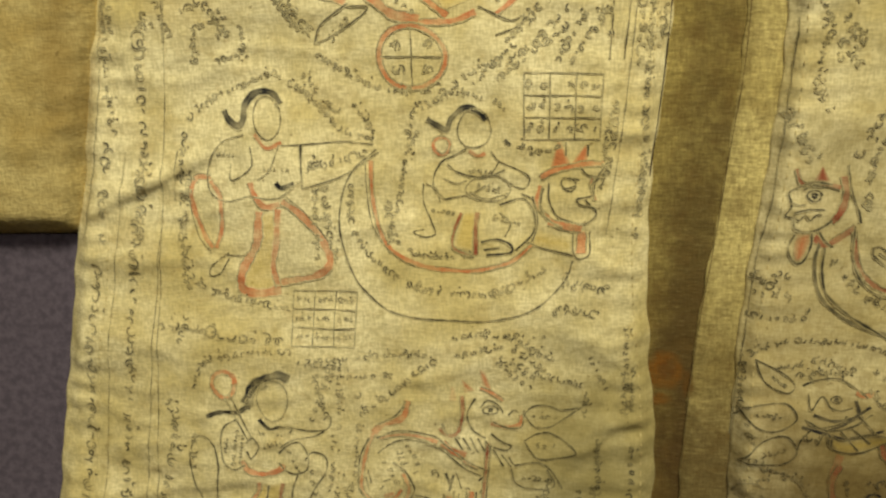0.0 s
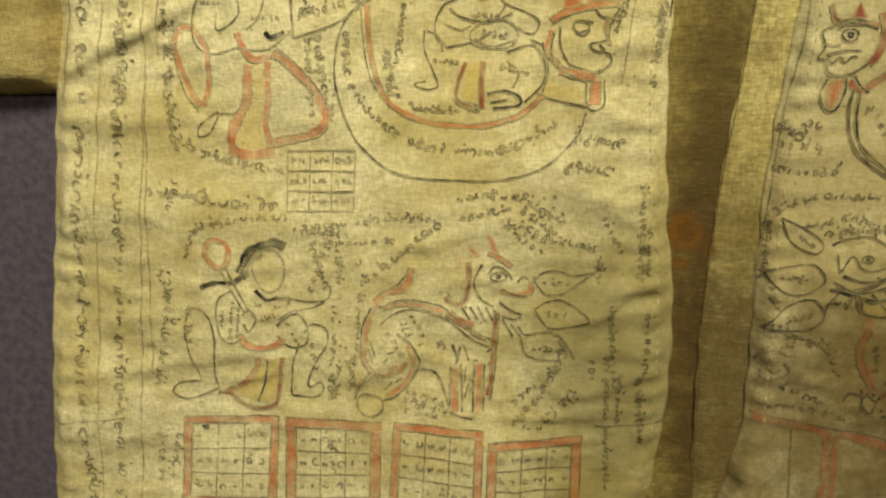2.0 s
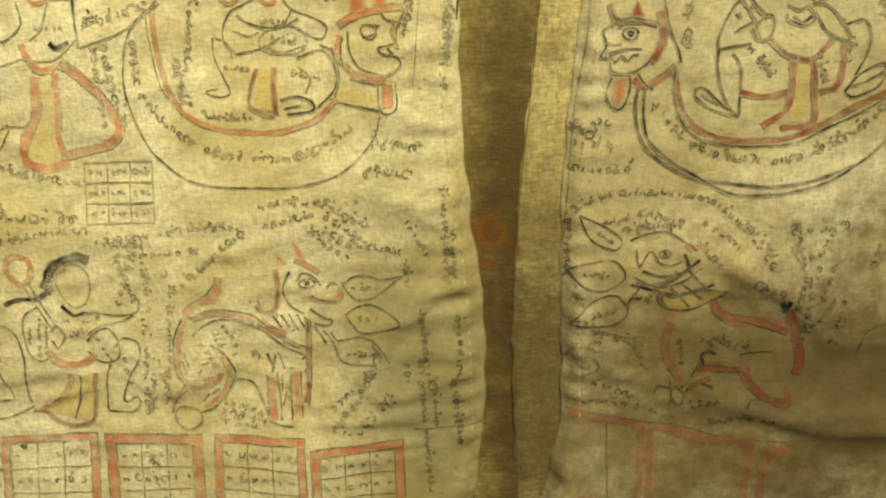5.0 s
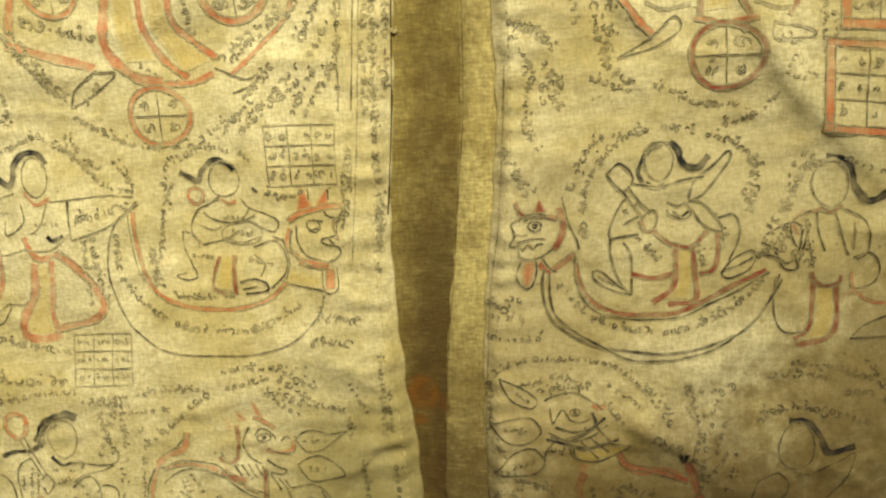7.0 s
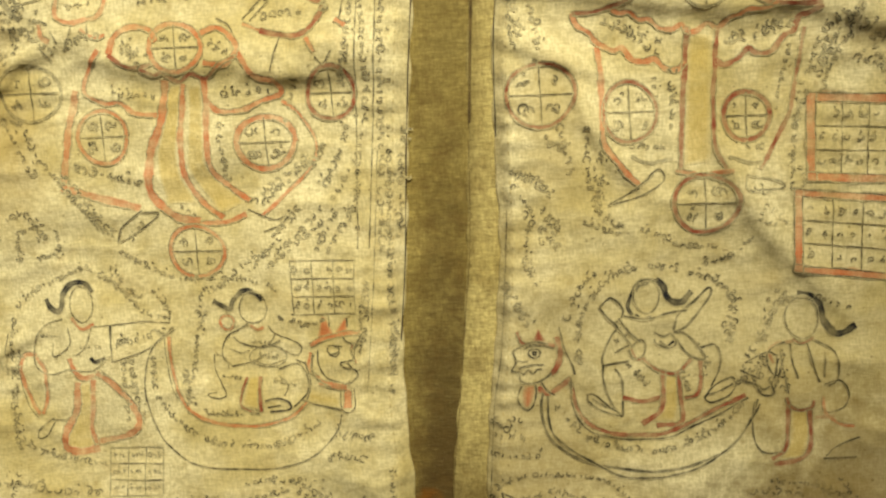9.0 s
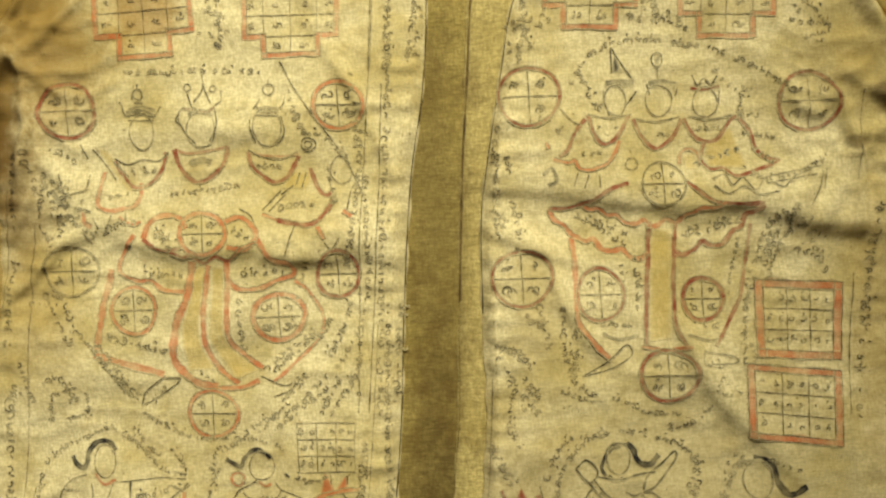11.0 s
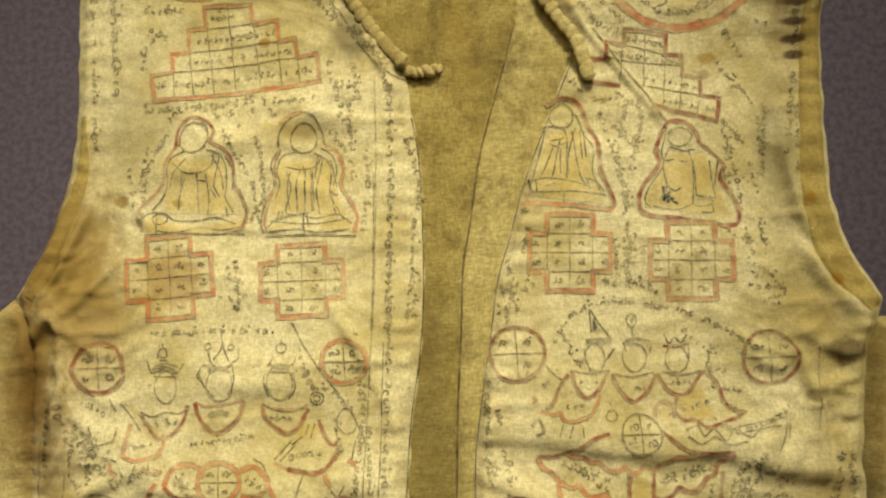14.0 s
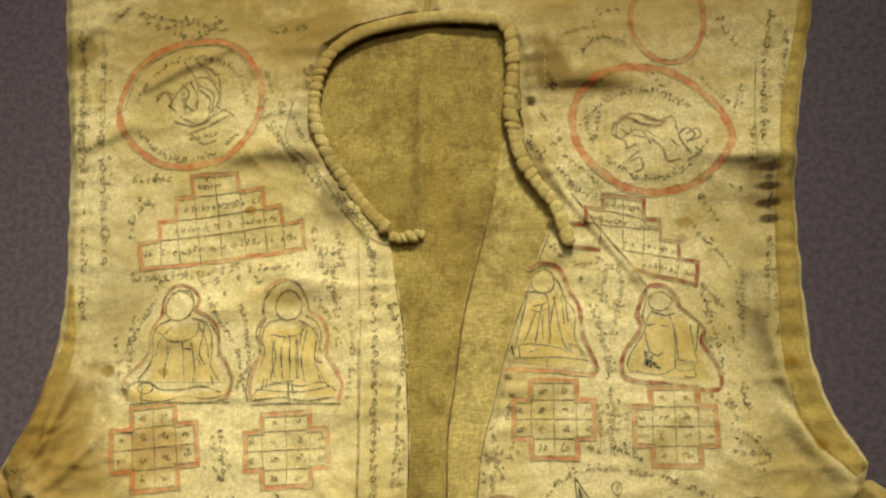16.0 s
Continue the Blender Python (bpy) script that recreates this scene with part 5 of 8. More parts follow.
d.line(BLACK, 0.63, (-155, 232, -131, 231, -100, 229))
d.fill(YELLOW, (-142, 273, -143, 257, -143, 243), (-108, 270, -107, 254, -104, 240))
d.fill(YELLOW, (-155, 241, -130, 236, -99, 237), (-155, 232, -130, 230, -99, 231))
d.line(BLACK, .6, (-133, 264, -136, 244))
d.line(BLACK, .6, (-116, 273, -112, 263, -111, 254))
d.line(BLACK, .6, (-109, 272, -105, 263, -106, 254))
d.line(BLACK, .6, (-111, 251, -106, 241))
d.line(BLACK, .6, (-102, 254, -98, 241))
d.line(BLACK, .6, (-148, 241, -148, 232))
d.line(BLACK, .6, (-130, 272, -137, 265, -140, 257))
d.done()
d = Drawing("seated_drawing", *on(-80))
d.fill(YELLOW, (-77, 267, -79, 253, -78, 239), (-52, 265, -52, 251, -53, 237))
d.fill(YELLOW, (-88, 231, -82, 235, -71, 236), (-87, 229, -77, 230, -69, 230))
d.fill(YELLOW, (-60, 235, -49, 236, -42, 231), (-59, 228, -51, 228, -43, 227))
d.line(BLACK, 1.06, (-80, 275, -79, 283, -74, 289, -67, 293, -60, 290, -56, 282, -55, 275))
d.line(RED, 1.85, (-79, 288, -73, 292, -66, 293))
d.line(MAROON, 1.41, (-79, 274, -82, 266, -82, 257))
d.line(BLACK, 0.90, (-80, 274, -84, 266, -83, 255, -88, 246, -91, 236, -90, 229))
d.line(RED, 1.41, (-83, 253, -87, 244, -89, 236, -88, 229))
d.line(RED, 1.76, (-55, 274, -49, 271, -45, 261, -47, 252, -42, 243, -39, 234, -41, 226))
d.line(BLACK, 0.53, (-57, 273, -51, 269, -49, 260, -51, 252))
d.oval(BLACK, -66, 279, 7.1, 8.0, 0.53)
d.line(BLACK, 0.53, (-70, 272, -78, 270, -81, 262, -80, 255, -83, 246))
d.line(BLACK, 0.63, (-61, 271, -54, 266, -52, 258, -53, 249, -51, 242))
d.line(BLACK, 0.53, (-57, 269, -60, 264, -68, 262, -77, 264))
d.line(BLACK, 0.63, (-62, 262, -63, 251))
d.line(BLACK, 0.63, (-59, 269, -61, 257))
d.line(BLACK, 0.70, (-69, 262, -71, 252, -71, 239))
d.line(BLACK, 0.70, (-66, 261, -67, 239))
d.line(BLACK, 0.54, (-63, 262, -63, 239))
d.line(BLACK, 0.54, (-74, 261, -76, 251, -75, 240))
d.line(RED, 1.27, (-53, 248, -50, 247))
d.line(BLACK, 0.53, (-88, 231, -82, 236, -71, 237, -60, 235, -49, 236, -42, 231))
d.line(BLACK, 0.54, (-87, 229, -73, 230, -59, 227, -43, 228))
d.line(BLACK, 0.70, (-81, 240, -82, 235))
d.line(BLACK, 0.70, (-79, 240, -80, 235))
d.line(BLACK, 0.70, (-68, 237, -68, 229))
d.line(BLACK, 0.63, (-66, 237, -65, 230))
d.line(BLACK, 0.70, (-51, 240, -50, 236))
d.line(BLACK, 0.70, (-89, 227, -64, 226, -40, 224))
d.fill(YELLOW, (-82, 268, -84, 253, -87, 237), (-52, 267, -49, 250, -44, 234))
d.line(BLACK, .6, (-76, 261, -74, 252, -77, 239, -65, 238))
d.line(BLACK, .6, (-67, 264, -66, 257))
d.line(BLACK, .6, (-62, 260, -62, 239))
d.line(BLACK, .6, (-56, 268, -60, 251, -59, 237))
d.line(BLACK, .6, (-52, 266, -49, 251))
d.line(BLACK, .6, (-50, 241, -46, 233))
d.line(BLACK, .6, (-86, 235, -65, 232, -47, 233))
d.line(BLACK, .6, (-83, 259, -81, 252))
d.line(BLACK, .6, (-68, 238, -67, 227))
d.line(MAROON, 1.3, (-53, 249, -49, 246))
d.done()
d = Drawing("seated_drawing", *on(65))
d.fill(YELLOW, (66, 273, 58, 254, 53, 240), (82, 274, 86, 252, 93, 234))
d.line(MAROON, 2.18, (65, 289, 74, 292, 83, 287, 87, 275, 91, 265, 91, 251, 94, 243, 97, 233, 96, 230))
d.line(RED, 2.18, (48, 236, 73, 233, 96, 229))
d.line(BLACK, 0.54, (67, 286, 75, 288, 81, 281, 84, 271, 88, 263, 87, 249, 92, 239))
d.oval(BLACK, 73, 282, 6.1, 7.0, 0.56)
d.line(BLACK, 0.54, (64, 275, 59, 259, 54, 245))
d.line(BLACK, 0.70, (71, 268, 67, 253, 65, 247))
d.line(BLACK, 0.54, (78, 273, 79, 258, 81, 246, 85, 243))
d.line(BLACK, 0.68, (63, 277, 73, 275, 74, 270, 66, 268))
d.line(BLACK, 0.56, (82, 273, 82, 257))
d.line(BLACK, 0.54, (75, 270, 73, 247))
d.line(BLACK, 0.54, (51, 246, 63, 248, 77, 245, 85, 242))
d.line(BLACK, 0.56, (54, 241, 76, 240, 93, 237))
d.line(HAIR, 0.82, (53, 248, 54, 242))
d.line(HAIR, 0.86, (57, 248, 57, 241))
d.line(BLACK, 0.68, (83, 247, 85, 241))
d.line(BLACK, 0.54, (71, 239, 71, 235))
d.fill(YELLOW, (65, 272, 59, 255, 52, 239), (85, 271, 87, 254, 93, 232))
d.line(BLACK, .6, (65, 267, 69, 265, 76, 267))
d.line(BLACK, .6, (67, 264, 63, 255, 59, 248))
d.line(BLACK, .6, (80, 275, 75, 260, 74, 250))
d.line(BLACK, .6, (71, 263, 70, 250))
d.line(BLACK, .6, (84, 273, 84, 258))
d.line(BLACK, .6, (56, 247, 61, 244, 67, 245))
d.line(BLACK, .6, (81, 247, 87, 245, 90, 240))
d.done()
d = Drawing("seated_drawing", *on(125))
d.fill(YELLOW, (127, 259, 126, 243, 115, 229), (146, 257, 151, 241, 156, 221))
d.line(MAROON, 2.30, (125, 269, 129, 274, 137, 274, 142, 268, 144, 262))
d.line(MAROON, 2.30, (125, 269, 121, 260, 122, 252, 113, 241, 110, 233, 113, 226, 136, 221, 157, 217, 161, 223, 158, 234, 153, 243, 156, 249))
d.line(MAROON, 1.40, (144, 262, 151, 255, 156, 249))
d.line(BLACK, 0.56, (127, 268, 124, 259, 124, 251, 116, 240, 113, 233, 116, 229))
d.oval(GREY, 134, 266, 6.1, 5.1, 0.56)
d.line(BLACK, 0.68, (128, 260, 124, 251, 125, 240, 121, 233))
d.line(BLACK, 0.57, (138, 259, 140, 248, 140, 234))
d.line(BLACK, 0.54, (148, 252, 149, 239, 150, 232))
d.line(BLACK, 0.56, (140, 234, 150, 232))
d.line(BLACK, 0.49, (117, 230, 129, 227, 138, 230))
d.line(HAIR, 1.68, (123, 240, 123, 232))
d.line(BLACK, 0.72, (128, 261, 136, 258, 141, 259))
d.oval(GREY, 143, 230, 5.1, 2.0, 0.56)
d.line(HAIR, 0.82, (127, 232, 130, 230))
d.line(BLACK, 0.56, (155, 248, 156, 241))
d.fill(YELLOW, (122, 259, 118, 243, 110, 230), (147, 256, 149, 241, 156, 223))
d.line(BLACK, .7, (124, 248, 125, 241, 129, 237, 133, 239))
d.line(BLACK, .7, (133, 253, 137, 252))
d.line(BLACK, .7, (140, 252, 138, 230))
d.line(BLACK, .7, (153, 254, 150, 238))
d.line(BLACK, .7, (147, 234, 148, 225, 142, 225))
d.line(BLACK, .7, (122, 261, 125, 254, 130, 254))
d.line(HAIR, 1.8, (123, 235, 128, 232))
d.line(HAIR, 1.8, (126, 237, 125, 231))
d.done()
# stepped squares and great rings near the neck
d = Drawing("stepped_square", *on(-103))
d.line(RED, 2.10, (-147, 305, -149, 320, -137, 321, -138, 332, -128, 332, -128, 345, -118, 345, -119, 357, -93, 357, -92, 346, -79, 347, -78, 335, -69, 336, -68, 325, -57, 326, -56, 310, -147, 305), smooth=False)
d.line(BLACK, 0.39, (-137, 321, -68, 325))
d.line(BLACK, 0.39, (-127, 332, -78, 335))
d.line(BLACK, 0.39, (-118, 345, -92, 346))
d.line(BLACK, 0.45, (-128, 332, -126, 307))
d.line(BLACK, 0.39, (-118, 345, -115, 307))
d.line(BLACK, 0.47, (-106, 357, -103, 308))
d.line(BLACK, 0.39, (-92, 346, -89, 308))
d.line(BLACK, 0.39, (-79, 335, -77, 309))
d.line(BLACK, 0.39, (-68, 325, -67, 310))
d.line(BLACK, 0.39, (-137, 321, -136, 306))
d.bars((-145, 313, -61, 317), 3.2)
d.bars((-132, 326, -71, 329), 3.2)
d.bars((-123, 338, -81, 340), 3.1)
d.bars((-115, 351, -96, 351), 3.2)
d.done()
d = Drawing("stepped_square", *on(133))
d.line(MAROON, 2.16, (110, 327, 132, 323, 131, 312, 139, 311, 139, 300, 148, 298, 147, 288, 157, 286, 154, 273, 122, 284), smooth=False)
d.line(MAROON, 2.16, (110, 327, 109, 319, 100, 321, 99, 312, 91, 312, 90, 300, 105, 297), smooth=False)
d.line(BLACK, 0.39, (99, 312, 139, 305))
d.line(BLACK, 0.39, (109, 319, 131, 312))
d.line(BLACK, 0.47, (121, 325, 118, 296))
d.line(BLACK, 0.39, (109, 319, 105, 297))
d.line(BLACK, 0.39, (131, 312, 127, 283))
d.line(BLACK, 0.40, (139, 300, 135, 279))
d.line(BLACK, 0.39, (117, 296, 147, 288))
d.line(BLACK, 0.40, (147, 288, 144, 276))
d.bars((112, 322, 129, 318), 3.2)
d.bars((102, 315, 137, 307), 2.7)
d.bars((120, 299, 144, 293), 2.7)
d.bars((128, 286, 153, 279), 2.7)
d.done()
d = Drawing("great_ring", *on(-119), "faded orange ring round a worn drawing")
d.line(RED, 3.66, (-161, 400, -156, 417, -143, 432, -122, 439, -102, 438, -87, 429, -79, 413, -78, 399, -84, 382, -96, 368, -116, 363, -136, 366, -151, 377, -159, 390, -161, 400))
d.line(GREY, 0.45, (-158, 399, -153, 415, -141, 429, -121, 436, -102, 435, -89, 427, -82, 413))
d.bars((-149, 409, -132, 425, -109, 428, -92, 418, -86, 400), 3.6)
d.bars((-149, 385, -132, 370, -109, 368, -93, 380), 3.7)
d.line(GREY, 0.90, (-132, 400, -122, 413, -109, 416, -102, 401, -112, 388, -126, 393))
d.line(MAROON, 1.40, (-139, 406, -133, 409, -130, 404))
d.line(GREY, 1.05, (-115, 413, -106, 405, -109, 390))
d.line(GREY, 0.75, (-122, 382, -109, 386, -96, 392))
d.line(GREY, 0.88, (-115, 427, -104, 412))
d.line(BLACK, .65, (-125, 414, -120, 408, -122, 401, -117, 396))
d.line(BLACK, .65, (-119, 414, -115, 405, -116, 397))
d.line(BLACK, .65, (-129, 391, -117, 387, -106, 392, -98, 397))
d.line(BLACK, .65, (-103, 419, -102, 405, -104, 398, -97, 394, -94, 391))
d.line(BLACK, .65, (-132, 401, -127, 396))
d.line(BLACK, .65, (-114, 409, -108, 403, -109, 396))
d.line(GREY, .9, (-122, 426, -115, 413, -117, 399, -125, 393))
d.line(GREY, .9, (-115, 427, -107, 415, -103, 404, -107, 394))
d.line(GREY, .9, (-119, 382, -112, 376, -104, 377))
d.line(MAROON, 1.5, (-112, 424, -107, 421, -104, 417))
d.line(MAROON, 1.5, (-139, 404, -134, 409, -129, 407))
d.bars((-122, 379, -104, 381), 3)
d.bars((-124, 410, -122, 396), 2.6)
d.done()
d = Drawing("great_ring", *on(140), "bold orange ring round a worn drawing")
d.line(RED, 4.20, (98, 376, 105, 389, 122, 399, 141, 399, 159, 393, 175, 377, 183, 360, 180, 346, 164, 331, 142, 326, 121, 331, 104, 347, 98, 363, 98, 376))
d.bars((108, 359, 106, 372, 123, 384, 146, 385, 163, 374), 3.2)
d.bars((116, 345, 134, 334, 156, 338, 170, 353), 3.2)
d.line(GREY, 1.09, (123, 371, 132, 373, 144, 367, 153, 368, 155, 354, 160, 345))
d.line(GREY, 1.05, (122, 369, 122, 359, 134, 363, 139, 353))
d.line(GREY, 0.90, (124, 344, 132, 350))
d.line(GREY, 0.90, (158, 357, 165, 360, 166, 355, 159, 352))
d.line(MAROON, 1.20, (124, 372, 135, 372, 144, 367))
d.line(MAROON, 1.4, (123, 368, 128, 371, 136, 366, 145, 364, 149, 368))
d.line(GREY, 1.2, (121, 369, 119, 362, 125, 357, 126, 352, 131, 354))
d.line(GREY, 1.2, (130, 360, 139, 356, 145, 350, 147, 343, 154, 343))
d.line(GREY, 1.2, (158, 342, 164, 345, 162, 349))
d.line(GREY, 1.2, (126, 344, 132, 346, 133, 340, 128, 338))
d.line(HAIR, 1.0, (154, 357, 160, 361, 163, 356, 158, 352))
d.line(BLACK, .6, (123, 365, 128, 361, 130, 365))
d.line(BLACK, .6, (137, 363, 142, 357))
d.line(BLACK, .6, (150, 355, 154, 350))
d.bars((113, 375, 110, 362), 2.6)
d.bars((148, 382, 157, 376), 2.6)
d.bars((110, 352, 116, 346), 2.6)
d.done()
ring(157, 426, 21.1, 24.2, 2.6, RED, None)
# boat and shapes on the other panel
d = Drawing("boat_drawing", *on(71), weight=1.2)
d.line(BLACK, 1.2, (30, -54, 29, -61, 31, -73, 37, -80, 48, -87, 64, -90, 80, -91, 95, -88, 109, -81, 117, -69, 119, -61))
d.line(BLACK, .75, (32, -56, 32, -66, 35, -75, 46, -84, 62, -93, 75, -94, 89, -92, 102, -86, 113, -76, 121, -62))
d.line(MAROON, 1.9, (42, -50, 44, -61, 50, -70, 60, -74, 71, -75, 82, -74, 93, -69, 104, -63, 115, -58))
d.line(BLACK, .6, (42, -48, 43, -63, 49, -72, 60, -76, 72, -77, 83, -76, 94, -71, 106, -65, 116, -59))
d.line(BLACK, .65, (33, -33, 27, -32, 21, -34, 18, -36, 19, -40, 17, -44, 20, -45, 21, -49, 26, -50, 30, -49, 34, -46))
d.line(BLACK, .5, (20, -44, 22, -46, 24, -44, 26, -46, 28, -44, 30, -44))
d.line(BLACK, .5, (20, -43, 25, -42, 31, -42))
d.line(BLACK, .5, (23, -35, 26, -33, 30, -34))
d.line(BLACK, .5, (18, -39, 21, -40, 24, -40))
d.oval(BLACK, 27, -37, 2.6, 1.9, .6)
d.oval(HAIR, 27, -37, .7, .7, .7)
d.line(MAROON, 1.6, (20, -27, 22, -32, 26, -33, 31, -33, 36, -34))
d.fill(MAROON, (26, -32, 29, -26), (33, -33, 29, -26))
d.fill(MAROON, (20, -31, 20, -27), (23, -32, 21, -27))
d.line(MAROON, 2.6, (37, -30, 38, -36, 37, -42, 34, -47))
d.line(BLACK, .6, (38, -26, 40, -36, 43, -43, 44, -47))
d.line(MAROON, 2.2, (42, -48, 38, -52, 32, -55, 28, -52))
d.fill(RED, (22, -51, 21, -57, 22, -61), (27, -51, 26, -56, 24, -61))
d.line(BLACK, .6, (21, -51, 19, -57, 22, -62, 25, -61, 27, -55, 27, -50))
d.line(BLACK, .6, (29, -49, 32, -54, 35, -56))
d.bars((36, -62, 44, -72, 55, -78, 69, -81, 80, -82, 93, -78, 104, -71, 113, -63), 3.2)
d.done()
d = Drawing("figure_drawing", *on(69), weight=1.25)
d.line(HAIR, 2.6, (79, -7, 82, -10, 83, -14, 86, -17, 90, -17, 92, -15, 94, -13))
d.line(HAIR, 1.5, (69, -22, 67, -18, 69, -12, 72, -8, 76, -7, 80, -8))
d.oval(GREY, 75, -14, 5.6, 7.2, .5)
d.line(GREY, 2.2, (70, -11, 72, -9, 76, -8))
d.line(HAIR, 1.3, (70, -22, 73, -24, 77, -23))
d.line(BLACK, .7, (65, -22, 74, -24, 83, -22, 92, -21))
d.line(BLACK, .7, (55, -18, 60, -14, 65, -20, 61, -25, 55, -18))
d.line(BLACK, .7, (61, -25, 66, -32, 69, -36))
d.line(BLACK, .7, (63, -23, 68, -30, 72, -34))
d.line(BLACK, .6, (68, -36, 72, -33, 74, -35, 73, -40, 69, -41, 67, -37))
d.line(MAROON, 1.4, (68, -37, 70, -41, 73, -41))
d.line(BLACK, .75, (64, -27, 60, -30, 56, -39, 56, -43, 60, -43, 67, -42))
d.line(BLACK, .75, (56, -43, 56, -50, 58, -58, 63, -66, 64, -62, 64, -53, 63, -48, 61, -45))
d.line(BLACK, .5, (61, -38, 65, -36, 68, -35))
d.line(BLACK, .5, (49, -56, 52, -56, 58, -62, 63, -65))
d.line(BLACK, .5, (49, -59, 54, -63, 62, -66))
d.line(BLACK, .5, (49, -56, 49, -59))
d.line(BLACK, .5, (51, -58, 57, -62))
d.line(MAROON, 1.7, (73, -41, 76, -44, 80, -47, 86, -48, 91, -44, 93, -42))
d.fill(YELLOW, (82, -47, 81, -63, 76, -69), (87, -48, 87, -59, 86, -69))
d.line(MAROON, 2.1, (81, -47, 81, -58, 79, -65, 72, -70))
d.line(MAROON, 1.9, (87, -47, 88, -56, 89, -66, 87, -70, 78, -71))
d.line(MAROON, 1.8, (64, -58, 72, -60, 80, -58))
d.line(MAROON, 1.8, (90, -59, 95, -57, 97, -50, 97, -43))
d.line(BLACK, .8, (86, -30, 91, -31, 97, -38, 99, -42, 96, -42, 91, -39, 87, -33))
d.line(BLACK, .8, (86, -29, 88, -23, 95, -17, 101, -12, 102, -14, 99, -19, 92, -27, 87, -30))
d.line(BLACK, .6, (78, -30, 82, -32, 85, -31, 87, -35, 84, -37, 79, -35, 78, -33))
d.line(BLACK, .6, (97, -37, 103, -36, 105, -41, 104, -48, 101, -54))
d.line(BLACK, .6, (98, -59, 102, -54, 109, -50, 111, -53, 108, -58, 101, -61, 98, -59))
d.line(BLACK, .6, (100, -57, 104, -56, 110, -53))
d.line(HAIR, 1.0, (80, -34, 83, -36, 86, -34))
d.bars((67, -44, 71, -49, 74, -52), 2.4)
d.bars((89, -47, 92, -55), 2.6)
d.bars((62, -33, 66, -30), 2.2)
d.bars((100, -41, 98, -48), 1.8)
d.bars((95, -34, 97, -37), 1.6)
d.done()
d = Drawing("figure_drawing", *on(138), weight=1.2)
d.line(HAIR, 3.0, (137, -16, 142, -17, 146, -21, 148, -28, 152, -33, 156, -33, 161, -30))
d.oval(GREY, 139, -26, 6.6, 9.2, .55)
d.line(MAROON, 1.2, (135, -35, 139, -37, 144, -35))
d.line(FADED, 1.3, (135, -36, 128, -37, 125, -40, 127, -45))
d.line(BLACK, .6, (132, -36, 127, -38, 124, -42, 126, -49, 131, -51))
d.line(BLACK, .6, (144, -36, 150, -39, 153, -43, 154, -53, 150, -56))
d.line(BLACK, .6, (134, -37, 135, -45, 137, -52))
d.line(BLACK, .6, (141, -37, 143, -45, 146, -54))
d.line(GREY, .6, (130, -39, 131, -49, 133, -58))
d.line(GREY, .6, (148, -41, 148, -52))
d.line(MAROON, 1.5, (132, -60, 134, -64, 138, -66, 143, -65, 144, -62))
d.fill(YELLOW, (134, -65, 134, -77, 130, -87), (142, -66, 143, -77, 139, -88))
d.line(MAROON, 1.8, (133, -63, 133, -72, 132, -82, 126, -87))
d.line(MAROON, 2.1, (142, -66, 143, -75, 142, -84, 138, -88, 127, -89))
d.line(RED, 1.3, (148, -61, 149, -68, 155, -73, 161, -74))
d.line(FADED, 1.4, (145, -70, 153, -70))
d.line(BLACK, .5, (148, -55, 155, -54, 159, -60, 157, -66, 150, -68))
d.line(BLACK, .5, (149, -87, 153, -83, 163, -79))
d.line(BLACK, .5, (148, -88, 162, -88))
d.line(BLACK, .5, (120, -60, 118, -69, 119, -79, 123, -84, 131, -84))
d.line(BLACK, .75, (111, -51, 118, -53, 123, -56, 127, -51, 129, -43))
d.line(BLACK, .75, (118, -51, 122, -58, 127, -58, 125, -52))
d.line(BLACK, .75, (131, -43, 127, -56))
d.line(BLACK, .5, (115, -44, 124, -40, 129, -42))
d.line(BLACK, .5, (113, -47, 121, -51))
d.line(HAIR, 1.2, (118, -52, 122, -56, 126, -54))
d.bars((116, -41, 121, -49), 2.6)
d.bars((130, -47, 134, -56), 2.2)
d.bars((118, -37, 123, -44), 2.0)
d.done()
# leaves before it
d = Drawing("leaf_drawing", *on(12))
d.line(BLACK, .5, (10, -99, 14, -108, 22, -112, 25, -109, 20, -104, 10, -99))
d.bars((17, -106, 21, -109), 1.6)
d.done()
d = Drawing("leaf_drawing", *on(2))
d.line(BLACK, .55, (5, -119, 12, -117, 22, -116, 26, -122, 19, -127, 11, -125, 5, -119))
d.bars((12, -121, 20, -121), 1.8)
d.done()
d = Drawing("leaf_drawing", *on(4))
d.line(BLACK, .55, (6, -140, 15, -131, 23, -129, 27, -135, 23, -140, 15, -141, 6, -140))
d.bars((15, -137, 22, -135), 1.8)
d.done()
tagged(Drawing("writing_line", *on(26)).bars((7, -148, 26, -147), 2.0).done(), kind="stuff")
d = Drawing("figure_drawing", *on(133))
d.line(HAIR, 2.50, (125, -121, 132, -122, 137, -128, 141, -135, 151, -133))
d.oval(GREY, 128, -132, 7.0, 10.0, 0.50)
d.line(BLACK, 0.50, (121, -143, 113, -147, 110, -155))
d.line(BLACK, 0.50, (136, -143, 145, -139, 151, -136, 147, -149, 141, -156))
d.line(BLACK, 0.50, (121, -143, 125, -148, 122, -156))
d.line(GREY, 0.40, (127, -143, 134, -145))
d.done()
d = Drawing("beast_drawing", *on(43))
d.line(FADED, 2.73, (43, -136, 41, -142, 41, -149, 42, -154, 45, -157, 46, -161, 45, -167))
d.line(FADED, 3.15, (58, -133, 60, -137, 66, -140, 74, -140, 82, -143))
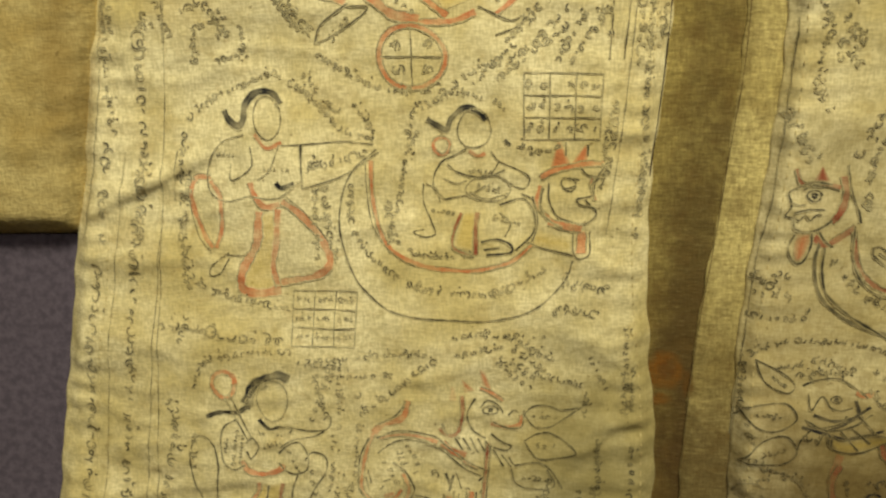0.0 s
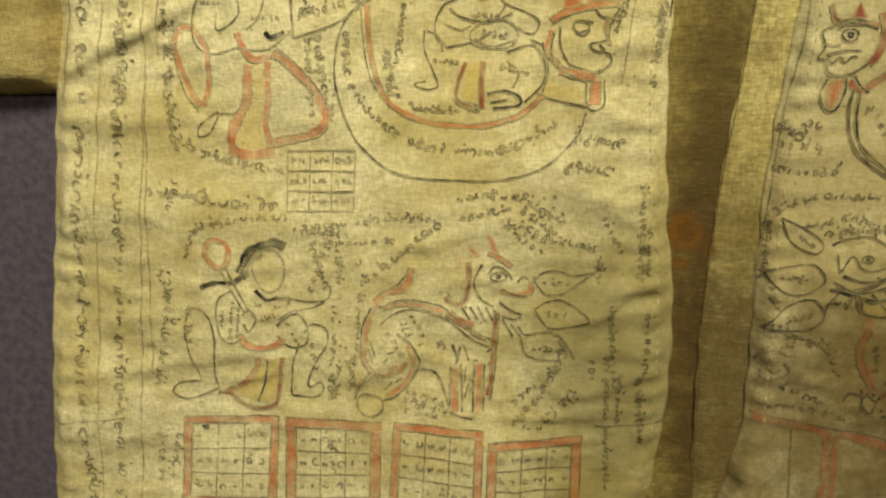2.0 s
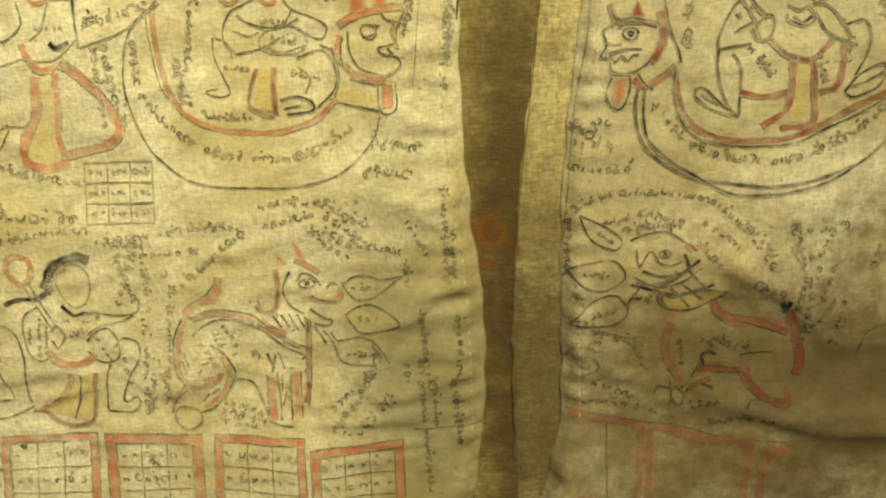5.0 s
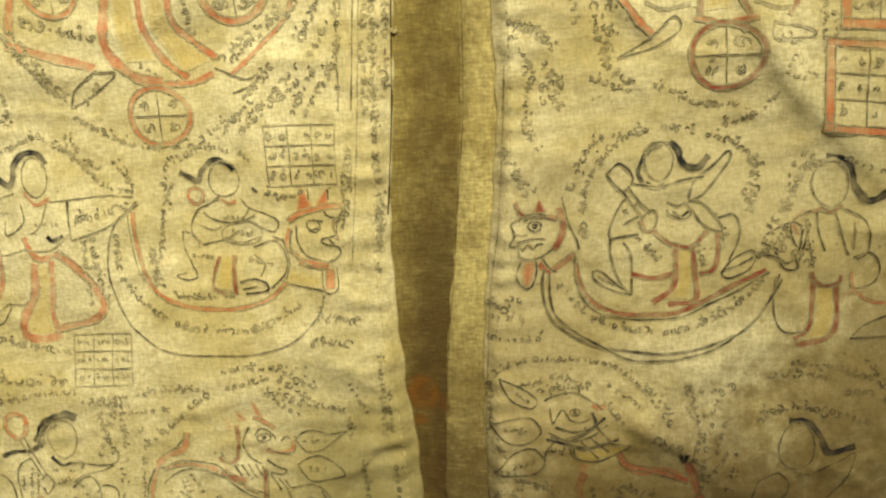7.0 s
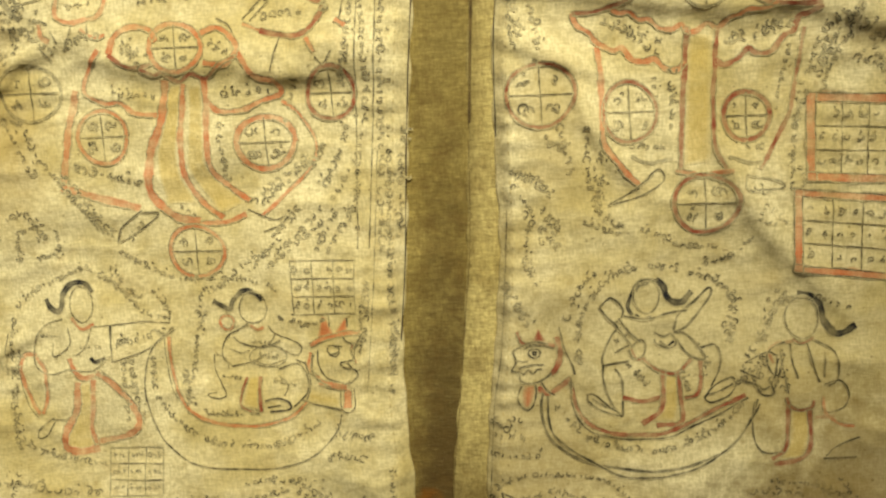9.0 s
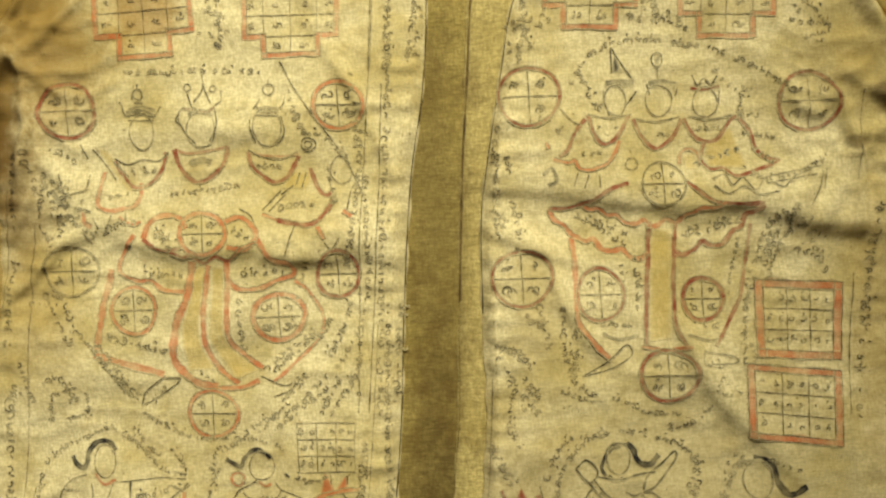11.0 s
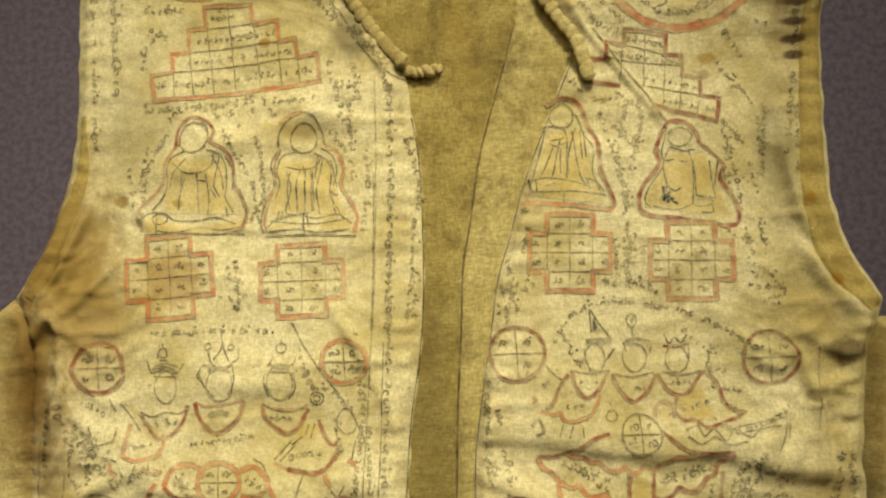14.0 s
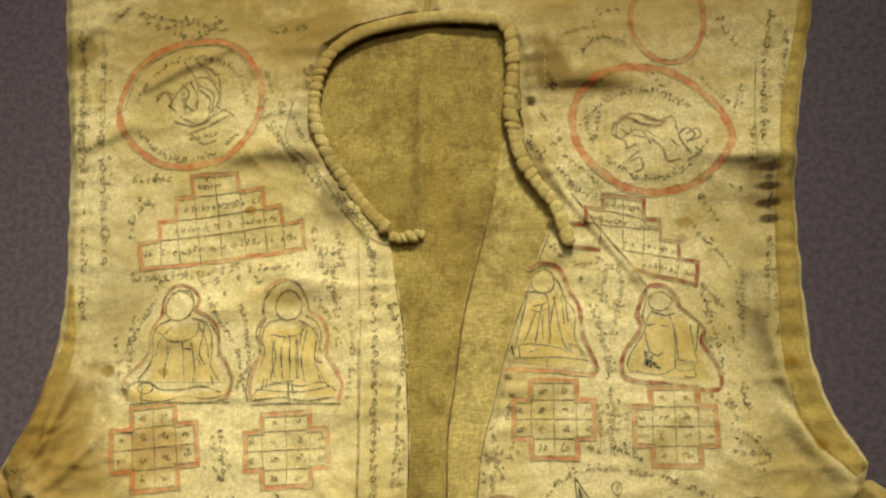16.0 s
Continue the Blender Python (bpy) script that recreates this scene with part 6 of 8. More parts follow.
d.fill(YELLOW, (38, -129, 45, -130, 55, -128, 61, -128), (41, -134, 46, -135, 53, -133, 59, -131))
d.line(BLACK, 0.52, (37, -127, 39, -133, 45, -135, 52, -134, 61, -129))
d.line(BLACK, 0.39, (38, -127, 43, -130, 52, -127, 62, -128))
d.line(HAIR, 1.26, (47, -114, 48, -119, 45, -122, 40, -125, 36, -126))
d.line(HAIR, 0.94, (48, -119, 51, -123, 54, -126))
d.line(BLACK, 0.63, (30, -124, 35, -125, 42, -123, 44, -120))
d.line(MAROON, 2.36, (53, -159, 59, -159, 69, -160))
d.line(HAIR, 0.84, (55, -158, 54, -153, 57, -152, 59, -153))
d.line(MAROON, 1.36, (50, -168, 53, -165, 58, -163))
d.line(FADED, 1.47, (69, -156, 69, -160, 70, -164, 73, -168))
d.line(BLACK, 0.33, (68, -154, 73, -153, 80, -153))
d.line(BLACK, 0.63, (43, -173, 44, -168, 46, -166))
d.line(BLACK, 0.66, (37, -169, 39, -166, 43, -167))
d.line(BLACK, 0.52, (46, -167, 48, -169, 50, -168))
d.line(HAIR, 1.05, (43, -167, 46, -166, 48, -167))
d.line(GREY, 0.44, (72, -176, 73, -173, 80, -172, 86, -173))
d.bars((54, -147, 62, -147), 2.1)
d.bars((46, -148, 47, -156), 1.9)
d.line(MAROON, 3.0, (84, -136, 88, -147, 90, -156, 89, -163))
d.line(MAROON, 2.4, (86, -168, 86, -175, 81, -173, 75, -169, 70, -159))
d.line(MAROON, 2.6, (57, -131, 60, -137, 71, -140, 85, -145))
d.line(MAROON, 2.4, (43, -140, 41, -146, 42, -155, 47, -164))
d.line(HAIR, 1.4, (81, -132, 83, -137))
d.line(HAIR, 1.4, (84, -132, 83, -137))
d.line(BLACK, .6, (43, -164, 44, -171, 47, -174, 49, -169))
d.line(BLACK, .6, (51, -162, 54, -155, 57, -151))
d.line(BLACK, .6, (54, -165, 59, -167))
d.done()
d = Drawing("beast_drawing", *on(29))
d.line(BLACK, .6, (28, -109, 33, -107, 40, -106, 46, -109, 51, -113))
d.line(BLACK, .6, (30, -112, 31, -118, 35, -113, 38, -117, 42, -118, 46, -117))
d.line(BLACK, .6, (29, -122, 37, -126, 46, -124, 53, -119))
d.oval(BLACK, 40, -114, 1.9, 1.3, .5)
d.oval(HAIR, 40, -114, .5, .5, .5)
d.line(HAIR, 1.1, (28, -125, 36, -127, 45, -129, 52, -127, 57, -125))
d.line(HAIR, 1.1, (32, -120, 39, -122, 46, -121, 52, -116))
d.line(BLACK, .6, (48, -120, 55, -127))
d.line(BLACK, .6, (45, -124, 53, -131))
d.line(BLACK, .6, (42, -126, 49, -134))
d.line(BLACK, .6, (36, -127, 34, -132))
d.line(BLACK, .6, (39, -128, 39, -133))
d.line(BLACK, .6, (31, -126, 28, -130, 27, -135))
d.line(BLACK, .6, (32, -108, 30, -105))
d.line(BLACK, .6, (37, -107, 36, -103))
d.line(BLACK, .6, (42, -107, 42, -103))
d.line(RED, 1.7, (47, -111, 50, -112, 53, -111))
d.bars((32, -104, 45, -104), 1.8)
d.done()
# dart seams and ruled margins
Drawing("ruled_line", *on(-76)).line(BLACK, 0.66, (-76, 180, -69, 166, -60, 152, -48, 134, -39, 115)).done()
Drawing("ruled_line", *on(93)).line(BLACK, 1.43, (93, 329, 106, 309, 117, 293, 128, 274)).done()
Drawing("ruled_line", *on(-35)).line(BLACK, 0.72, (-35, 331, -24, 317, -16, 311, -9, 309)).done()
Drawing("ruled_line", *on(-60)).line(GREY, 0.56, (-60, 397, -64, 374, -48, 356, -36, 335)).done()
Drawing("ruled_line", *on(-29)).line(BLACK, 0.45, (-29, 258, -34, 173, -41, 100, -46, 12)).done()
Drawing("ruled_line", *on(-28)).line(BLACK, 0.45, (-28, 167, -33, 100, -41, 12)).done()
Drawing("ruled_line", *on(-35)).line(GREY, 0.30, (-35, 53, -40, -2, -46, -51)).done()
Drawing("ruled_line", *on(18)).line(GREY, 0.39, (18, 25, 17, 8)).done()
Drawing("ruled_line", *on(17)).line(GREY, 0.3, (17, 8, 13, -36, 9, -59, 6, -92, 3, -131)).done()
Drawing("ruled_line", *on(-225)).line(GREY, 0.22, (-225, -19, -236, -79, -245, -137, -256, -220)).done()
Drawing("ruled_line", *on(-213)).line(GREY, 0.32, (-213, -42, -225, -123, -239, -219)).done()
Drawing("ruled_line", *on(-205)).line(GREY, 0.30, (-205, -19, -208, -38)).done()
Drawing("ruled_line", *on(-230)).line(GREY, 0.30, (-230, 36, -234, -4, -245, -52)).done()
Drawing("ruled_line", *on(-205)).line(GREY, 0.32, (-205, 36, -214, -52, -226, -162)).done()
Drawing("ruled_line", *on(-26)).line(GREY, 0.43, (-26, 311, -28, 258, -33, 175)).done()
Drawing("ruled_line", *on(-171)).line(GREY, 0.42, (-171, 450, -170, 400, -171, 333)).done()
Drawing("ruled_line", *on(203)).line(GREY, 0.43, (203, 397, 193, 335)).done()
Drawing("ruled_line", *on(186)).line(GREY, 0.42, (186, 68, 183, 35, 182, 3)).done()
Drawing("ruled_line", *on(-211)).line(GREY, 0.35, (-211, 125, -214, 86, -216, 69)).done()
Drawing("ruled_line", *on(-199)).line(GREY, 0.42, (-199, 108, -203, 68, -207, 21)).done()
Drawing("ruled_line", *on(194)).line(GREY, 0.35, (194, 152, 189, 111)).done()
Drawing("ruled_line", *on(-273)).line(GREY, 0.38, (-273, -184, -240, -181)).done()
Drawing("ruled_line", *on(-53)).line(GREY, 0.30, (-53, -183, -27, -182)).done()
Drawing("ruled_line", *on(-240)).line(GREY, 0.32, (-240, -228, -223, -227, -183, -225)).done()
# writing
tagged(Drawing("writing_line", *on(-254)).bars((-232, -18, -237, -48, -247, -101, -254, -147, -258, -187, -260, -219), 4.4).done(), kind="stuff")
tagged(Drawing("writing_line", *on(-238)).bars((-219, -23, -225, -58, -231, -105, -238, -147, -243, -187, -249, -220), 4.2).done(), kind="stuff")
tagged(Drawing("writing_line", *on(-205)).bars((-201, -27, -204, -42, -205, -58, -204, -71), 2.8).done(), kind="stuff")
tagged(Drawing("writing_line", *on(-217)).bars((-214, -119, -217, -137, -225, -166), 3.4).done(), kind="stuff")
tagged(Drawing("writing_line", *on(-230)).bars((-226, -189, -230, -210), 3.6).done(), kind="stuff")
tagged(Drawing("writing_line", *on(-224)).bars((-220, -189, -224, -208), 3.4).done(), kind="stuff")
tagged(Drawing("writing_line", *on(-230)).bars((-228, 36, -230, 12, -229, -11), 3.4).done(), kind="stuff")
tagged(Drawing("writing_line", *on(-218)).bars((-213, 34, -217, 12, -218, -17, -222, -52), 4.2).done(), kind="stuff")
tagged(Drawing("writing_line", *on(-206)).bars((-202, -13, -204, -26, -206, -48, -206, -68), 2.8).done(), kind="stuff")
tagged(Drawing("writing_line", *on(-28)).bars((-21, 249, -24, 184, -28, 133, -32, 78, -36, 12), 3.9).done(), kind="stuff")
tagged(Drawing("writing_line", *on(-15)).bars((-10, 214, -15, 177), 3.0).done(), kind="stuff")
tagged(Drawing("writing_line", *on(-28)).bars((-24, 61, -28, 17), 3.3).done(), kind="stuff")
tagged(Drawing("writing_line", *on(-20)).bars((-19, 304, -20, 257, -26, 175), 4.5).done(), kind="stuff")
tagged(Drawing("writing_line", *on(-10)).bars((-11, 275, -5, 250, -10, 220, -11, 180), 3.6).done(), kind="stuff")
tagged(Drawing("writing_line", *on(-33)).bars((-30, 52, -32, 19, -33, -18, -35, -52), 3.0).done(), kind="stuff")
tagged(Drawing("writing_line", *on(-48)).bars((-45, -6, -48, -33), 2.4).done(), kind="stuff")
tagged(Drawing("writing_line", *on(-34)).bars((-32, -24, -34, -44), 1.9).done(), kind="stuff")
tagged(Drawing("writing_line", *on(-37)).bars((-38, -87, -37, -122), 2.4).done(), kind="stuff")
tagged(Drawing("writing_line", *on(-36)).bars((-37, -162, -36, -190), 2.4).done(), kind="stuff")
tagged(Drawing("writing_line", *on(-49)).bars((-49, -153, -49, -185, -47, -231), 2.6).done(), kind="stuff")
tagged(Drawing("writing_line", *on(188)).bars((191, 62, 188, 30, 186, 3), 3.9).done(), kind="stuff")
tagged(Drawing("writing_line", *on(194)).bars((198, 100, 194, 73), 4.0).done(), kind="stuff")
tagged(Drawing("writing_line", *on(202)).bars((204, 99, 202, 51, 199, 3), 3.0).done(), kind="stuff")
tagged(Drawing("writing_line", *on(-209)).bars((-207, 145, -209, 108), 3.9).done(), kind="stuff")
tagged(Drawing("writing_line", *on(-216)).bars((-211, 91, -216, 52), 3.0).done(), kind="stuff")
tagged(Drawing("writing_line", *on(-226)).bars((-224, 61, -226, 22), 3.6).done(), kind="stuff")
tagged(Drawing("writing_line", *on(-183)).bars((-183, 451, -183, 367, -181, 282), 3.6).done(), kind="stuff")
tagged(Drawing("writing_line", *on(-171)).bars((-171, 436, -171, 359, -168, 313), 5.3).done(), kind="stuff")
tagged(Drawing("writing_line", *on(207)).bars((214, 424, 207, 393, 200, 347), 4.4).done(), kind="stuff")
tagged(Drawing("writing_line", *on(190)).bars((195, 357, 190, 335), 3.9).done(), kind="stuff")
tagged(Drawing("writing_line", *on(196)).bars((202, 337, 196, 296, 188, 254), 4.2).done(), kind="stuff")
tagged(Drawing("writing_line", *on(175)).bars((179, 279, 175, 243), 3.1).done(), kind="stuff")
tagged(Drawing("writing_line", *on(214)).bars((222, 412, 214, 372), 4.0).done(), kind="stuff")
tagged(Drawing("writing_line", *on(-61)).bars((-79, 399, -73, 381, -61, 367, -45, 349), 4.2).done(), kind="stuff")
tagged(Drawing("writing_line", *on(-68)).bars((-66, 401, -68, 374), 4.2).done(), kind="stuff")
tagged(Drawing("writing_line", *on(-24)).bars((-39, 338, -24, 324, -12, 313), 4.2).done(), kind="stuff")
tagged(Drawing("writing_line", *on(92)).bars((84, 405, 92, 387), 4.3).done(), kind="stuff")
tagged(Drawing("writing_line", *on(79)).bars((69, 365, 79, 354, 89, 360), 4.2).done(), kind="stuff")
tagged(Drawing("writing_line", *on(-167)).bars((-200, -7, -189, 1, -178, 5, -167, 9, -155, 1, -147, -6), 2.6).done(), kind="stuff")
tagged(Drawing("writing_line", *on(-143)).bars((-159, 5, -151, -2, -143, -11, -131, -15), 2.6).done(), kind="stuff")
tagged(Drawing("writing_line", *on(-126)).bars((-150, 15, -138, 8, -126, 3, -110, 2), 2.6).done(), kind="stuff")
tagged(Drawing("writing_line", *on(-77)).bars((-104, 2, -91, 10, -77, 15, -61, 29), 3.8).done(), kind="stuff")
tagged(Drawing("writing_line", *on(-59)).bars((-64, 13, -59, 21, -54, 28), 2.8).done(), kind="stuff")
tagged(Drawing("writing_line", *on(-44)).bars((-43, -3, -44, -15), 2.6).done(), kind="stuff")
tagged(Drawing("writing_line", *on(-178)).bars((-195, 14, -195, 24, -186, 29, -178, 27, -178, 17, -187, 14), 2.8).done(), kind="stuff")
tagged(Drawing("writing_line", *on(-186)).bars((-186, 23, -186, 31), 2.8).done(), kind="stuff")
tagged(Drawing("writing_line", *on(-115)).bars((-121, 34, -115, 30), 2.4).done(), kind="stuff")
tagged(Drawing("writing_line", *on(-153)).bars((-159, 27, -153, 23), 2.6).done(), kind="stuff")
tagged(Drawing("writing_line", *on(-149)).bars((-150, -33, -149, -48, -147, -59), 3.0).done(), kind="stuff")
tagged(Drawing("writing_line", *on(-182)).bars((-203, -68, -193, -74, -182, -77, -166, -80), 3.0).done(), kind="stuff")
tagged(Drawing("writing_line", *on(-192)).bars((-217, -87, -203, -88, -192, -91, -172, -93), 4.2).done(), kind="stuff")
tagged(Drawing("writing_line", *on(-210)).bars((-207, -84, -210, -93), 2.4).done(), kind="stuff")
tagged(Drawing("writing_line", *on(-116)).bars((-140, -33, -140, -46, -135, -57, -126, -65, -116, -71, -97, -74, -82, -72, -69, -65), 2.8).done(), kind="stuff")
tagged(Drawing("writing_line", *on(-122)).bars((-115, -13, -119, -22, -122, -37, -125, -48), 2.4).done(), kind="stuff")
tagged(Drawing("writing_line", *on(-113)).bars((-126, -52, -113, -59, -96, -59), 2.2).done(), kind="stuff")
tagged(Drawing("writing_line", *on(-89)).bars((-112, -4, -102, 1, -89, -1, -81, -6), 2.4).done(), kind="stuff")
tagged(Drawing("writing_line", *on(-46)).bars((-61, -71, -46, -71), 3.0).done(), kind="stuff")
tagged(Drawing("writing_line", *on(-50)).bars((-64, -81, -50, -81), 3.0).done(), kind="stuff")
tagged(Drawing("writing_line", *on(-64)).bars((-73, -21, -64, -19), 2.4).done(), kind="stuff")
tagged(Drawing("writing_line", *on(-185)).bars((-206, -112, -200, -101, -185, -98, -168, -97), 3.0).done(), kind="stuff")
tagged(Drawing("writing_line", *on(-130)).bars((-159, -101, -143, -100, -130, -98, -114, -98), 2.6).done(), kind="stuff")
tagged(Drawing("writing_line", *on(-137)).bars((-156, -107, -137, -107, -127, -106), 2.4).done(), kind="stuff")
tagged(Drawing("writing_line", *on(-157)).bars((-158, -103, -157, -112, -154, -123), 2.4).done(), kind="stuff")
tagged(Drawing("writing_line", *on(-149)).bars((-148, -110, -149, -128), 2.4).done(), kind="stuff")
tagged(Drawing("writing_line", *on(-155)).bars((-151, -132, -155, -170), 3.0).done(), kind="stuff")
tagged(Drawing("writing_line", *on(-143)).bars((-141, -128, -143, -146, -148, -168), 2.4).done(), kind="stuff")
tagged(Drawing("writing_line", *on(-118)).bars((-140, -123, -129, -115, -118, -106, -110, -101), 3.4).done(), kind="stuff")
tagged(Drawing("writing_line", *on(-77)).bars((-102, -91, -89, -89, -77, -93, -67, -99), 2.8).done(), kind="stuff")
tagged(Drawing("writing_line", *on(-73)).bars((-101, -98, -85, -95, -73, -101, -65, -108), 2.8).done(), kind="stuff")
tagged(Drawing("writing_line", *on(-73)).bars((-85, -101, -73, -107), 3.0).done(), kind="stuff")
tagged(Drawing("writing_line", *on(-53)).bars((-63, -108, -53, -112, -53, -123), 2.4).done(), kind="stuff")
tagged(Drawing("writing_line", *on(-127)).bars((-131, -144, -127, -152), 2.4).done(), kind="stuff")
tagged(Drawing("writing_line", *on(-112)).bars((-126, -173, -112, -174), 3.0).done(), kind="stuff")
tagged(Drawing("writing_line", *on(-115)).bars((-126, -177, -115, -179), 3.0).done(), kind="stuff")
tagged(Drawing("writing_line", *on(-84)).bars((-69, -160, -75, -172, -84, -182, -73, -184), 2.6).done(), kind="stuff")
tagged(Drawing("writing_line", *on(-73)).bars((-62, -167, -73, -179), 2.4).done(), kind="stuff")
tagged(Drawing("writing_line", *on(-164)).bars((-212, -233, -183, -230, -164, -228, -137, -231, -100, -230), 3.5).done(), kind="stuff")
tagged(Drawing("writing_line", *on(-55)).bars((-54, -155, -55, -164), 2.4).done(), kind="stuff")
tagged(Drawing("writing_line", *on(-180)).bars((-206, 69, -189, 73, -180, 56, -167, 39, -153, 25), 3.6).done(), kind="stuff")
tagged(Drawing("writing_line", *on(-190)).bars((-198, 32, -190, 34, -183, 23), 3.4).done(), kind="stuff")
tagged(Drawing("writing_line", *on(-76)).bars((-85, 34, -76, 41, -64, 50), 3.5).done(), kind="stuff")
tagged(Drawing("writing_line", *on(-52)).bars((-59, 40, -52, 51, -47, 64), 3.9).done(), kind="stuff")
tagged(Drawing("writing_line", *on(-38)).bars((-44, 45, -38, 78), 3.6).done(), kind="stuff")
tagged(Drawing("writing_line", *on(-42)).bars((-39, 145, -42, 117, -46, 92), 3.6).done(), kind="stuff")
tagged(Drawing("writing_line", *on(-110)).bars((-151, 179, -130, 178, -110, 178, -87, 176), 3.3).done(), kind="stuff")
tagged(Drawing("writing_line", *on(-196)).bars((-193, 133, -196, 108, -191, 99), 3.3).done(), kind="stuff")
tagged(Drawing("writing_line", *on(-181)).bars((-187, 130, -181, 124, -190, 113), 3.3).done(), kind="stuff")
tagged(Drawing("writing_line", *on(-55)).bars((-66, 146, -55, 143, -47, 134), 3.0).done(), kind="stuff")
tagged(Drawing("writing_line", *on(-70)).bars((-72, 166, -70, 152), 2.8).done(), kind="stuff")
tagged(Drawing("writing_line", *on(-159)).bars((-150, 107, -159, 106, -165, 103), 3.3).done(), kind="stuff")
tagged(Drawing("writing_line", *on(-101)).bars((-114, 196, -101, 195), 3.3).done(), kind="stuff")
tagged(Drawing("writing_line", *on(-42)).bars((-42, 173, -42, 172), 3.3).done(), kind="stuff")
tagged(Drawing("writing_line", *on(-152)).bars((-156, 240, -152, 267, -142, 285), 3.0).done(), kind="stuff")
tagged(Drawing("writing_line", *on(-104)).bars((-110, 286, -104, 273, -98, 263), 3.1).done(), kind="stuff")
tagged(Drawing("writing_line", *on(-89)).bars((-90, 269, -89, 250, -96, 238), 3.3).done(), kind="stuff")
tagged(Drawing("writing_line", *on(-42)).bars((-51, 281, -42, 268, -40, 253), 3.0).done(), kind="stuff")
tagged(Drawing("writing_line", *on(-36)).bars((-34, 246, -36, 228), 3.0).done(), kind="stuff")
tagged(Drawing("writing_line", *on(-110)).bars((-152, 300, -133, 300, -110, 302, -91, 306), 3.3).done(), kind="stuff")
tagged(Drawing("writing_line", *on(-60)).bars((-85, 300, -60, 301), 3.3).done(), kind="stuff")
tagged(Drawing("writing_line", *on(-94)).bars((-114, 296, -94, 297), 3.6).done(), kind="stuff")
tagged(Drawing("writing_line", *on(-46)).bars((-46, 316, -46, 297, -38, 299), 3.4).done(), kind="stuff")
tagged(Drawing("writing_line", *on(-36)).bars((-37, 315, -36, 299), 3.3).done(), kind="stuff")
tagged(Drawing("writing_line", *on(-132)).bars((-152, 358, -132, 357), 3.9).done(), kind="stuff")
tagged(Drawing("writing_line", *on(-145)).bars((-155, 333, -145, 344), 3.3).done(), kind="stuff")
tagged(Drawing("writing_line", *on(-102)).bars((-112, 207, -102, 203), 3.1).done(), kind="stuff")
tagged(Drawing("writing_line", *on(-104)).bars((-105, 215, -104, 194), 3.3).done(), kind="stuff")
tagged(Drawing("writing_line", *on(-115)).bars((-129, 446, -115, 441, -101, 451), 4.0).done(), kind="stuff")
tagged(Drawing("writing_line", *on(-156)).bars((-163, 457, -156, 463), 4.5).done(), kind="stuff")
tagged(Drawing("writing_line", *on(100)).bars((94, 279, 100, 254, 103, 236), 3.3).done(), kind="stuff")
tagged(Drawing("writing_line", *on(115)).bars((104, 293, 115, 281, 110, 260), 3.4).done(), kind="stuff")
tagged(Drawing("writing_line", *on(106)).bars((114, 272, 106, 248, 102, 227), 3.4).done(), kind="stuff")
tagged(Drawing("writing_line", *on(104)).bars((92, 289, 104, 291), 3.1).done(), kind="stuff")
tagged(Drawing("writing_line", *on(100)).bars((103, 212, 100, 189), 3.0).done(), kind="stuff")
tagged(Drawing("writing_line", *on(162)).bars((158, 259, 162, 244, 162, 226), 3.3).done(), kind="stuff")
tagged(Drawing("writing_line", *on(161)).bars((156, 268, 161, 256), 3.0).done(), kind="stuff")
tagged(Drawing("writing_line", *on(171)).bars((164, 191, 171, 184), 3.2).done(), kind="stuff")
tagged(Drawing("writing_line", *on(103)).bars((92, 350, 103, 339, 109, 332), 3.7).done(), kind="stuff")
tagged(Drawing("writing_line", *on(185)).bars((169, 393, 185, 375), 3.4).done(), kind="stuff")
tagged(Drawing("writing_line", *on(117)).bars((104, 410, 117, 419, 130, 416), 3.9).done(), kind="stuff")
tagged(Drawing("writing_line", *on(165)).bars((158, 306, 165, 292), 4.0).done(), kind="stuff")
tagged(Drawing("writing_line", *on(50)).bars((49, 232, 50, 232), 3.0).done(), kind="stuff")
tagged(Drawing("writing_line", *on(37)).bars((41, 193, 37, 176), 3.0).done(), kind="stuff")
tagged(Drawing("writing_line", *on(33)).bars((32, 191, 33, 179), 3.0).done(), kind="stuff")
tagged(Drawing("writing_line", *on(106)).bars((61, 162, 70, 175, 87, 181, 106, 179, 128, 174, 146, 165, 159, 156), 3.3).done(), kind="stuff")
tagged(Drawing("writing_line", *on(137)).bars((140, 155, 137, 144, 145, 143), 3.3).done(), kind="stuff")
tagged(Drawing("writing_line", *on(73)).bars((69, 156, 73, 150), 3.3).done(), kind="stuff")
tagged(Drawing("writing_line", *on(154)).bars((148, 69, 154, 85, 166, 94), 3.0).done(), kind="stuff")
tagged(Drawing("writing_line", *on(148)).bars((143, 80, 148, 92, 161, 99), 3.0).done(), kind="stuff")
tagged(Drawing("writing_line", *on(136)).bars((135, 29, 136, 48, 139, 64), 2.3).done(), kind="stuff")
tagged(Drawing("writing_line", *on(172)).bars((162, 80, 172, 76), 3.4).done(), kind="stuff")
tagged(Drawing("writing_line", *on(22)).bars((25, 130, 22, 103, 24, 92), 2.4).done(), kind="stuff")
tagged(Drawing("writing_line", *on(33)).bars((34, 102, 33, 86), 3.3).done(), kind="stuff")
tagged(Drawing("writing_line", *on(41)).bars((36, 55, 41, 50), 2.8).done(), kind="stuff")
tagged(Drawing("writing_line", *on(53)).bars((52, 57, 53, 36, 56, 22), 3.0).done(), kind="stuff")
tagged(Drawing("writing_line", *on(35)).bars((28, 39, 35, 34), 3.0).done(), kind="stuff")
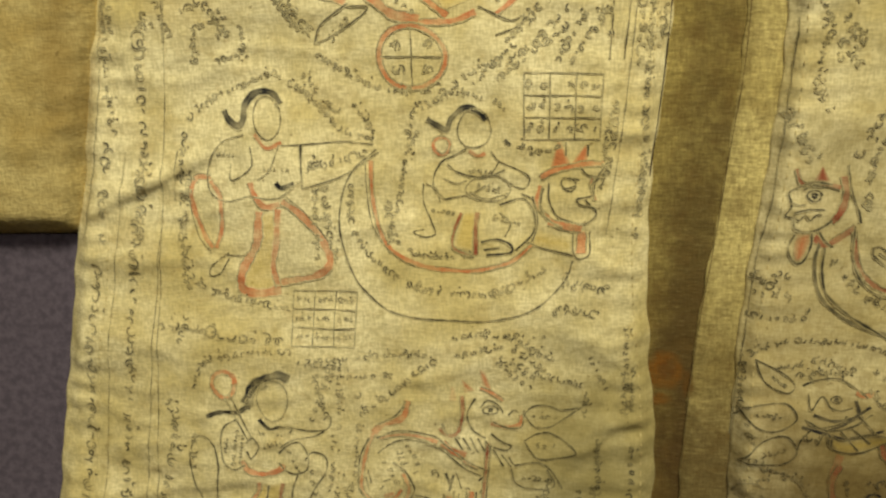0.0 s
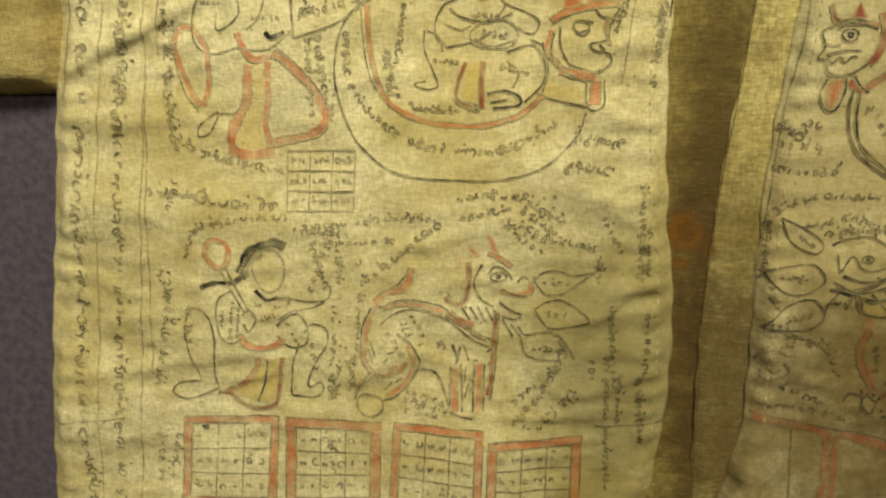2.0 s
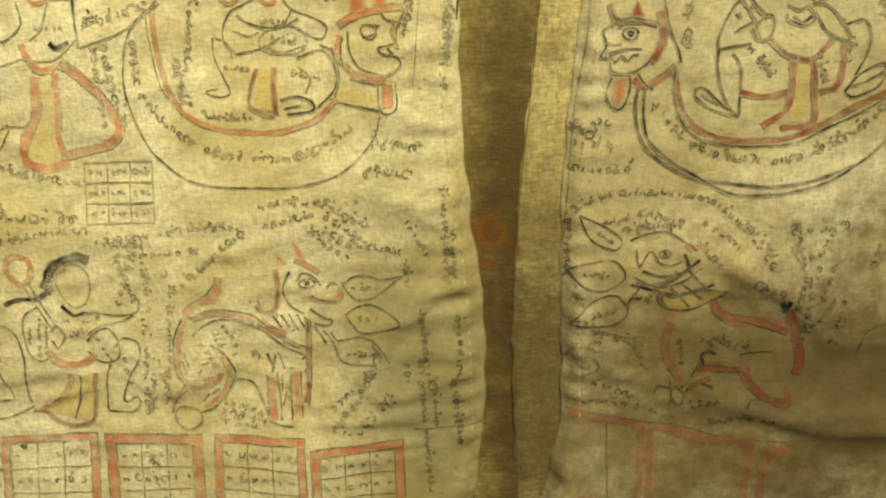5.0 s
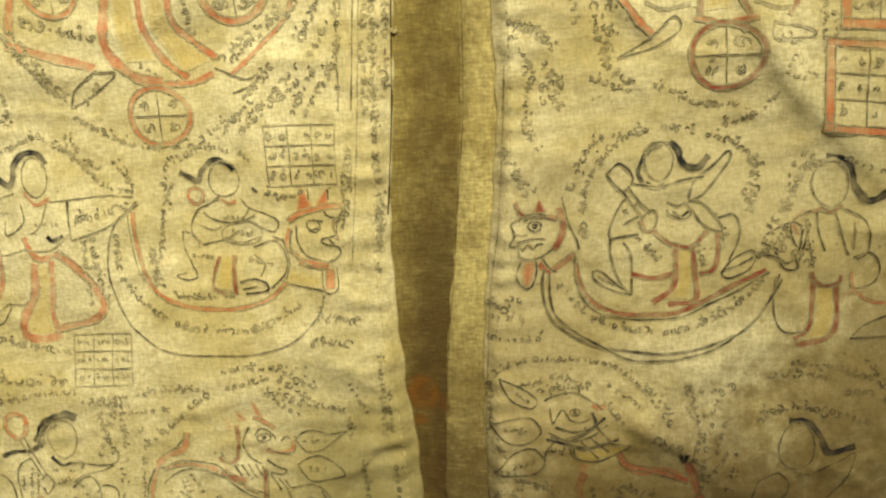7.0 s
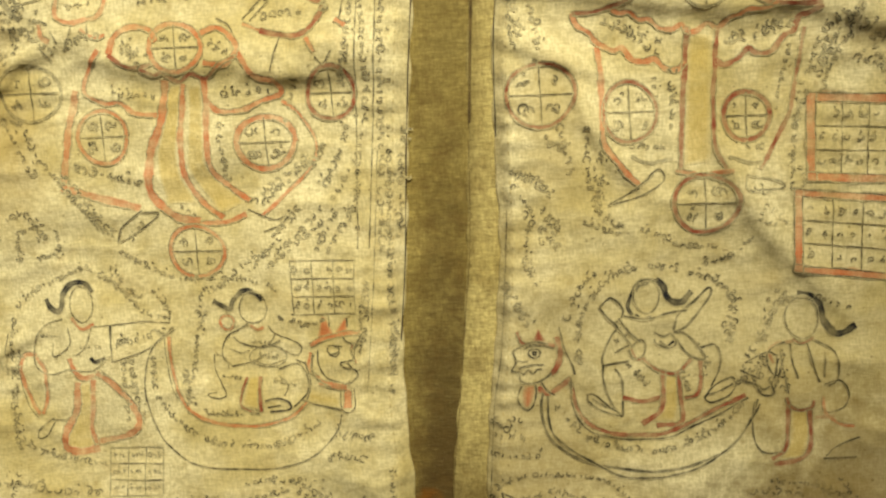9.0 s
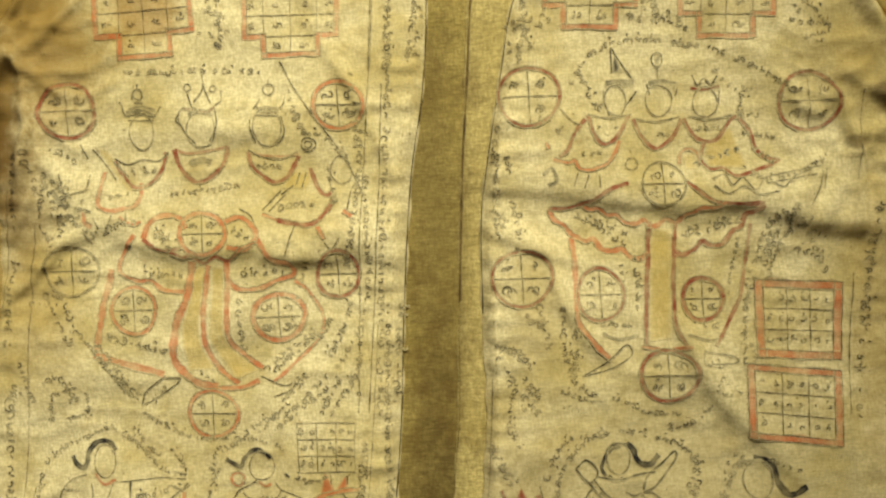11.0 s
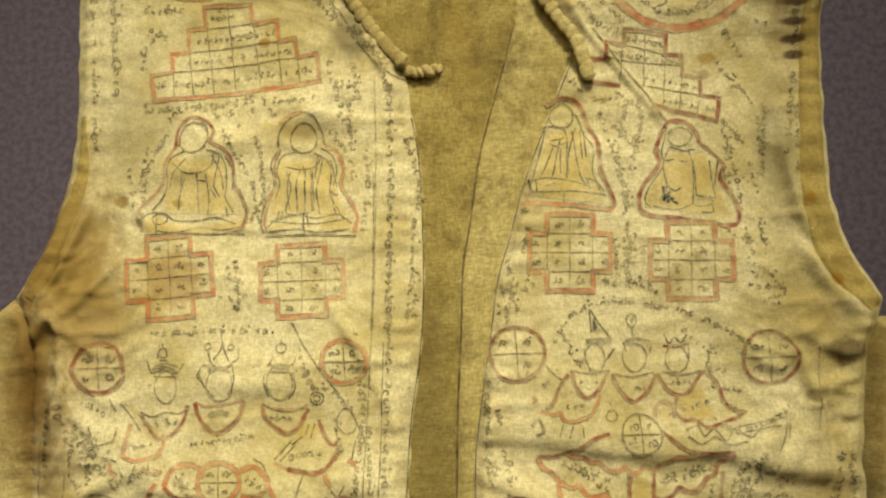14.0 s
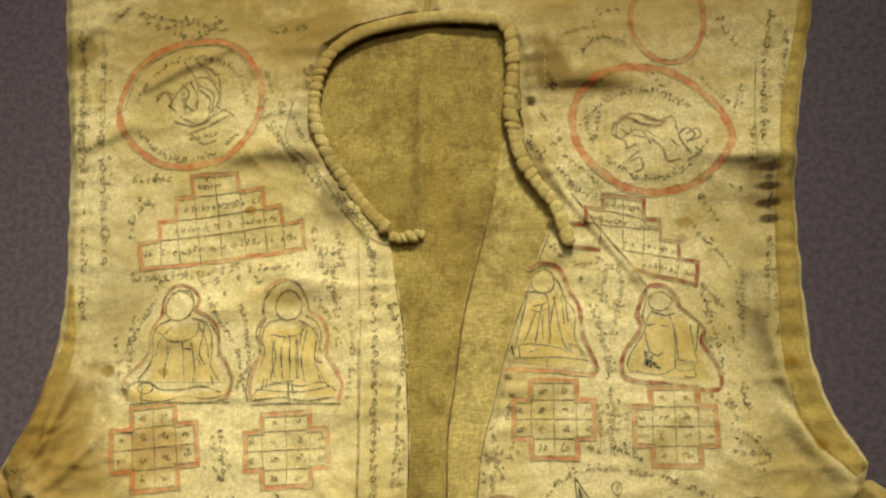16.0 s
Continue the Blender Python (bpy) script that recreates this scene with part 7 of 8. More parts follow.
tagged(Drawing("writing_line", *on(148)).bars((138, 119, 148, 113, 164, 115), 2.8).done(), kind="stuff")
tagged(Drawing("writing_line", *on(180)).bars((172, 192, 180, 180, 169, 178), 3.4).done(), kind="stuff")
tagged(Drawing("writing_line", *on(40)).bars((34, 194, 40, 188, 43, 180), 2.3).done(), kind="stuff")
tagged(Drawing("writing_line", *on(52)).bars((49, 195, 52, 193), 3.3).done(), kind="stuff")
tagged(Drawing("writing_line", *on(101)).bars((100, 213, 101, 190), 3.3).done(), kind="stuff")
tagged(Drawing("writing_line", *on(165)).bars((163, 215, 165, 203), 3.4).done(), kind="stuff")
tagged(Drawing("writing_line", *on(76)).bars((57, 34, 56, 24, 62, 18, 76, 14, 91, 7, 103, 6), 2.6).done(), kind="stuff")
tagged(Drawing("writing_line", *on(112)).bars((101, -1, 112, 2, 118, 8), 3.2).done(), kind="stuff")
tagged(Drawing("writing_line", *on(74)).bars((46, -42, 46, -31, 49, -18, 59, -6, 74, -1, 91, -4, 106, -10, 112, -21, 109, -34), 3.2).done(), kind="stuff")
tagged(Drawing("writing_line", *on(46)).bars((41, -22, 46, -11, 53, -4), 3.0).done(), kind="stuff")
tagged(Drawing("writing_line", *on(129)).bars((116, -41, 123, -31, 129, -20, 133, -16), 4.1).done(), kind="stuff")
tagged(Drawing("writing_line", *on(158)).bars((145, -17, 158, -22), 2.4).done(), kind="stuff")
tagged(Drawing("writing_line", *on(125)).bars((114, -46, 125, -51, 132, -56), 3.2).done(), kind="stuff")
tagged(Drawing("writing_line", *on(31)).bars((21, 35, 31, 38, 37, 30), 3.0).done(), kind="stuff")
tagged(Drawing("writing_line", *on(25)).bars((27, 18, 25, 3, 29, -6), 2.6).done(), kind="stuff")
tagged(Drawing("writing_line", *on(37)).bars((32, 11, 37, 11), 2.6).done(), kind="stuff")
tagged(Drawing("writing_line", *on(21)).bars((22, -21, 21, -12), 2.8).done(), kind="stuff")
tagged(Drawing("writing_line", *on(20)).bars((9, -66, 20, -66), 2.6).done(), kind="stuff")
tagged(Drawing("writing_line", *on(20)).bars((8, -73, 20, -74), 2.6).done(), kind="stuff")
tagged(Drawing("writing_line", *on(26)).bars((8, -82, 26, -83), 2.8).done(), kind="stuff")
tagged(Drawing("writing_line", *on(55)).bars((6, -98, 21, -92, 37, -92, 55, -95, 68, -106, 77, -119), 2.6).done(), kind="stuff")
tagged(Drawing("writing_line", *on(41)).bars((27, -105, 41, -103), 3.0).done(), kind="stuff")
tagged(Drawing("writing_line", *on(59)).bars((50, -108, 59, -118), 2.4).done(), kind="stuff")
tagged(Drawing("writing_line", *on(89)).bars((86, -107, 89, -124, 87, -134), 2.8).done(), kind="stuff")
tagged(Drawing("writing_line", *on(94)).bars((96, -110, 94, -127), 2.6).done(), kind="stuff")
tagged(Drawing("writing_line", *on(137)).bars((114, -120, 124, -116, 137, -117, 155, -122), 3.0).done(), kind="stuff")
tagged(Drawing("writing_line", *on(148)).bars((126, -97, 148, -100), 2.4).done(), kind="stuff")
tagged(Drawing("writing_line", *on(137)).bars((119, -102, 137, -103), 3.7).done(), kind="stuff")
tagged(Drawing("writing_line", *on(89)).bars((91, -134, 89, -152), 3.0).done(), kind="stuff")
tagged(Drawing("writing_line", *on(100)).bars((104, -135, 100, -149), 2.4).done(), kind="stuff")
tagged(Drawing("writing_line", *on(157)).bars((148, -110, 157, -111), 2.4).done(), kind="stuff")
tagged(Drawing("writing_line", *on(70)).bars((58, -148, 70, -151), 3.9).done(), kind="stuff")
tagged(Drawing("writing_line", *on(6)).bars((6, -101, 6, -116), 2.8).done(), kind="stuff")
tagged(Drawing("writing_line", *on(132)).bars((124, 22, 132, 15), 2.4).done(), kind="stuff")
tagged(Drawing("writing_line", *on(140)).bars((138, 39, 140, 29), 2.4).done(), kind="stuff")
tagged(Drawing("writing_line", *on(23)).bars((9, -172, 23, -173, 38, -177), 2.4).done(), kind="stuff")
tagged(Drawing("writing_line", *on(28)).bars((16, -143, 28, -147, 34, -158), 2.4).done(), kind="stuff")
tagged(Drawing("writing_line", *on(5)).bars((6, -104, 5, -121), 2.4).done(), kind="stuff")
tagged(Drawing("writing_line", *on(69)).bars((59, -182, 69, -181, 81, -182), 2.4).done(), kind="stuff")
tagged(Drawing("writing_line", *on(79)).bars((69, -104, 79, -116), 2.4).done(), kind="stuff")
tagged(Drawing("writing_line", *on(48)).bars((35, 195, 48, 191), 4).done(), kind="stuff")
tagged(Drawing("writing_line", *on(37)).bars((36, 189, 37, 173), 3.6).done(), kind="stuff")
tagged(Drawing("writing_line", *on(139)).bars((160, 100, 150, 85, 139, 72), 3.6).done(), kind="stuff")
tagged(Drawing("writing_line", *on(146)).bars((153, 89, 146, 73), 3.2).done(), kind="stuff")
tagged(Drawing("writing_line", *on(173)).bars((166, 87, 173, 70), 3.2).done(), kind="stuff")
tagged(Drawing("writing_line", *on(191)).bars((193, 82, 191, 44), 3.8).done(), kind="stuff")
tagged(Drawing("writing_line", *on(204)).bars((202, 92, 204, 69), 3.6).done(), kind="stuff")
tagged(Drawing("writing_line", *on(204)).bars((204, 63, 204, 30), 3.4).done(), kind="stuff")
tagged(Drawing("writing_line", *on(35)).bars((31, 107, 35, 91), 3.4).done(), kind="stuff")
tagged(Drawing("writing_line", *on(26)).bars((24, 119, 26, 96), 3.4).done(), kind="stuff")
tagged(Drawing("writing_line", *on(44)).bars((33, 51, 44, 53), 3.2).done(), kind="stuff")
tagged(Drawing("writing_line", *on(58)).bars((57, 50, 58, 34), 3).done(), kind="stuff")
tagged(Drawing("writing_line", *on(25)).bars((22, 123, 25, 144), 3.4).done(), kind="stuff")
tagged(Drawing("writing_line", *on(-186)).bars((-193, 131, -186, 108), 3.6).done(), kind="stuff")
tagged(Drawing("writing_line", *on(-181)).bars((-188, 128, -181, 117), 3.2).done(), kind="stuff")
tagged(Drawing("writing_line", *on(-184)).bars((-196, 74, -184, 51), 3.4).done(), kind="stuff")
tagged(Drawing("writing_line", *on(-174)).bars((-178, 107, -174, 118), 3).done(), kind="stuff")
tagged(Drawing("writing_line", *on(-38)).bars((-38, 122, -38, 85), 3).done(), kind="stuff")
tagged(Drawing("writing_line", *on(-73)).bars((-68, 84, -73, 68), 2.6).done(), kind="stuff")
tagged(Drawing("writing_line", *on(33)).bars((26, 40, 33, 35), 3.4).done(), kind="stuff")
tagged(Drawing("writing_line", *on(38)).bars((26, 23, 38, 10), 3.6).done(), kind="stuff")
tagged(Drawing("writing_line", *on(93)).bars((86, -106, 93, -134), 3.8).done(), kind="stuff")
tagged(Drawing("writing_line", *on(129)).bars((120, -101, 129, -101), 3.4).done(), kind="stuff")
tagged(Drawing("writing_line", *on(142)).bars((116, -117, 129, -115, 142, -121), 3.6).done(), kind="stuff")
tagged(Drawing("writing_line", *on(57)).bars((55, 41, 57, 23), 2.8).done(), kind="stuff")
tagged(Drawing("writing_line", *on(25)).bars((16, -8, 25, -24), 3.6).done(), kind="stuff")
tagged(Drawing("writing_line", *on(97)).bars((102, -106, 97, -111), 3).done(), kind="stuff")
tagged(Drawing("writing_line", *on(14)).bars((8, -67, 14, -70), 3).done(), kind="stuff")
tagged(Drawing("writing_line", *on(28)).bars((23, -83, 28, -80), 3).done(), kind="stuff")
tagged(Drawing("writing_line", *on(109)).bars((110, -16, 109, -32), 3.2).done(), kind="stuff")
tagged(Drawing("writing_line", *on(136)).bars((123, -35, 128, -22, 136, -17), 3.4).done(), kind="stuff")
tagged(Drawing("writing_line", *on(-181)).bars((-184, 451, -182, 415, -181, 367), 4).done(), kind="stuff")
tagged(Drawing("writing_line", *on(-98)).bars((-147, 459, -121, 452, -98, 445), 3.4).done(), kind="stuff")
tagged(Drawing("writing_line", *on(-40)).bars((-41, 296, -40, 271), 3.4).done(), kind="stuff")
tagged(Drawing("writing_line", *on(-48)).bars((-76, 399, -67, 374, -48, 346), 3.8).done(), kind="stuff")
tagged(Drawing("writing_line", *on(-19)).bars((-36, 338, -24, 321, -19, 301), 3.6).done(), kind="stuff")
tagged(Drawing("writing_line", *on(158)).bars((157, 256, 158, 232), 3.4).done(), kind="stuff")
tagged(Drawing("writing_line", *on(193)).bars((196, 277, 193, 241), 3.8).done(), kind="stuff")
tagged(Drawing("writing_line", *on(108)).bars((94, 282, 108, 266), 3.4).done(), kind="stuff")
tagged(Drawing("writing_line", *on(102)).bars((109, 291, 101, 260, 102, 242), 3.4).done(), kind="stuff")
tagged(Drawing("writing_line", *on(86)).bars((75, 306, 86, 293), 3.2).done(), kind="stuff")
tagged(Drawing("writing_line", *on(-141)).bars((-147, -115, -141, -115), 3).done(), kind="stuff")
tagged(Drawing("writing_line", *on(-215)).bars((-217, -119, -215, -138), 3.6).done(), kind="stuff")
tagged(Drawing("writing_line", *on(-209)).bars((-208, -133, -209, -147), 3.2).done(), kind="stuff")
tagged(Drawing("writing_line", *on(-46)).bars((-48, -137, -46, -165), 2.8).done(), kind="stuff")
tagged(Drawing("writing_line", *on(-100)).bars((-98, -156, -100, -168), 2.2).done(), kind="stuff")
tagged(Drawing("writing_line", *on(-66)).bars((-83, -172, -68, -158, -66, -151), 3.2).done(), kind="stuff")
tagged(Drawing("writing_line", *on(-38)).bars((-38, -105, -38, -120), 2.8).done(), kind="stuff")
d = Drawing("spiral_drawing", *on(10))
d.line(GREY, .5, (5, -154, 7, -150, 12, -149, 16, -151))
d.line(GREY, .5, (7, -158, 8, -161, 13, -161, 17, -158, 15, -154))
d.line(GREY, .5, (10, -157, 12, -159, 14, -157))
d.done()
tagged(Drawing("writing_line", *on(-142)).bars((-149, 347, -142, 342), 3.5).done(), kind="stuff")
tagged(Drawing("writing_line", *on(-154)).bars((-153, 333, -154, 325), 3.0).done(), kind="stuff")
tagged(Drawing("writing_line", *on(-50)).bars((-51, 320, -50, 310), 3.6).done(), kind="stuff")
tagged(Drawing("writing_line", *on(-37)).bars((-50, 305, -37, 306), 3.0).done(), kind="stuff")
tagged(Drawing("writing_line", *on(-41)).bars((-46, 290, -41, 284), 3.0).done(), kind="stuff")
tagged(Drawing("writing_line", *on(-32)).bars((-33, 271, -32, 252), 3.6).done(), kind="stuff")
tagged(Drawing("writing_line", *on(-92)).bars((-95, 257, -92, 235), 3.1).done(), kind="stuff")
tagged(Drawing("writing_line", *on(-89)).bars((-92, 281, -89, 272), 3.0).done(), kind="stuff")
tagged(Drawing("writing_line", *on(-107)).bars((-101, 288, -107, 281), 3.0).done(), kind="stuff")
tagged(Drawing("writing_line", *on(-156)).bars((-152, 280, -156, 261), 3.1).done(), kind="stuff")
tagged(Drawing("writing_line", *on(-160)).bars((-163, 268, -160, 249), 3.0).done(), kind="stuff")
tagged(Drawing("writing_line", *on(-139)).bars((-133, 299, -139, 295), 3.5).done(), kind="stuff")
tagged(Drawing("writing_line", *on(-94)).bars((-120, 299, -94, 302), 3.0).done(), kind="stuff")
tagged(Drawing("writing_line", *on(-82)).bars((-88, 303, -82, 293), 3.0).done(), kind="stuff")
tagged(Drawing("writing_line", *on(-44)).bars((-48, 356, -44, 342), 3.6).done(), kind="stuff")
tagged(Drawing("writing_line", *on(-54)).bars((-60, 387, -54, 373), 3.0).done(), kind="stuff")
tagged(Drawing("writing_line", *on(-72)).bars((-75, 420, -72, 405), 3.6).done(), kind="stuff")
tagged(Drawing("writing_line", *on(-51)).bars((-71, 441, -51, 442), 3.6).done(), kind="stuff")
tagged(Drawing("writing_line", *on(-115)).bars((-132, 450, -115, 451), 3.5).done(), kind="stuff")
tagged(Drawing("writing_line", *on(-139)).bars((-149, 459, -139, 451), 4.0).done(), kind="stuff")
tagged(Drawing("writing_line", *on(-51)).bars((-52, 418, -51, 407), 3.6).done(), kind="stuff")
tagged(Drawing("writing_line", *on(105)).bars((93, 334, 105, 326), 3.6).done(), kind="stuff")
tagged(Drawing("writing_line", *on(170)).bars((163, 321, 170, 308), 3.1).done(), kind="stuff")
tagged(Drawing("writing_line", *on(167)).bars((160, 302, 167, 292), 3.0).done(), kind="stuff")
tagged(Drawing("writing_line", *on(173)).bars((168, 292, 173, 282), 3.0).done(), kind="stuff")
tagged(Drawing("writing_line", *on(175)).bars((175, 273, 175, 255), 3.1).done(), kind="stuff")
tagged(Drawing("writing_line", *on(166)).bars((157, 274, 166, 261), 3.0).done(), kind="stuff")
tagged(Drawing("writing_line", *on(172)).bars((169, 249, 172, 231), 2.6).done(), kind="stuff")
tagged(Drawing("writing_line", *on(163)).bars((155, 214, 163, 208), 2.5).done(), kind="stuff")
tagged(Drawing("writing_line", *on(170)).bars((162, 197, 170, 193), 2.7).done(), kind="stuff")
tagged(Drawing("writing_line", *on(174)).bars((163, 185, 174, 183), 3.0).done(), kind="stuff")
tagged(Drawing("writing_line", *on(103)).bars((103, 221, 103, 201), 3.0).done(), kind="stuff")
tagged(Drawing("writing_line", *on(95)).bars((96, 213, 95, 192), 3.0).done(), kind="stuff")
tagged(Drawing("writing_line", *on(107)).bars((110, 209, 107, 192), 3.0).done(), kind="stuff")
tagged(Drawing("writing_line", *on(48)).bars((51, 222, 48, 210), 3.0).done(), kind="stuff")
tagged(Drawing("writing_line", *on(94)).bars((88, 193, 94, 190), 3.0).done(), kind="stuff")
tagged(Drawing("writing_line", *on(114)).bars((108, 189, 114, 185), 3.1).done(), kind="stuff")
tagged(Drawing("writing_line", *on(41)).bars((39, 205, 41, 188), 3.0).done(), kind="stuff")
tagged(Drawing("writing_line", *on(149)).bars((144, 399, 149, 388), 3.0).done(), kind="stuff")
tagged(Drawing("writing_line", *on(115)).bars((99, 424, 115, 426), 3.1).done(), kind="stuff")
tagged(Drawing("writing_line", *on(129)).bars((119, 433, 129, 435), 3.5).done(), kind="stuff")
tagged(Drawing("writing_line", *on(193)).bars((185, 423, 193, 408), 3.5).done(), kind="stuff")
tagged(Drawing("writing_line", *on(187)).bars((193, 384, 187, 368), 3.1).done(), kind="stuff")
tagged(Drawing("writing_line", *on(184)).bars((179, 326, 184, 323), 3.1).done(), kind="stuff")
tagged(Drawing("writing_line", *on(88)).bars((81, 378, 88, 367), 4.1).done(), kind="stuff")
tagged(Drawing("writing_line", *on(93)).bars((85, 347, 93, 337), 3.0).done(), kind="stuff")
tagged(Drawing("writing_line", *on(79)).bars((73, 389, 79, 381), 3.6).done(), kind="stuff")
tagged(Drawing("writing_line", *on(-104)).bars((-110, 211, -104, 197), 2.8).done(), kind="stuff")
tagged(Drawing("writing_line", *on(-101)).bars((-108, 194, -101, 191), 3.3).done(), kind="stuff")
tagged(Drawing("writing_line", *on(-41)).bars((-42, 165, -41, 139), 3.3).done(), kind="stuff")
tagged(Drawing("writing_line", *on(-53)).bars((-55, 129, -53, 112), 3.3).done(), kind="stuff")
tagged(Drawing("writing_line", *on(-66)).bars((-70, 158, -66, 146), 3.3).done(), kind="stuff")
tagged(Drawing("writing_line", *on(-196)).bars((-200, 142, -196, 119), 3.3).done(), kind="stuff")
tagged(Drawing("writing_line", *on(-178)).bars((-189, 144, -178, 138), 2.8).done(), kind="stuff")
tagged(Drawing("writing_line", *on(-170)).bars((-176, 107, -170, 102), 3.3).done(), kind="stuff")
tagged(Drawing("writing_line", *on(-49)).bars((-45, 100, -49, 84), 2.8).done(), kind="stuff")
tagged(Drawing("writing_line", *on(-58)).bars((-64, 46, -58, 57), 2.8).done(), kind="stuff")
tagged(Drawing("writing_line", *on(-48)).bars((-55, 34, -48, 45), 2.8).done(), kind="stuff")
tagged(Drawing("writing_line", *on(-44)).bars((-48, 29, -44, 40), 2.8).done(), kind="stuff")
tagged(Drawing("writing_line", *on(-71)).bars((-82, 19, -71, 30), 2.8).done(), kind="stuff")
tagged(Drawing("writing_line", *on(-139)).bars((-144, 21, -139, 27), 2.3).done(), kind="stuff")
tagged(Drawing("writing_line", *on(-204)).bars((-210, 41, -204, 24), 3.3).done(), kind="stuff")
tagged(Drawing("writing_line", *on(69)).bars((64, 167, 69, 159), 2.8).done(), kind="stuff")
tagged(Drawing("writing_line", *on(137)).bars((127, 164, 137, 155), 3.3).done(), kind="stuff")
tagged(Drawing("writing_line", *on(152)).bars((139, 135, 152, 132), 2.2).done(), kind="stuff")
tagged(Drawing("writing_line", *on(151)).bars((144, 127, 151, 121), 2.8).done(), kind="stuff")
tagged(Drawing("writing_line", *on(54)).bars((46, 146, 54, 140), 3.3).done(), kind="stuff")
tagged(Drawing("writing_line", *on(30)).bars((29, 133, 30, 122), 3.3).done(), kind="stuff")
tagged(Drawing("writing_line", *on(176)).bars((159, 112, 176, 123), 2.8).done(), kind="stuff")
tagged(Drawing("writing_line", *on(173)).bars((165, 90, 173, 85), 2.8).done(), kind="stuff")
tagged(Drawing("writing_line", *on(149)).bars((146, 75, 149, 88), 2.8).done(), kind="stuff")
tagged(Drawing("writing_line", *on(141)).bars((136, 54, 141, 67), 3.3).done(), kind="stuff")
tagged(Drawing("writing_line", *on(45)).bars((41, 58, 45, 41), 3.3).done(), kind="stuff")
tagged(Drawing("writing_line", *on(29)).bars((24, 31, 29, 23), 2.3).done(), kind="stuff")
tagged(Drawing("writing_line", *on(39)).bars((34, 25, 39, 17), 2.8).done(), kind="stuff")
tagged(Drawing("writing_line", *on(64)).bars((50, 19, 64, 13), 2.8).done(), kind="stuff")
tagged(Drawing("writing_line", *on(129)).bars((116, 30, 129, 27), 2.8).done(), kind="stuff")
tagged(Drawing("writing_line", *on(128)).bars((118, 19, 128, 14), 2.8).done(), kind="stuff")
tagged(Drawing("writing_line", *on(104)).bars((99, 199, 104, 190), 3.3).done(), kind="stuff")
tagged(Drawing("writing_line", *on(105)).bars((106, 218, 105, 204), 2.8).done(), kind="stuff")
tagged(Drawing("writing_line", *on(173)).bars((171, 220, 173, 206), 3.4).done(), kind="stuff")
tagged(Drawing("writing_line", *on(-159)).bars((-170, 49, -159, 33), 3.0).done(), kind="stuff")
tagged(Drawing("writing_line", *on(-156)).bars((-167, 38, -156, 24), 2.4).done(), kind="stuff")
tagged(Drawing("writing_line", *on(-144)).bars((-158, 11, -144, -5), 3.0).done(), kind="stuff")
tagged(Drawing("writing_line", *on(-131)).bars((-137, -3, -131, -12), 2.4).done(), kind="stuff")
tagged(Drawing("writing_line", *on(-126)).bars((-126, -38, -126, -57), 3.0).done(), kind="stuff")
tagged(Drawing("writing_line", *on(-114)).bars((-118, -13, -114, -2), 3.0).done(), kind="stuff")
tagged(Drawing("writing_line", *on(-154)).bars((-153, -34, -154, -60), 3.0).done(), kind="stuff")
tagged(Drawing("writing_line", *on(-80)).bars((-95, 3, -80, 18), 2.5).done(), kind="stuff")
tagged(Drawing("writing_line", *on(-62)).bars((-84, 7, -62, 23), 3.0).done(), kind="stuff")
tagged(Drawing("writing_line", *on(-43)).bars((-59, 12, -43, 37), 2.4).done(), kind="stuff")
tagged(Drawing("writing_line", *on(-46)).bars((-54, 20, -46, 28), 3.0).done(), kind="stuff")
tagged(Drawing("writing_line", *on(-46)).bars((-43, -11, -46, -28), 2.4).done(), kind="stuff")
tagged(Drawing("writing_line", *on(-71)).bars((-77, -18, -71, -20), 2.5).done(), kind="stuff")
tagged(Drawing("writing_line", *on(-47)).bars((-60, -69, -47, -72), 3.7).done(), kind="stuff")
tagged(Drawing("writing_line", *on(-49)).bars((-63, -79, -49, -81), 2.4).done(), kind="stuff")
tagged(Drawing("writing_line", *on(-69)).bars((-90, -90, -69, -91), 3.0).done(), kind="stuff")
tagged(Drawing("writing_line", *on(-66)).bars((-84, -100, -66, -108), 3.0).done(), kind="stuff")
tagged(Drawing("writing_line", *on(-159)).bars((-152, -105, -159, -125), 3.0).done(), kind="stuff")
tagged(Drawing("writing_line", *on(-144)).bars((-163, -102, -144, -104), 2.5).done(), kind="stuff")
tagged(Drawing("writing_line", *on(33)).bars((21, 41, 33, 34), 2.4).done(), kind="stuff")
tagged(Drawing("writing_line", *on(37)).bars((33, 24, 37, 15), 2.5).done(), kind="stuff")
tagged(Drawing("writing_line", *on(131)).bars((121, -46, 131, -42), 2.4).done(), kind="stuff")
tagged(Drawing("writing_line", *on(117)).bars((112, -52, 117, -48), 3.0).done(), kind="stuff")
tagged(Drawing("writing_line", *on(121)).bars((125, -29, 121, -37), 2.4).done(), kind="stuff")
tagged(Drawing("writing_line", *on(110)).bars((106, -25, 110, -34), 3.1).done(), kind="stuff")
tagged(Drawing("writing_line", *on(163)).bars((156, -98, 163, -113), 3.1).done(), kind="stuff")
tagged(Drawing("writing_line", *on(157)).bars((148, -102, 157, -105), 3.1).done(), kind="stuff")
tagged(Drawing("writing_line", *on(102)).bars((91, -107, 102, -108), 3.0).done(), kind="stuff")
tagged(Drawing("writing_line", *on(91)).bars((84, -114, 91, -117), 3.0).done(), kind="stuff")
tagged(Drawing("writing_line", *on(81)).bars((72, -124, 81, -129), 3.0).done(), kind="stuff")
tagged(Drawing("writing_line", *on(100)).bars((93, -142, 100, -134), 2.4).done(), kind="stuff")
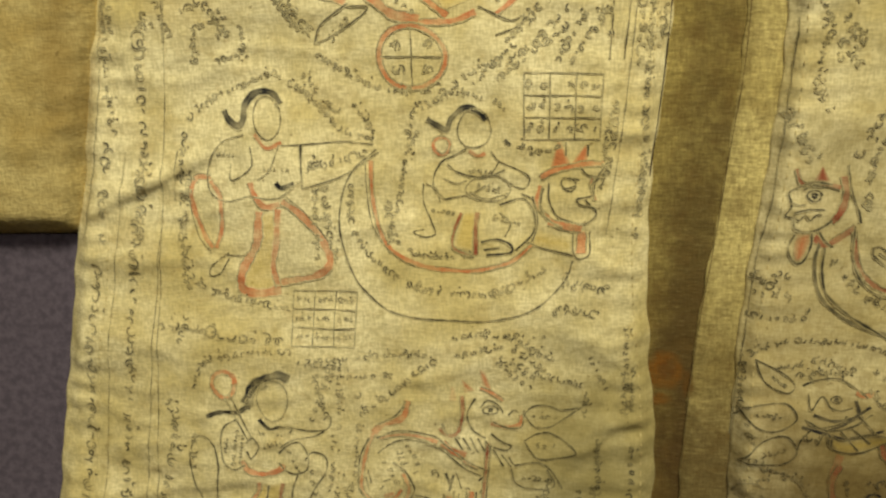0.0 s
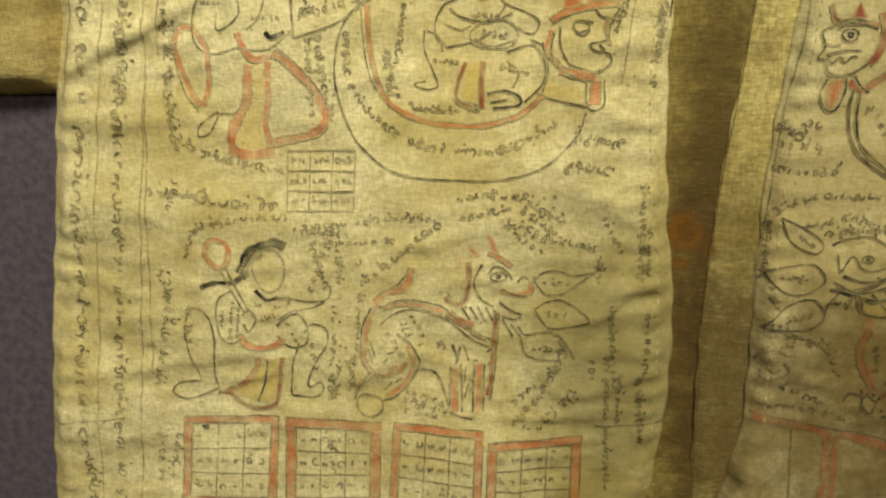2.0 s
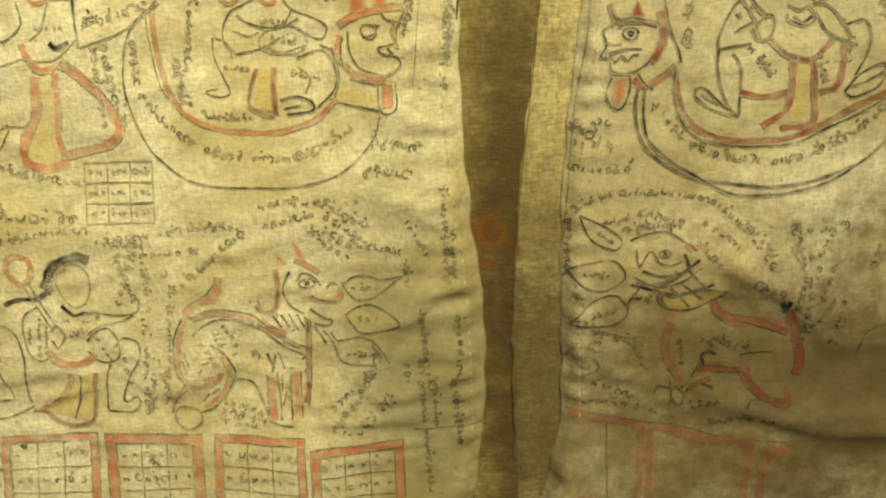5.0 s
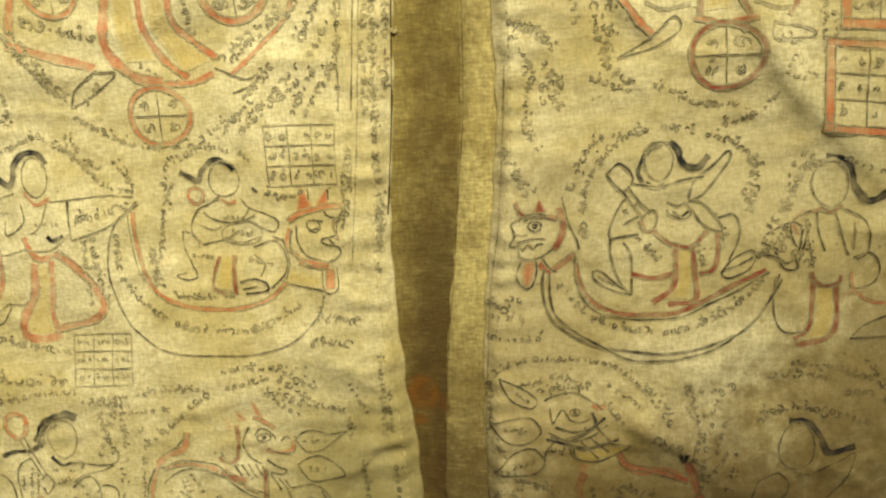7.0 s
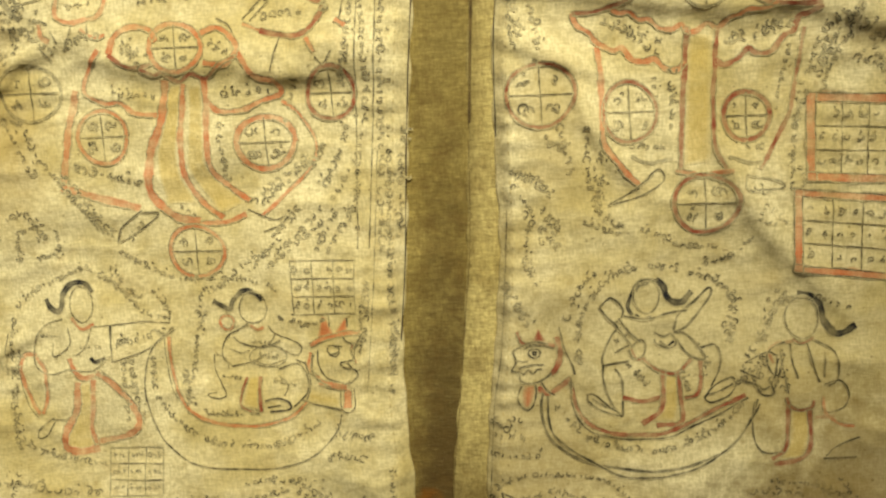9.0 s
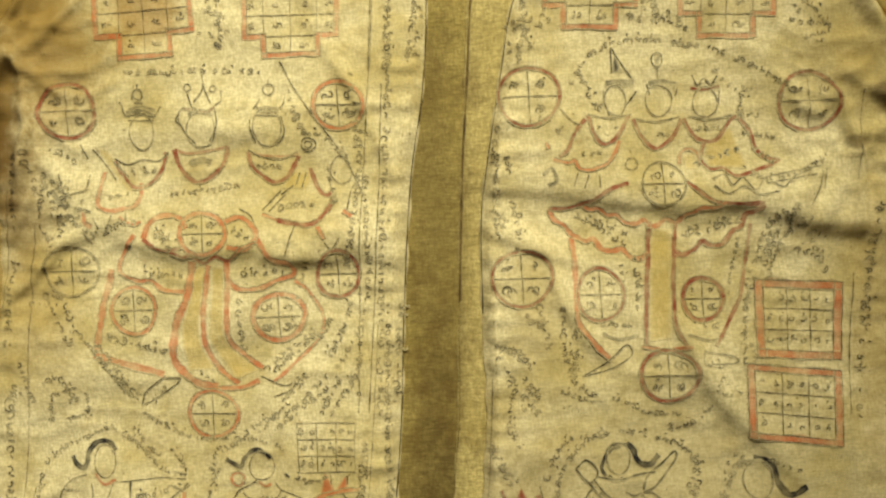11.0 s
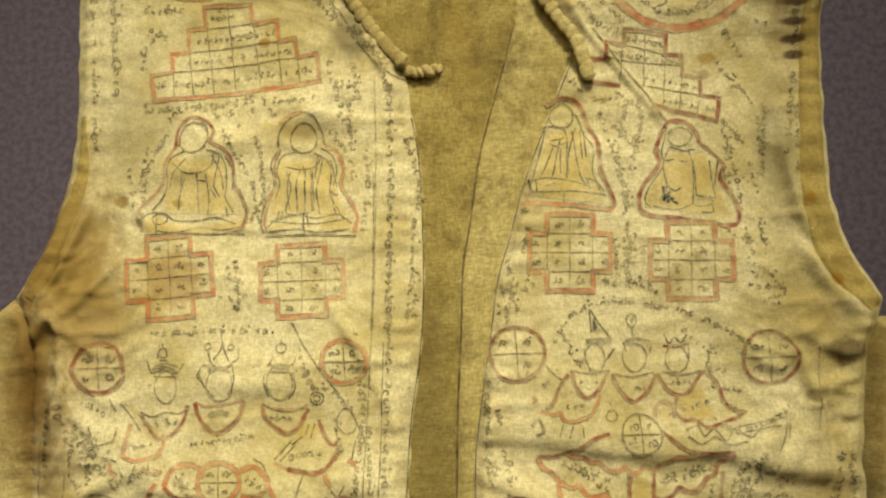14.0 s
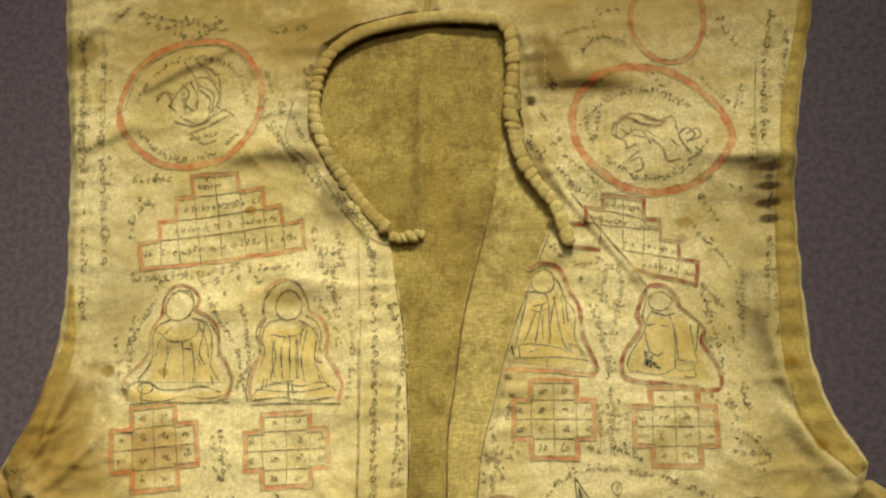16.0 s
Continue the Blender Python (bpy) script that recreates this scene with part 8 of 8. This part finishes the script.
tagged(Drawing("writing_line", *on(96)).bars((100, -120, 96, -132), 2.4).done(), kind="stuff")
tagged(Drawing("writing_line", *on(-156)).bars((-158, -187, -156, -205), 3.1).done(), kind="stuff")
tagged(Drawing("writing_line", *on(-155)).bars((-151, -158, -155, -172), 3.0).done(), kind="stuff")
tagged(Drawing("writing_line", *on(-145)).bars((-148, -149, -145, -168), 3.0).done(), kind="stuff")
tagged(Drawing("writing_line", *on(-160)).bars((-161, -149, -160, -158), 3.0).done(), kind="stuff")
tagged(Drawing("writing_line", *on(-117)).bars((-126, -168, -117, -172), 3.0).done(), kind="stuff")
tagged(Drawing("writing_line", *on(-109)).bars((-122, -175, -109, -176), 3.0).done(), kind="stuff")
tagged(Drawing("writing_line", *on(-111)).bars((-115, -149, -111, -149), 3.1).done(), kind="stuff")
tagged(Drawing("writing_line", *on(-74)).bars((-83, -104, -74, -111), 2.5).done(), kind="stuff")
tagged(Drawing("writing_line", *on(-65)).bars((-79, -96, -65, -100), 2.4).done(), kind="stuff")
tagged(Drawing("writing_line", *on(-45)).bars((-51, -99, -45, -111), 2.4).done(), kind="stuff")
tagged(Drawing("writing_line", *on(-47)).bars((-48, -133, -47, -150), 2.4).done(), kind="stuff")
tagged(Drawing("writing_line", *on(-45)).bars((-44, -160, -45, -181), 2.4).done(), kind="stuff")
tagged(Drawing("writing_line", *on(-35)).bars((-35, -101, -35, -120), 1.8).done(), kind="stuff")
tagged(Drawing("writing_line", *on(-35)).bars((-34, -137, -35, -160), 3.0).done(), kind="stuff")
tagged(Drawing("writing_line", *on(-35)).bars((-37, -169, -35, -183), 2.4).done(), kind="stuff")
tagged(Drawing("writing_line", *on(-81)).bars((-67, -159, -81, -178), 3.0).done(), kind="stuff")
tagged(Drawing("writing_line", *on(-74)).bars((-61, -169, -74, -183), 2.4).done(), kind="stuff")
tagged(Drawing("writing_line", *on(11)).bars((8, -125, 11, -132), 2.5).done(), kind="stuff")
tagged(Drawing("writing_line", *on(27)).bars((17, -102, 27, -101), 2.4).done(), kind="stuff")
tagged(Drawing("writing_line", *on(46)).bars((32, -99, 46, -103), 2.5).done(), kind="stuff")
tagged(Drawing("writing_line", *on(66)).bars((54, -103, 66, -112), 2.4).done(), kind="stuff")
tagged(Drawing("writing_line", *on(34)).bars((26, -128, 34, -130), 2.5).done(), kind="stuff")
tagged(Drawing("writing_line", *on(29)).bars((16, -165, 29, -170), 2.4).done(), kind="stuff")
tagged(Drawing("writing_line", *on(15)).bars((9, -138, 15, -140), 2.4).done(), kind="stuff")
tagged(Drawing("writing_line", *on(60)).bars((52, -175, 60, -173), 2.4).done(), kind="stuff")
Drawing("ink_spot", *on(-105)).oval(HAIR, -105, 189, 0.52, 0.52, 1.29).done()
Drawing("ink_spot", *on(-46)).oval(HAIR, -46, 21, 0.24, 0.24, 0.60).done()
Drawing("ink_spot", *on(-45)).oval(HAIR, -45, 21, 0.24, 0.24, 0.60).done()
Drawing("ink_spot", *on(-106)).oval(HAIR, -106, 190, 0.60, 0.60, 1.50).done()
Drawing("ink_spot", *on(208)).oval(HAIR, 208, 189, 0.48, 0.48, 1.20).done()
Drawing("ink_spot", *on(-157)).oval(HAIR, -157, 62, 0.72, 0.72, 1.80).done()
Drawing("ink_spot", *on(-208)).oval(HAIR, -208, -186, 0.60, 0.60, 1.50).done()
Drawing("ink_spot", *on(69)).oval(HAIR, 69, 382, 0.60, 0.60, 1.50).done()
Drawing("ink_spot", *on(-221)).oval(HAIR, -221, 143, 0.48, 0.48, 1.20).done()

# ---- stitching along the seams ----
THREAD = plain("pale_thread", srgb(196, 178, 120), srgb(168, 146, 90), 300)


def stitching(sheet, parent, line, pitch=4.2, long=2.4):
    """A running stitch along a line, each stitch a small raised thread."""
    c = spline(line, pitch)
    verts, faces = [], []
    for i in range(len(c) - 1):
        a = c[i] + (c[i + 1] - c[i]) * 0.1
        ln = math.dist(c[i], c[i + 1]) or 1
        ux, uy = (c[i + 1] - c[i]) / ln
        pts = [(0, 0, 0.0), (long * 0.3, 0.22, 0.25), (long * 0.3, -0.22, 0.25), (long * 0.3, 0, 0.45), (long * 0.7, 0.22, 0.25), (long * 0.7, -0.22, 0.25), (long * 0.7, 0, 0.45), (long, 0, 0.0)]
        xy = np.array([(a[0] + ux * p - uy * q, a[1] + uy * p + ux * q) for p, q, _ in pts])
        z = sheet.height(xy[:, 0], xy[:, 1]) + [p[2] for p in pts]
        n = len(verts)
        verts += [(x / 1000, y / 1000, h / 1000) for (x, y), h in zip(xy, z)]
        faces += [(n, n + 3, n + 1), (n, n + 2, n + 3), (n + 1, n + 3, n + 6, n + 4), (n + 3, n + 2, n + 5, n + 6), (n + 4, n + 6, n + 7), (n + 6, n + 5, n + 7)]
    return tagged(part("stitching", verts, faces, THREAD, parent, "pale running stitch"), kind="stuff")


stitching(LEFT, left_front, (-31, -190, -31, -129, -36, -69, -36, -34, -31, 10, -28, 60, -22, 121, -12, 190, -10, 257, -14, 300))
stitching(RIGHT, right_front, (10, -180, 10, -92, 16, -36, 20, 8, 20, 60, 23, 118, 38, 197, 57, 250, 78, 298))
stitching(LEFT, left_front, (-58, 340, -66, 378, -68, 400, -60, 425))
stitching(RIGHT, right_front, (96, 328, 88, 345, 84, 380, 86, 415))
stitching(LEFT, left_front, (-256, -180, -249, -130, -241, -90, -234, -50))
stitching(SLEEVE_L, left_front, (-320, -46, -280, -45, -252, -47))

# dark strips painting the shade at the edges of the facing and front panels
EDGE_SHADE = plain("edge_shade", srgb(34, 26, 12), srgb(66, 50, 22), 160)


FOLD_SHADE = plain("fold_shade", srgb(78, 61, 26), srgb(112, 91, 44), 160)


def shade_strip(sheet, parent, line, width, material=EDGE_SHADE):
    """A narrow dark strip along an edge, painting the shade of its gap."""
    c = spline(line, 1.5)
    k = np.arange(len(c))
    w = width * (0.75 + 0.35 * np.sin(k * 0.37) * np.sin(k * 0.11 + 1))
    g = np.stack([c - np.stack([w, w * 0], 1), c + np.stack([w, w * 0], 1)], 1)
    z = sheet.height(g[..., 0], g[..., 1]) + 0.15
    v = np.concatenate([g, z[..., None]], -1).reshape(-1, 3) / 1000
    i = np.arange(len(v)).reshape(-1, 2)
    return part("edge_shade_line", v.tolist(), np.stack([i[:-1, 0], i[:-1, 1], i[1:, 1], i[1:, 0]], -1).tolist(), material, parent, "dark strip of painted edge shade")


shade_strip(FACE, facing, (4.2, 62, 5.8, 87, 8.8, 130, 12.8, 170, 15.8, 204, 20.8, 227, 28.8, 266, 42.8, 309, 51.8, 338), 0.5, FOLD_SHADE)
shade_strip(FACE, facing, (-14.4, -222, -14.0, -180, -13.4, -130, -10.2, -90, -5.7, -55, -1.8, -20, 1.8, 12, 3.6, 60, 5.2, 87, 8.2, 130, 12.2, 170, 15.2, 204, 20.2, 227, 28.2, 266, 42.2, 309, 51.2, 338), 0.2, FOLD_SHADE)
shade_strip(RIGHT, right_front, (14.9, 56, 15.9, 97, 18.9, 120, 28.8, 171, 34, 197, 41, 217, 53.2, 253, 72.2, 294, 85, 321), 0.3)
shade_strip(LEFT, left_front, (-30.4, -30, -26.1, 10, -22.6, 60, -16.6, 121, -9.6, 160, -5.6, 200, -4.6, 257, -7.6, 288), 0.34)
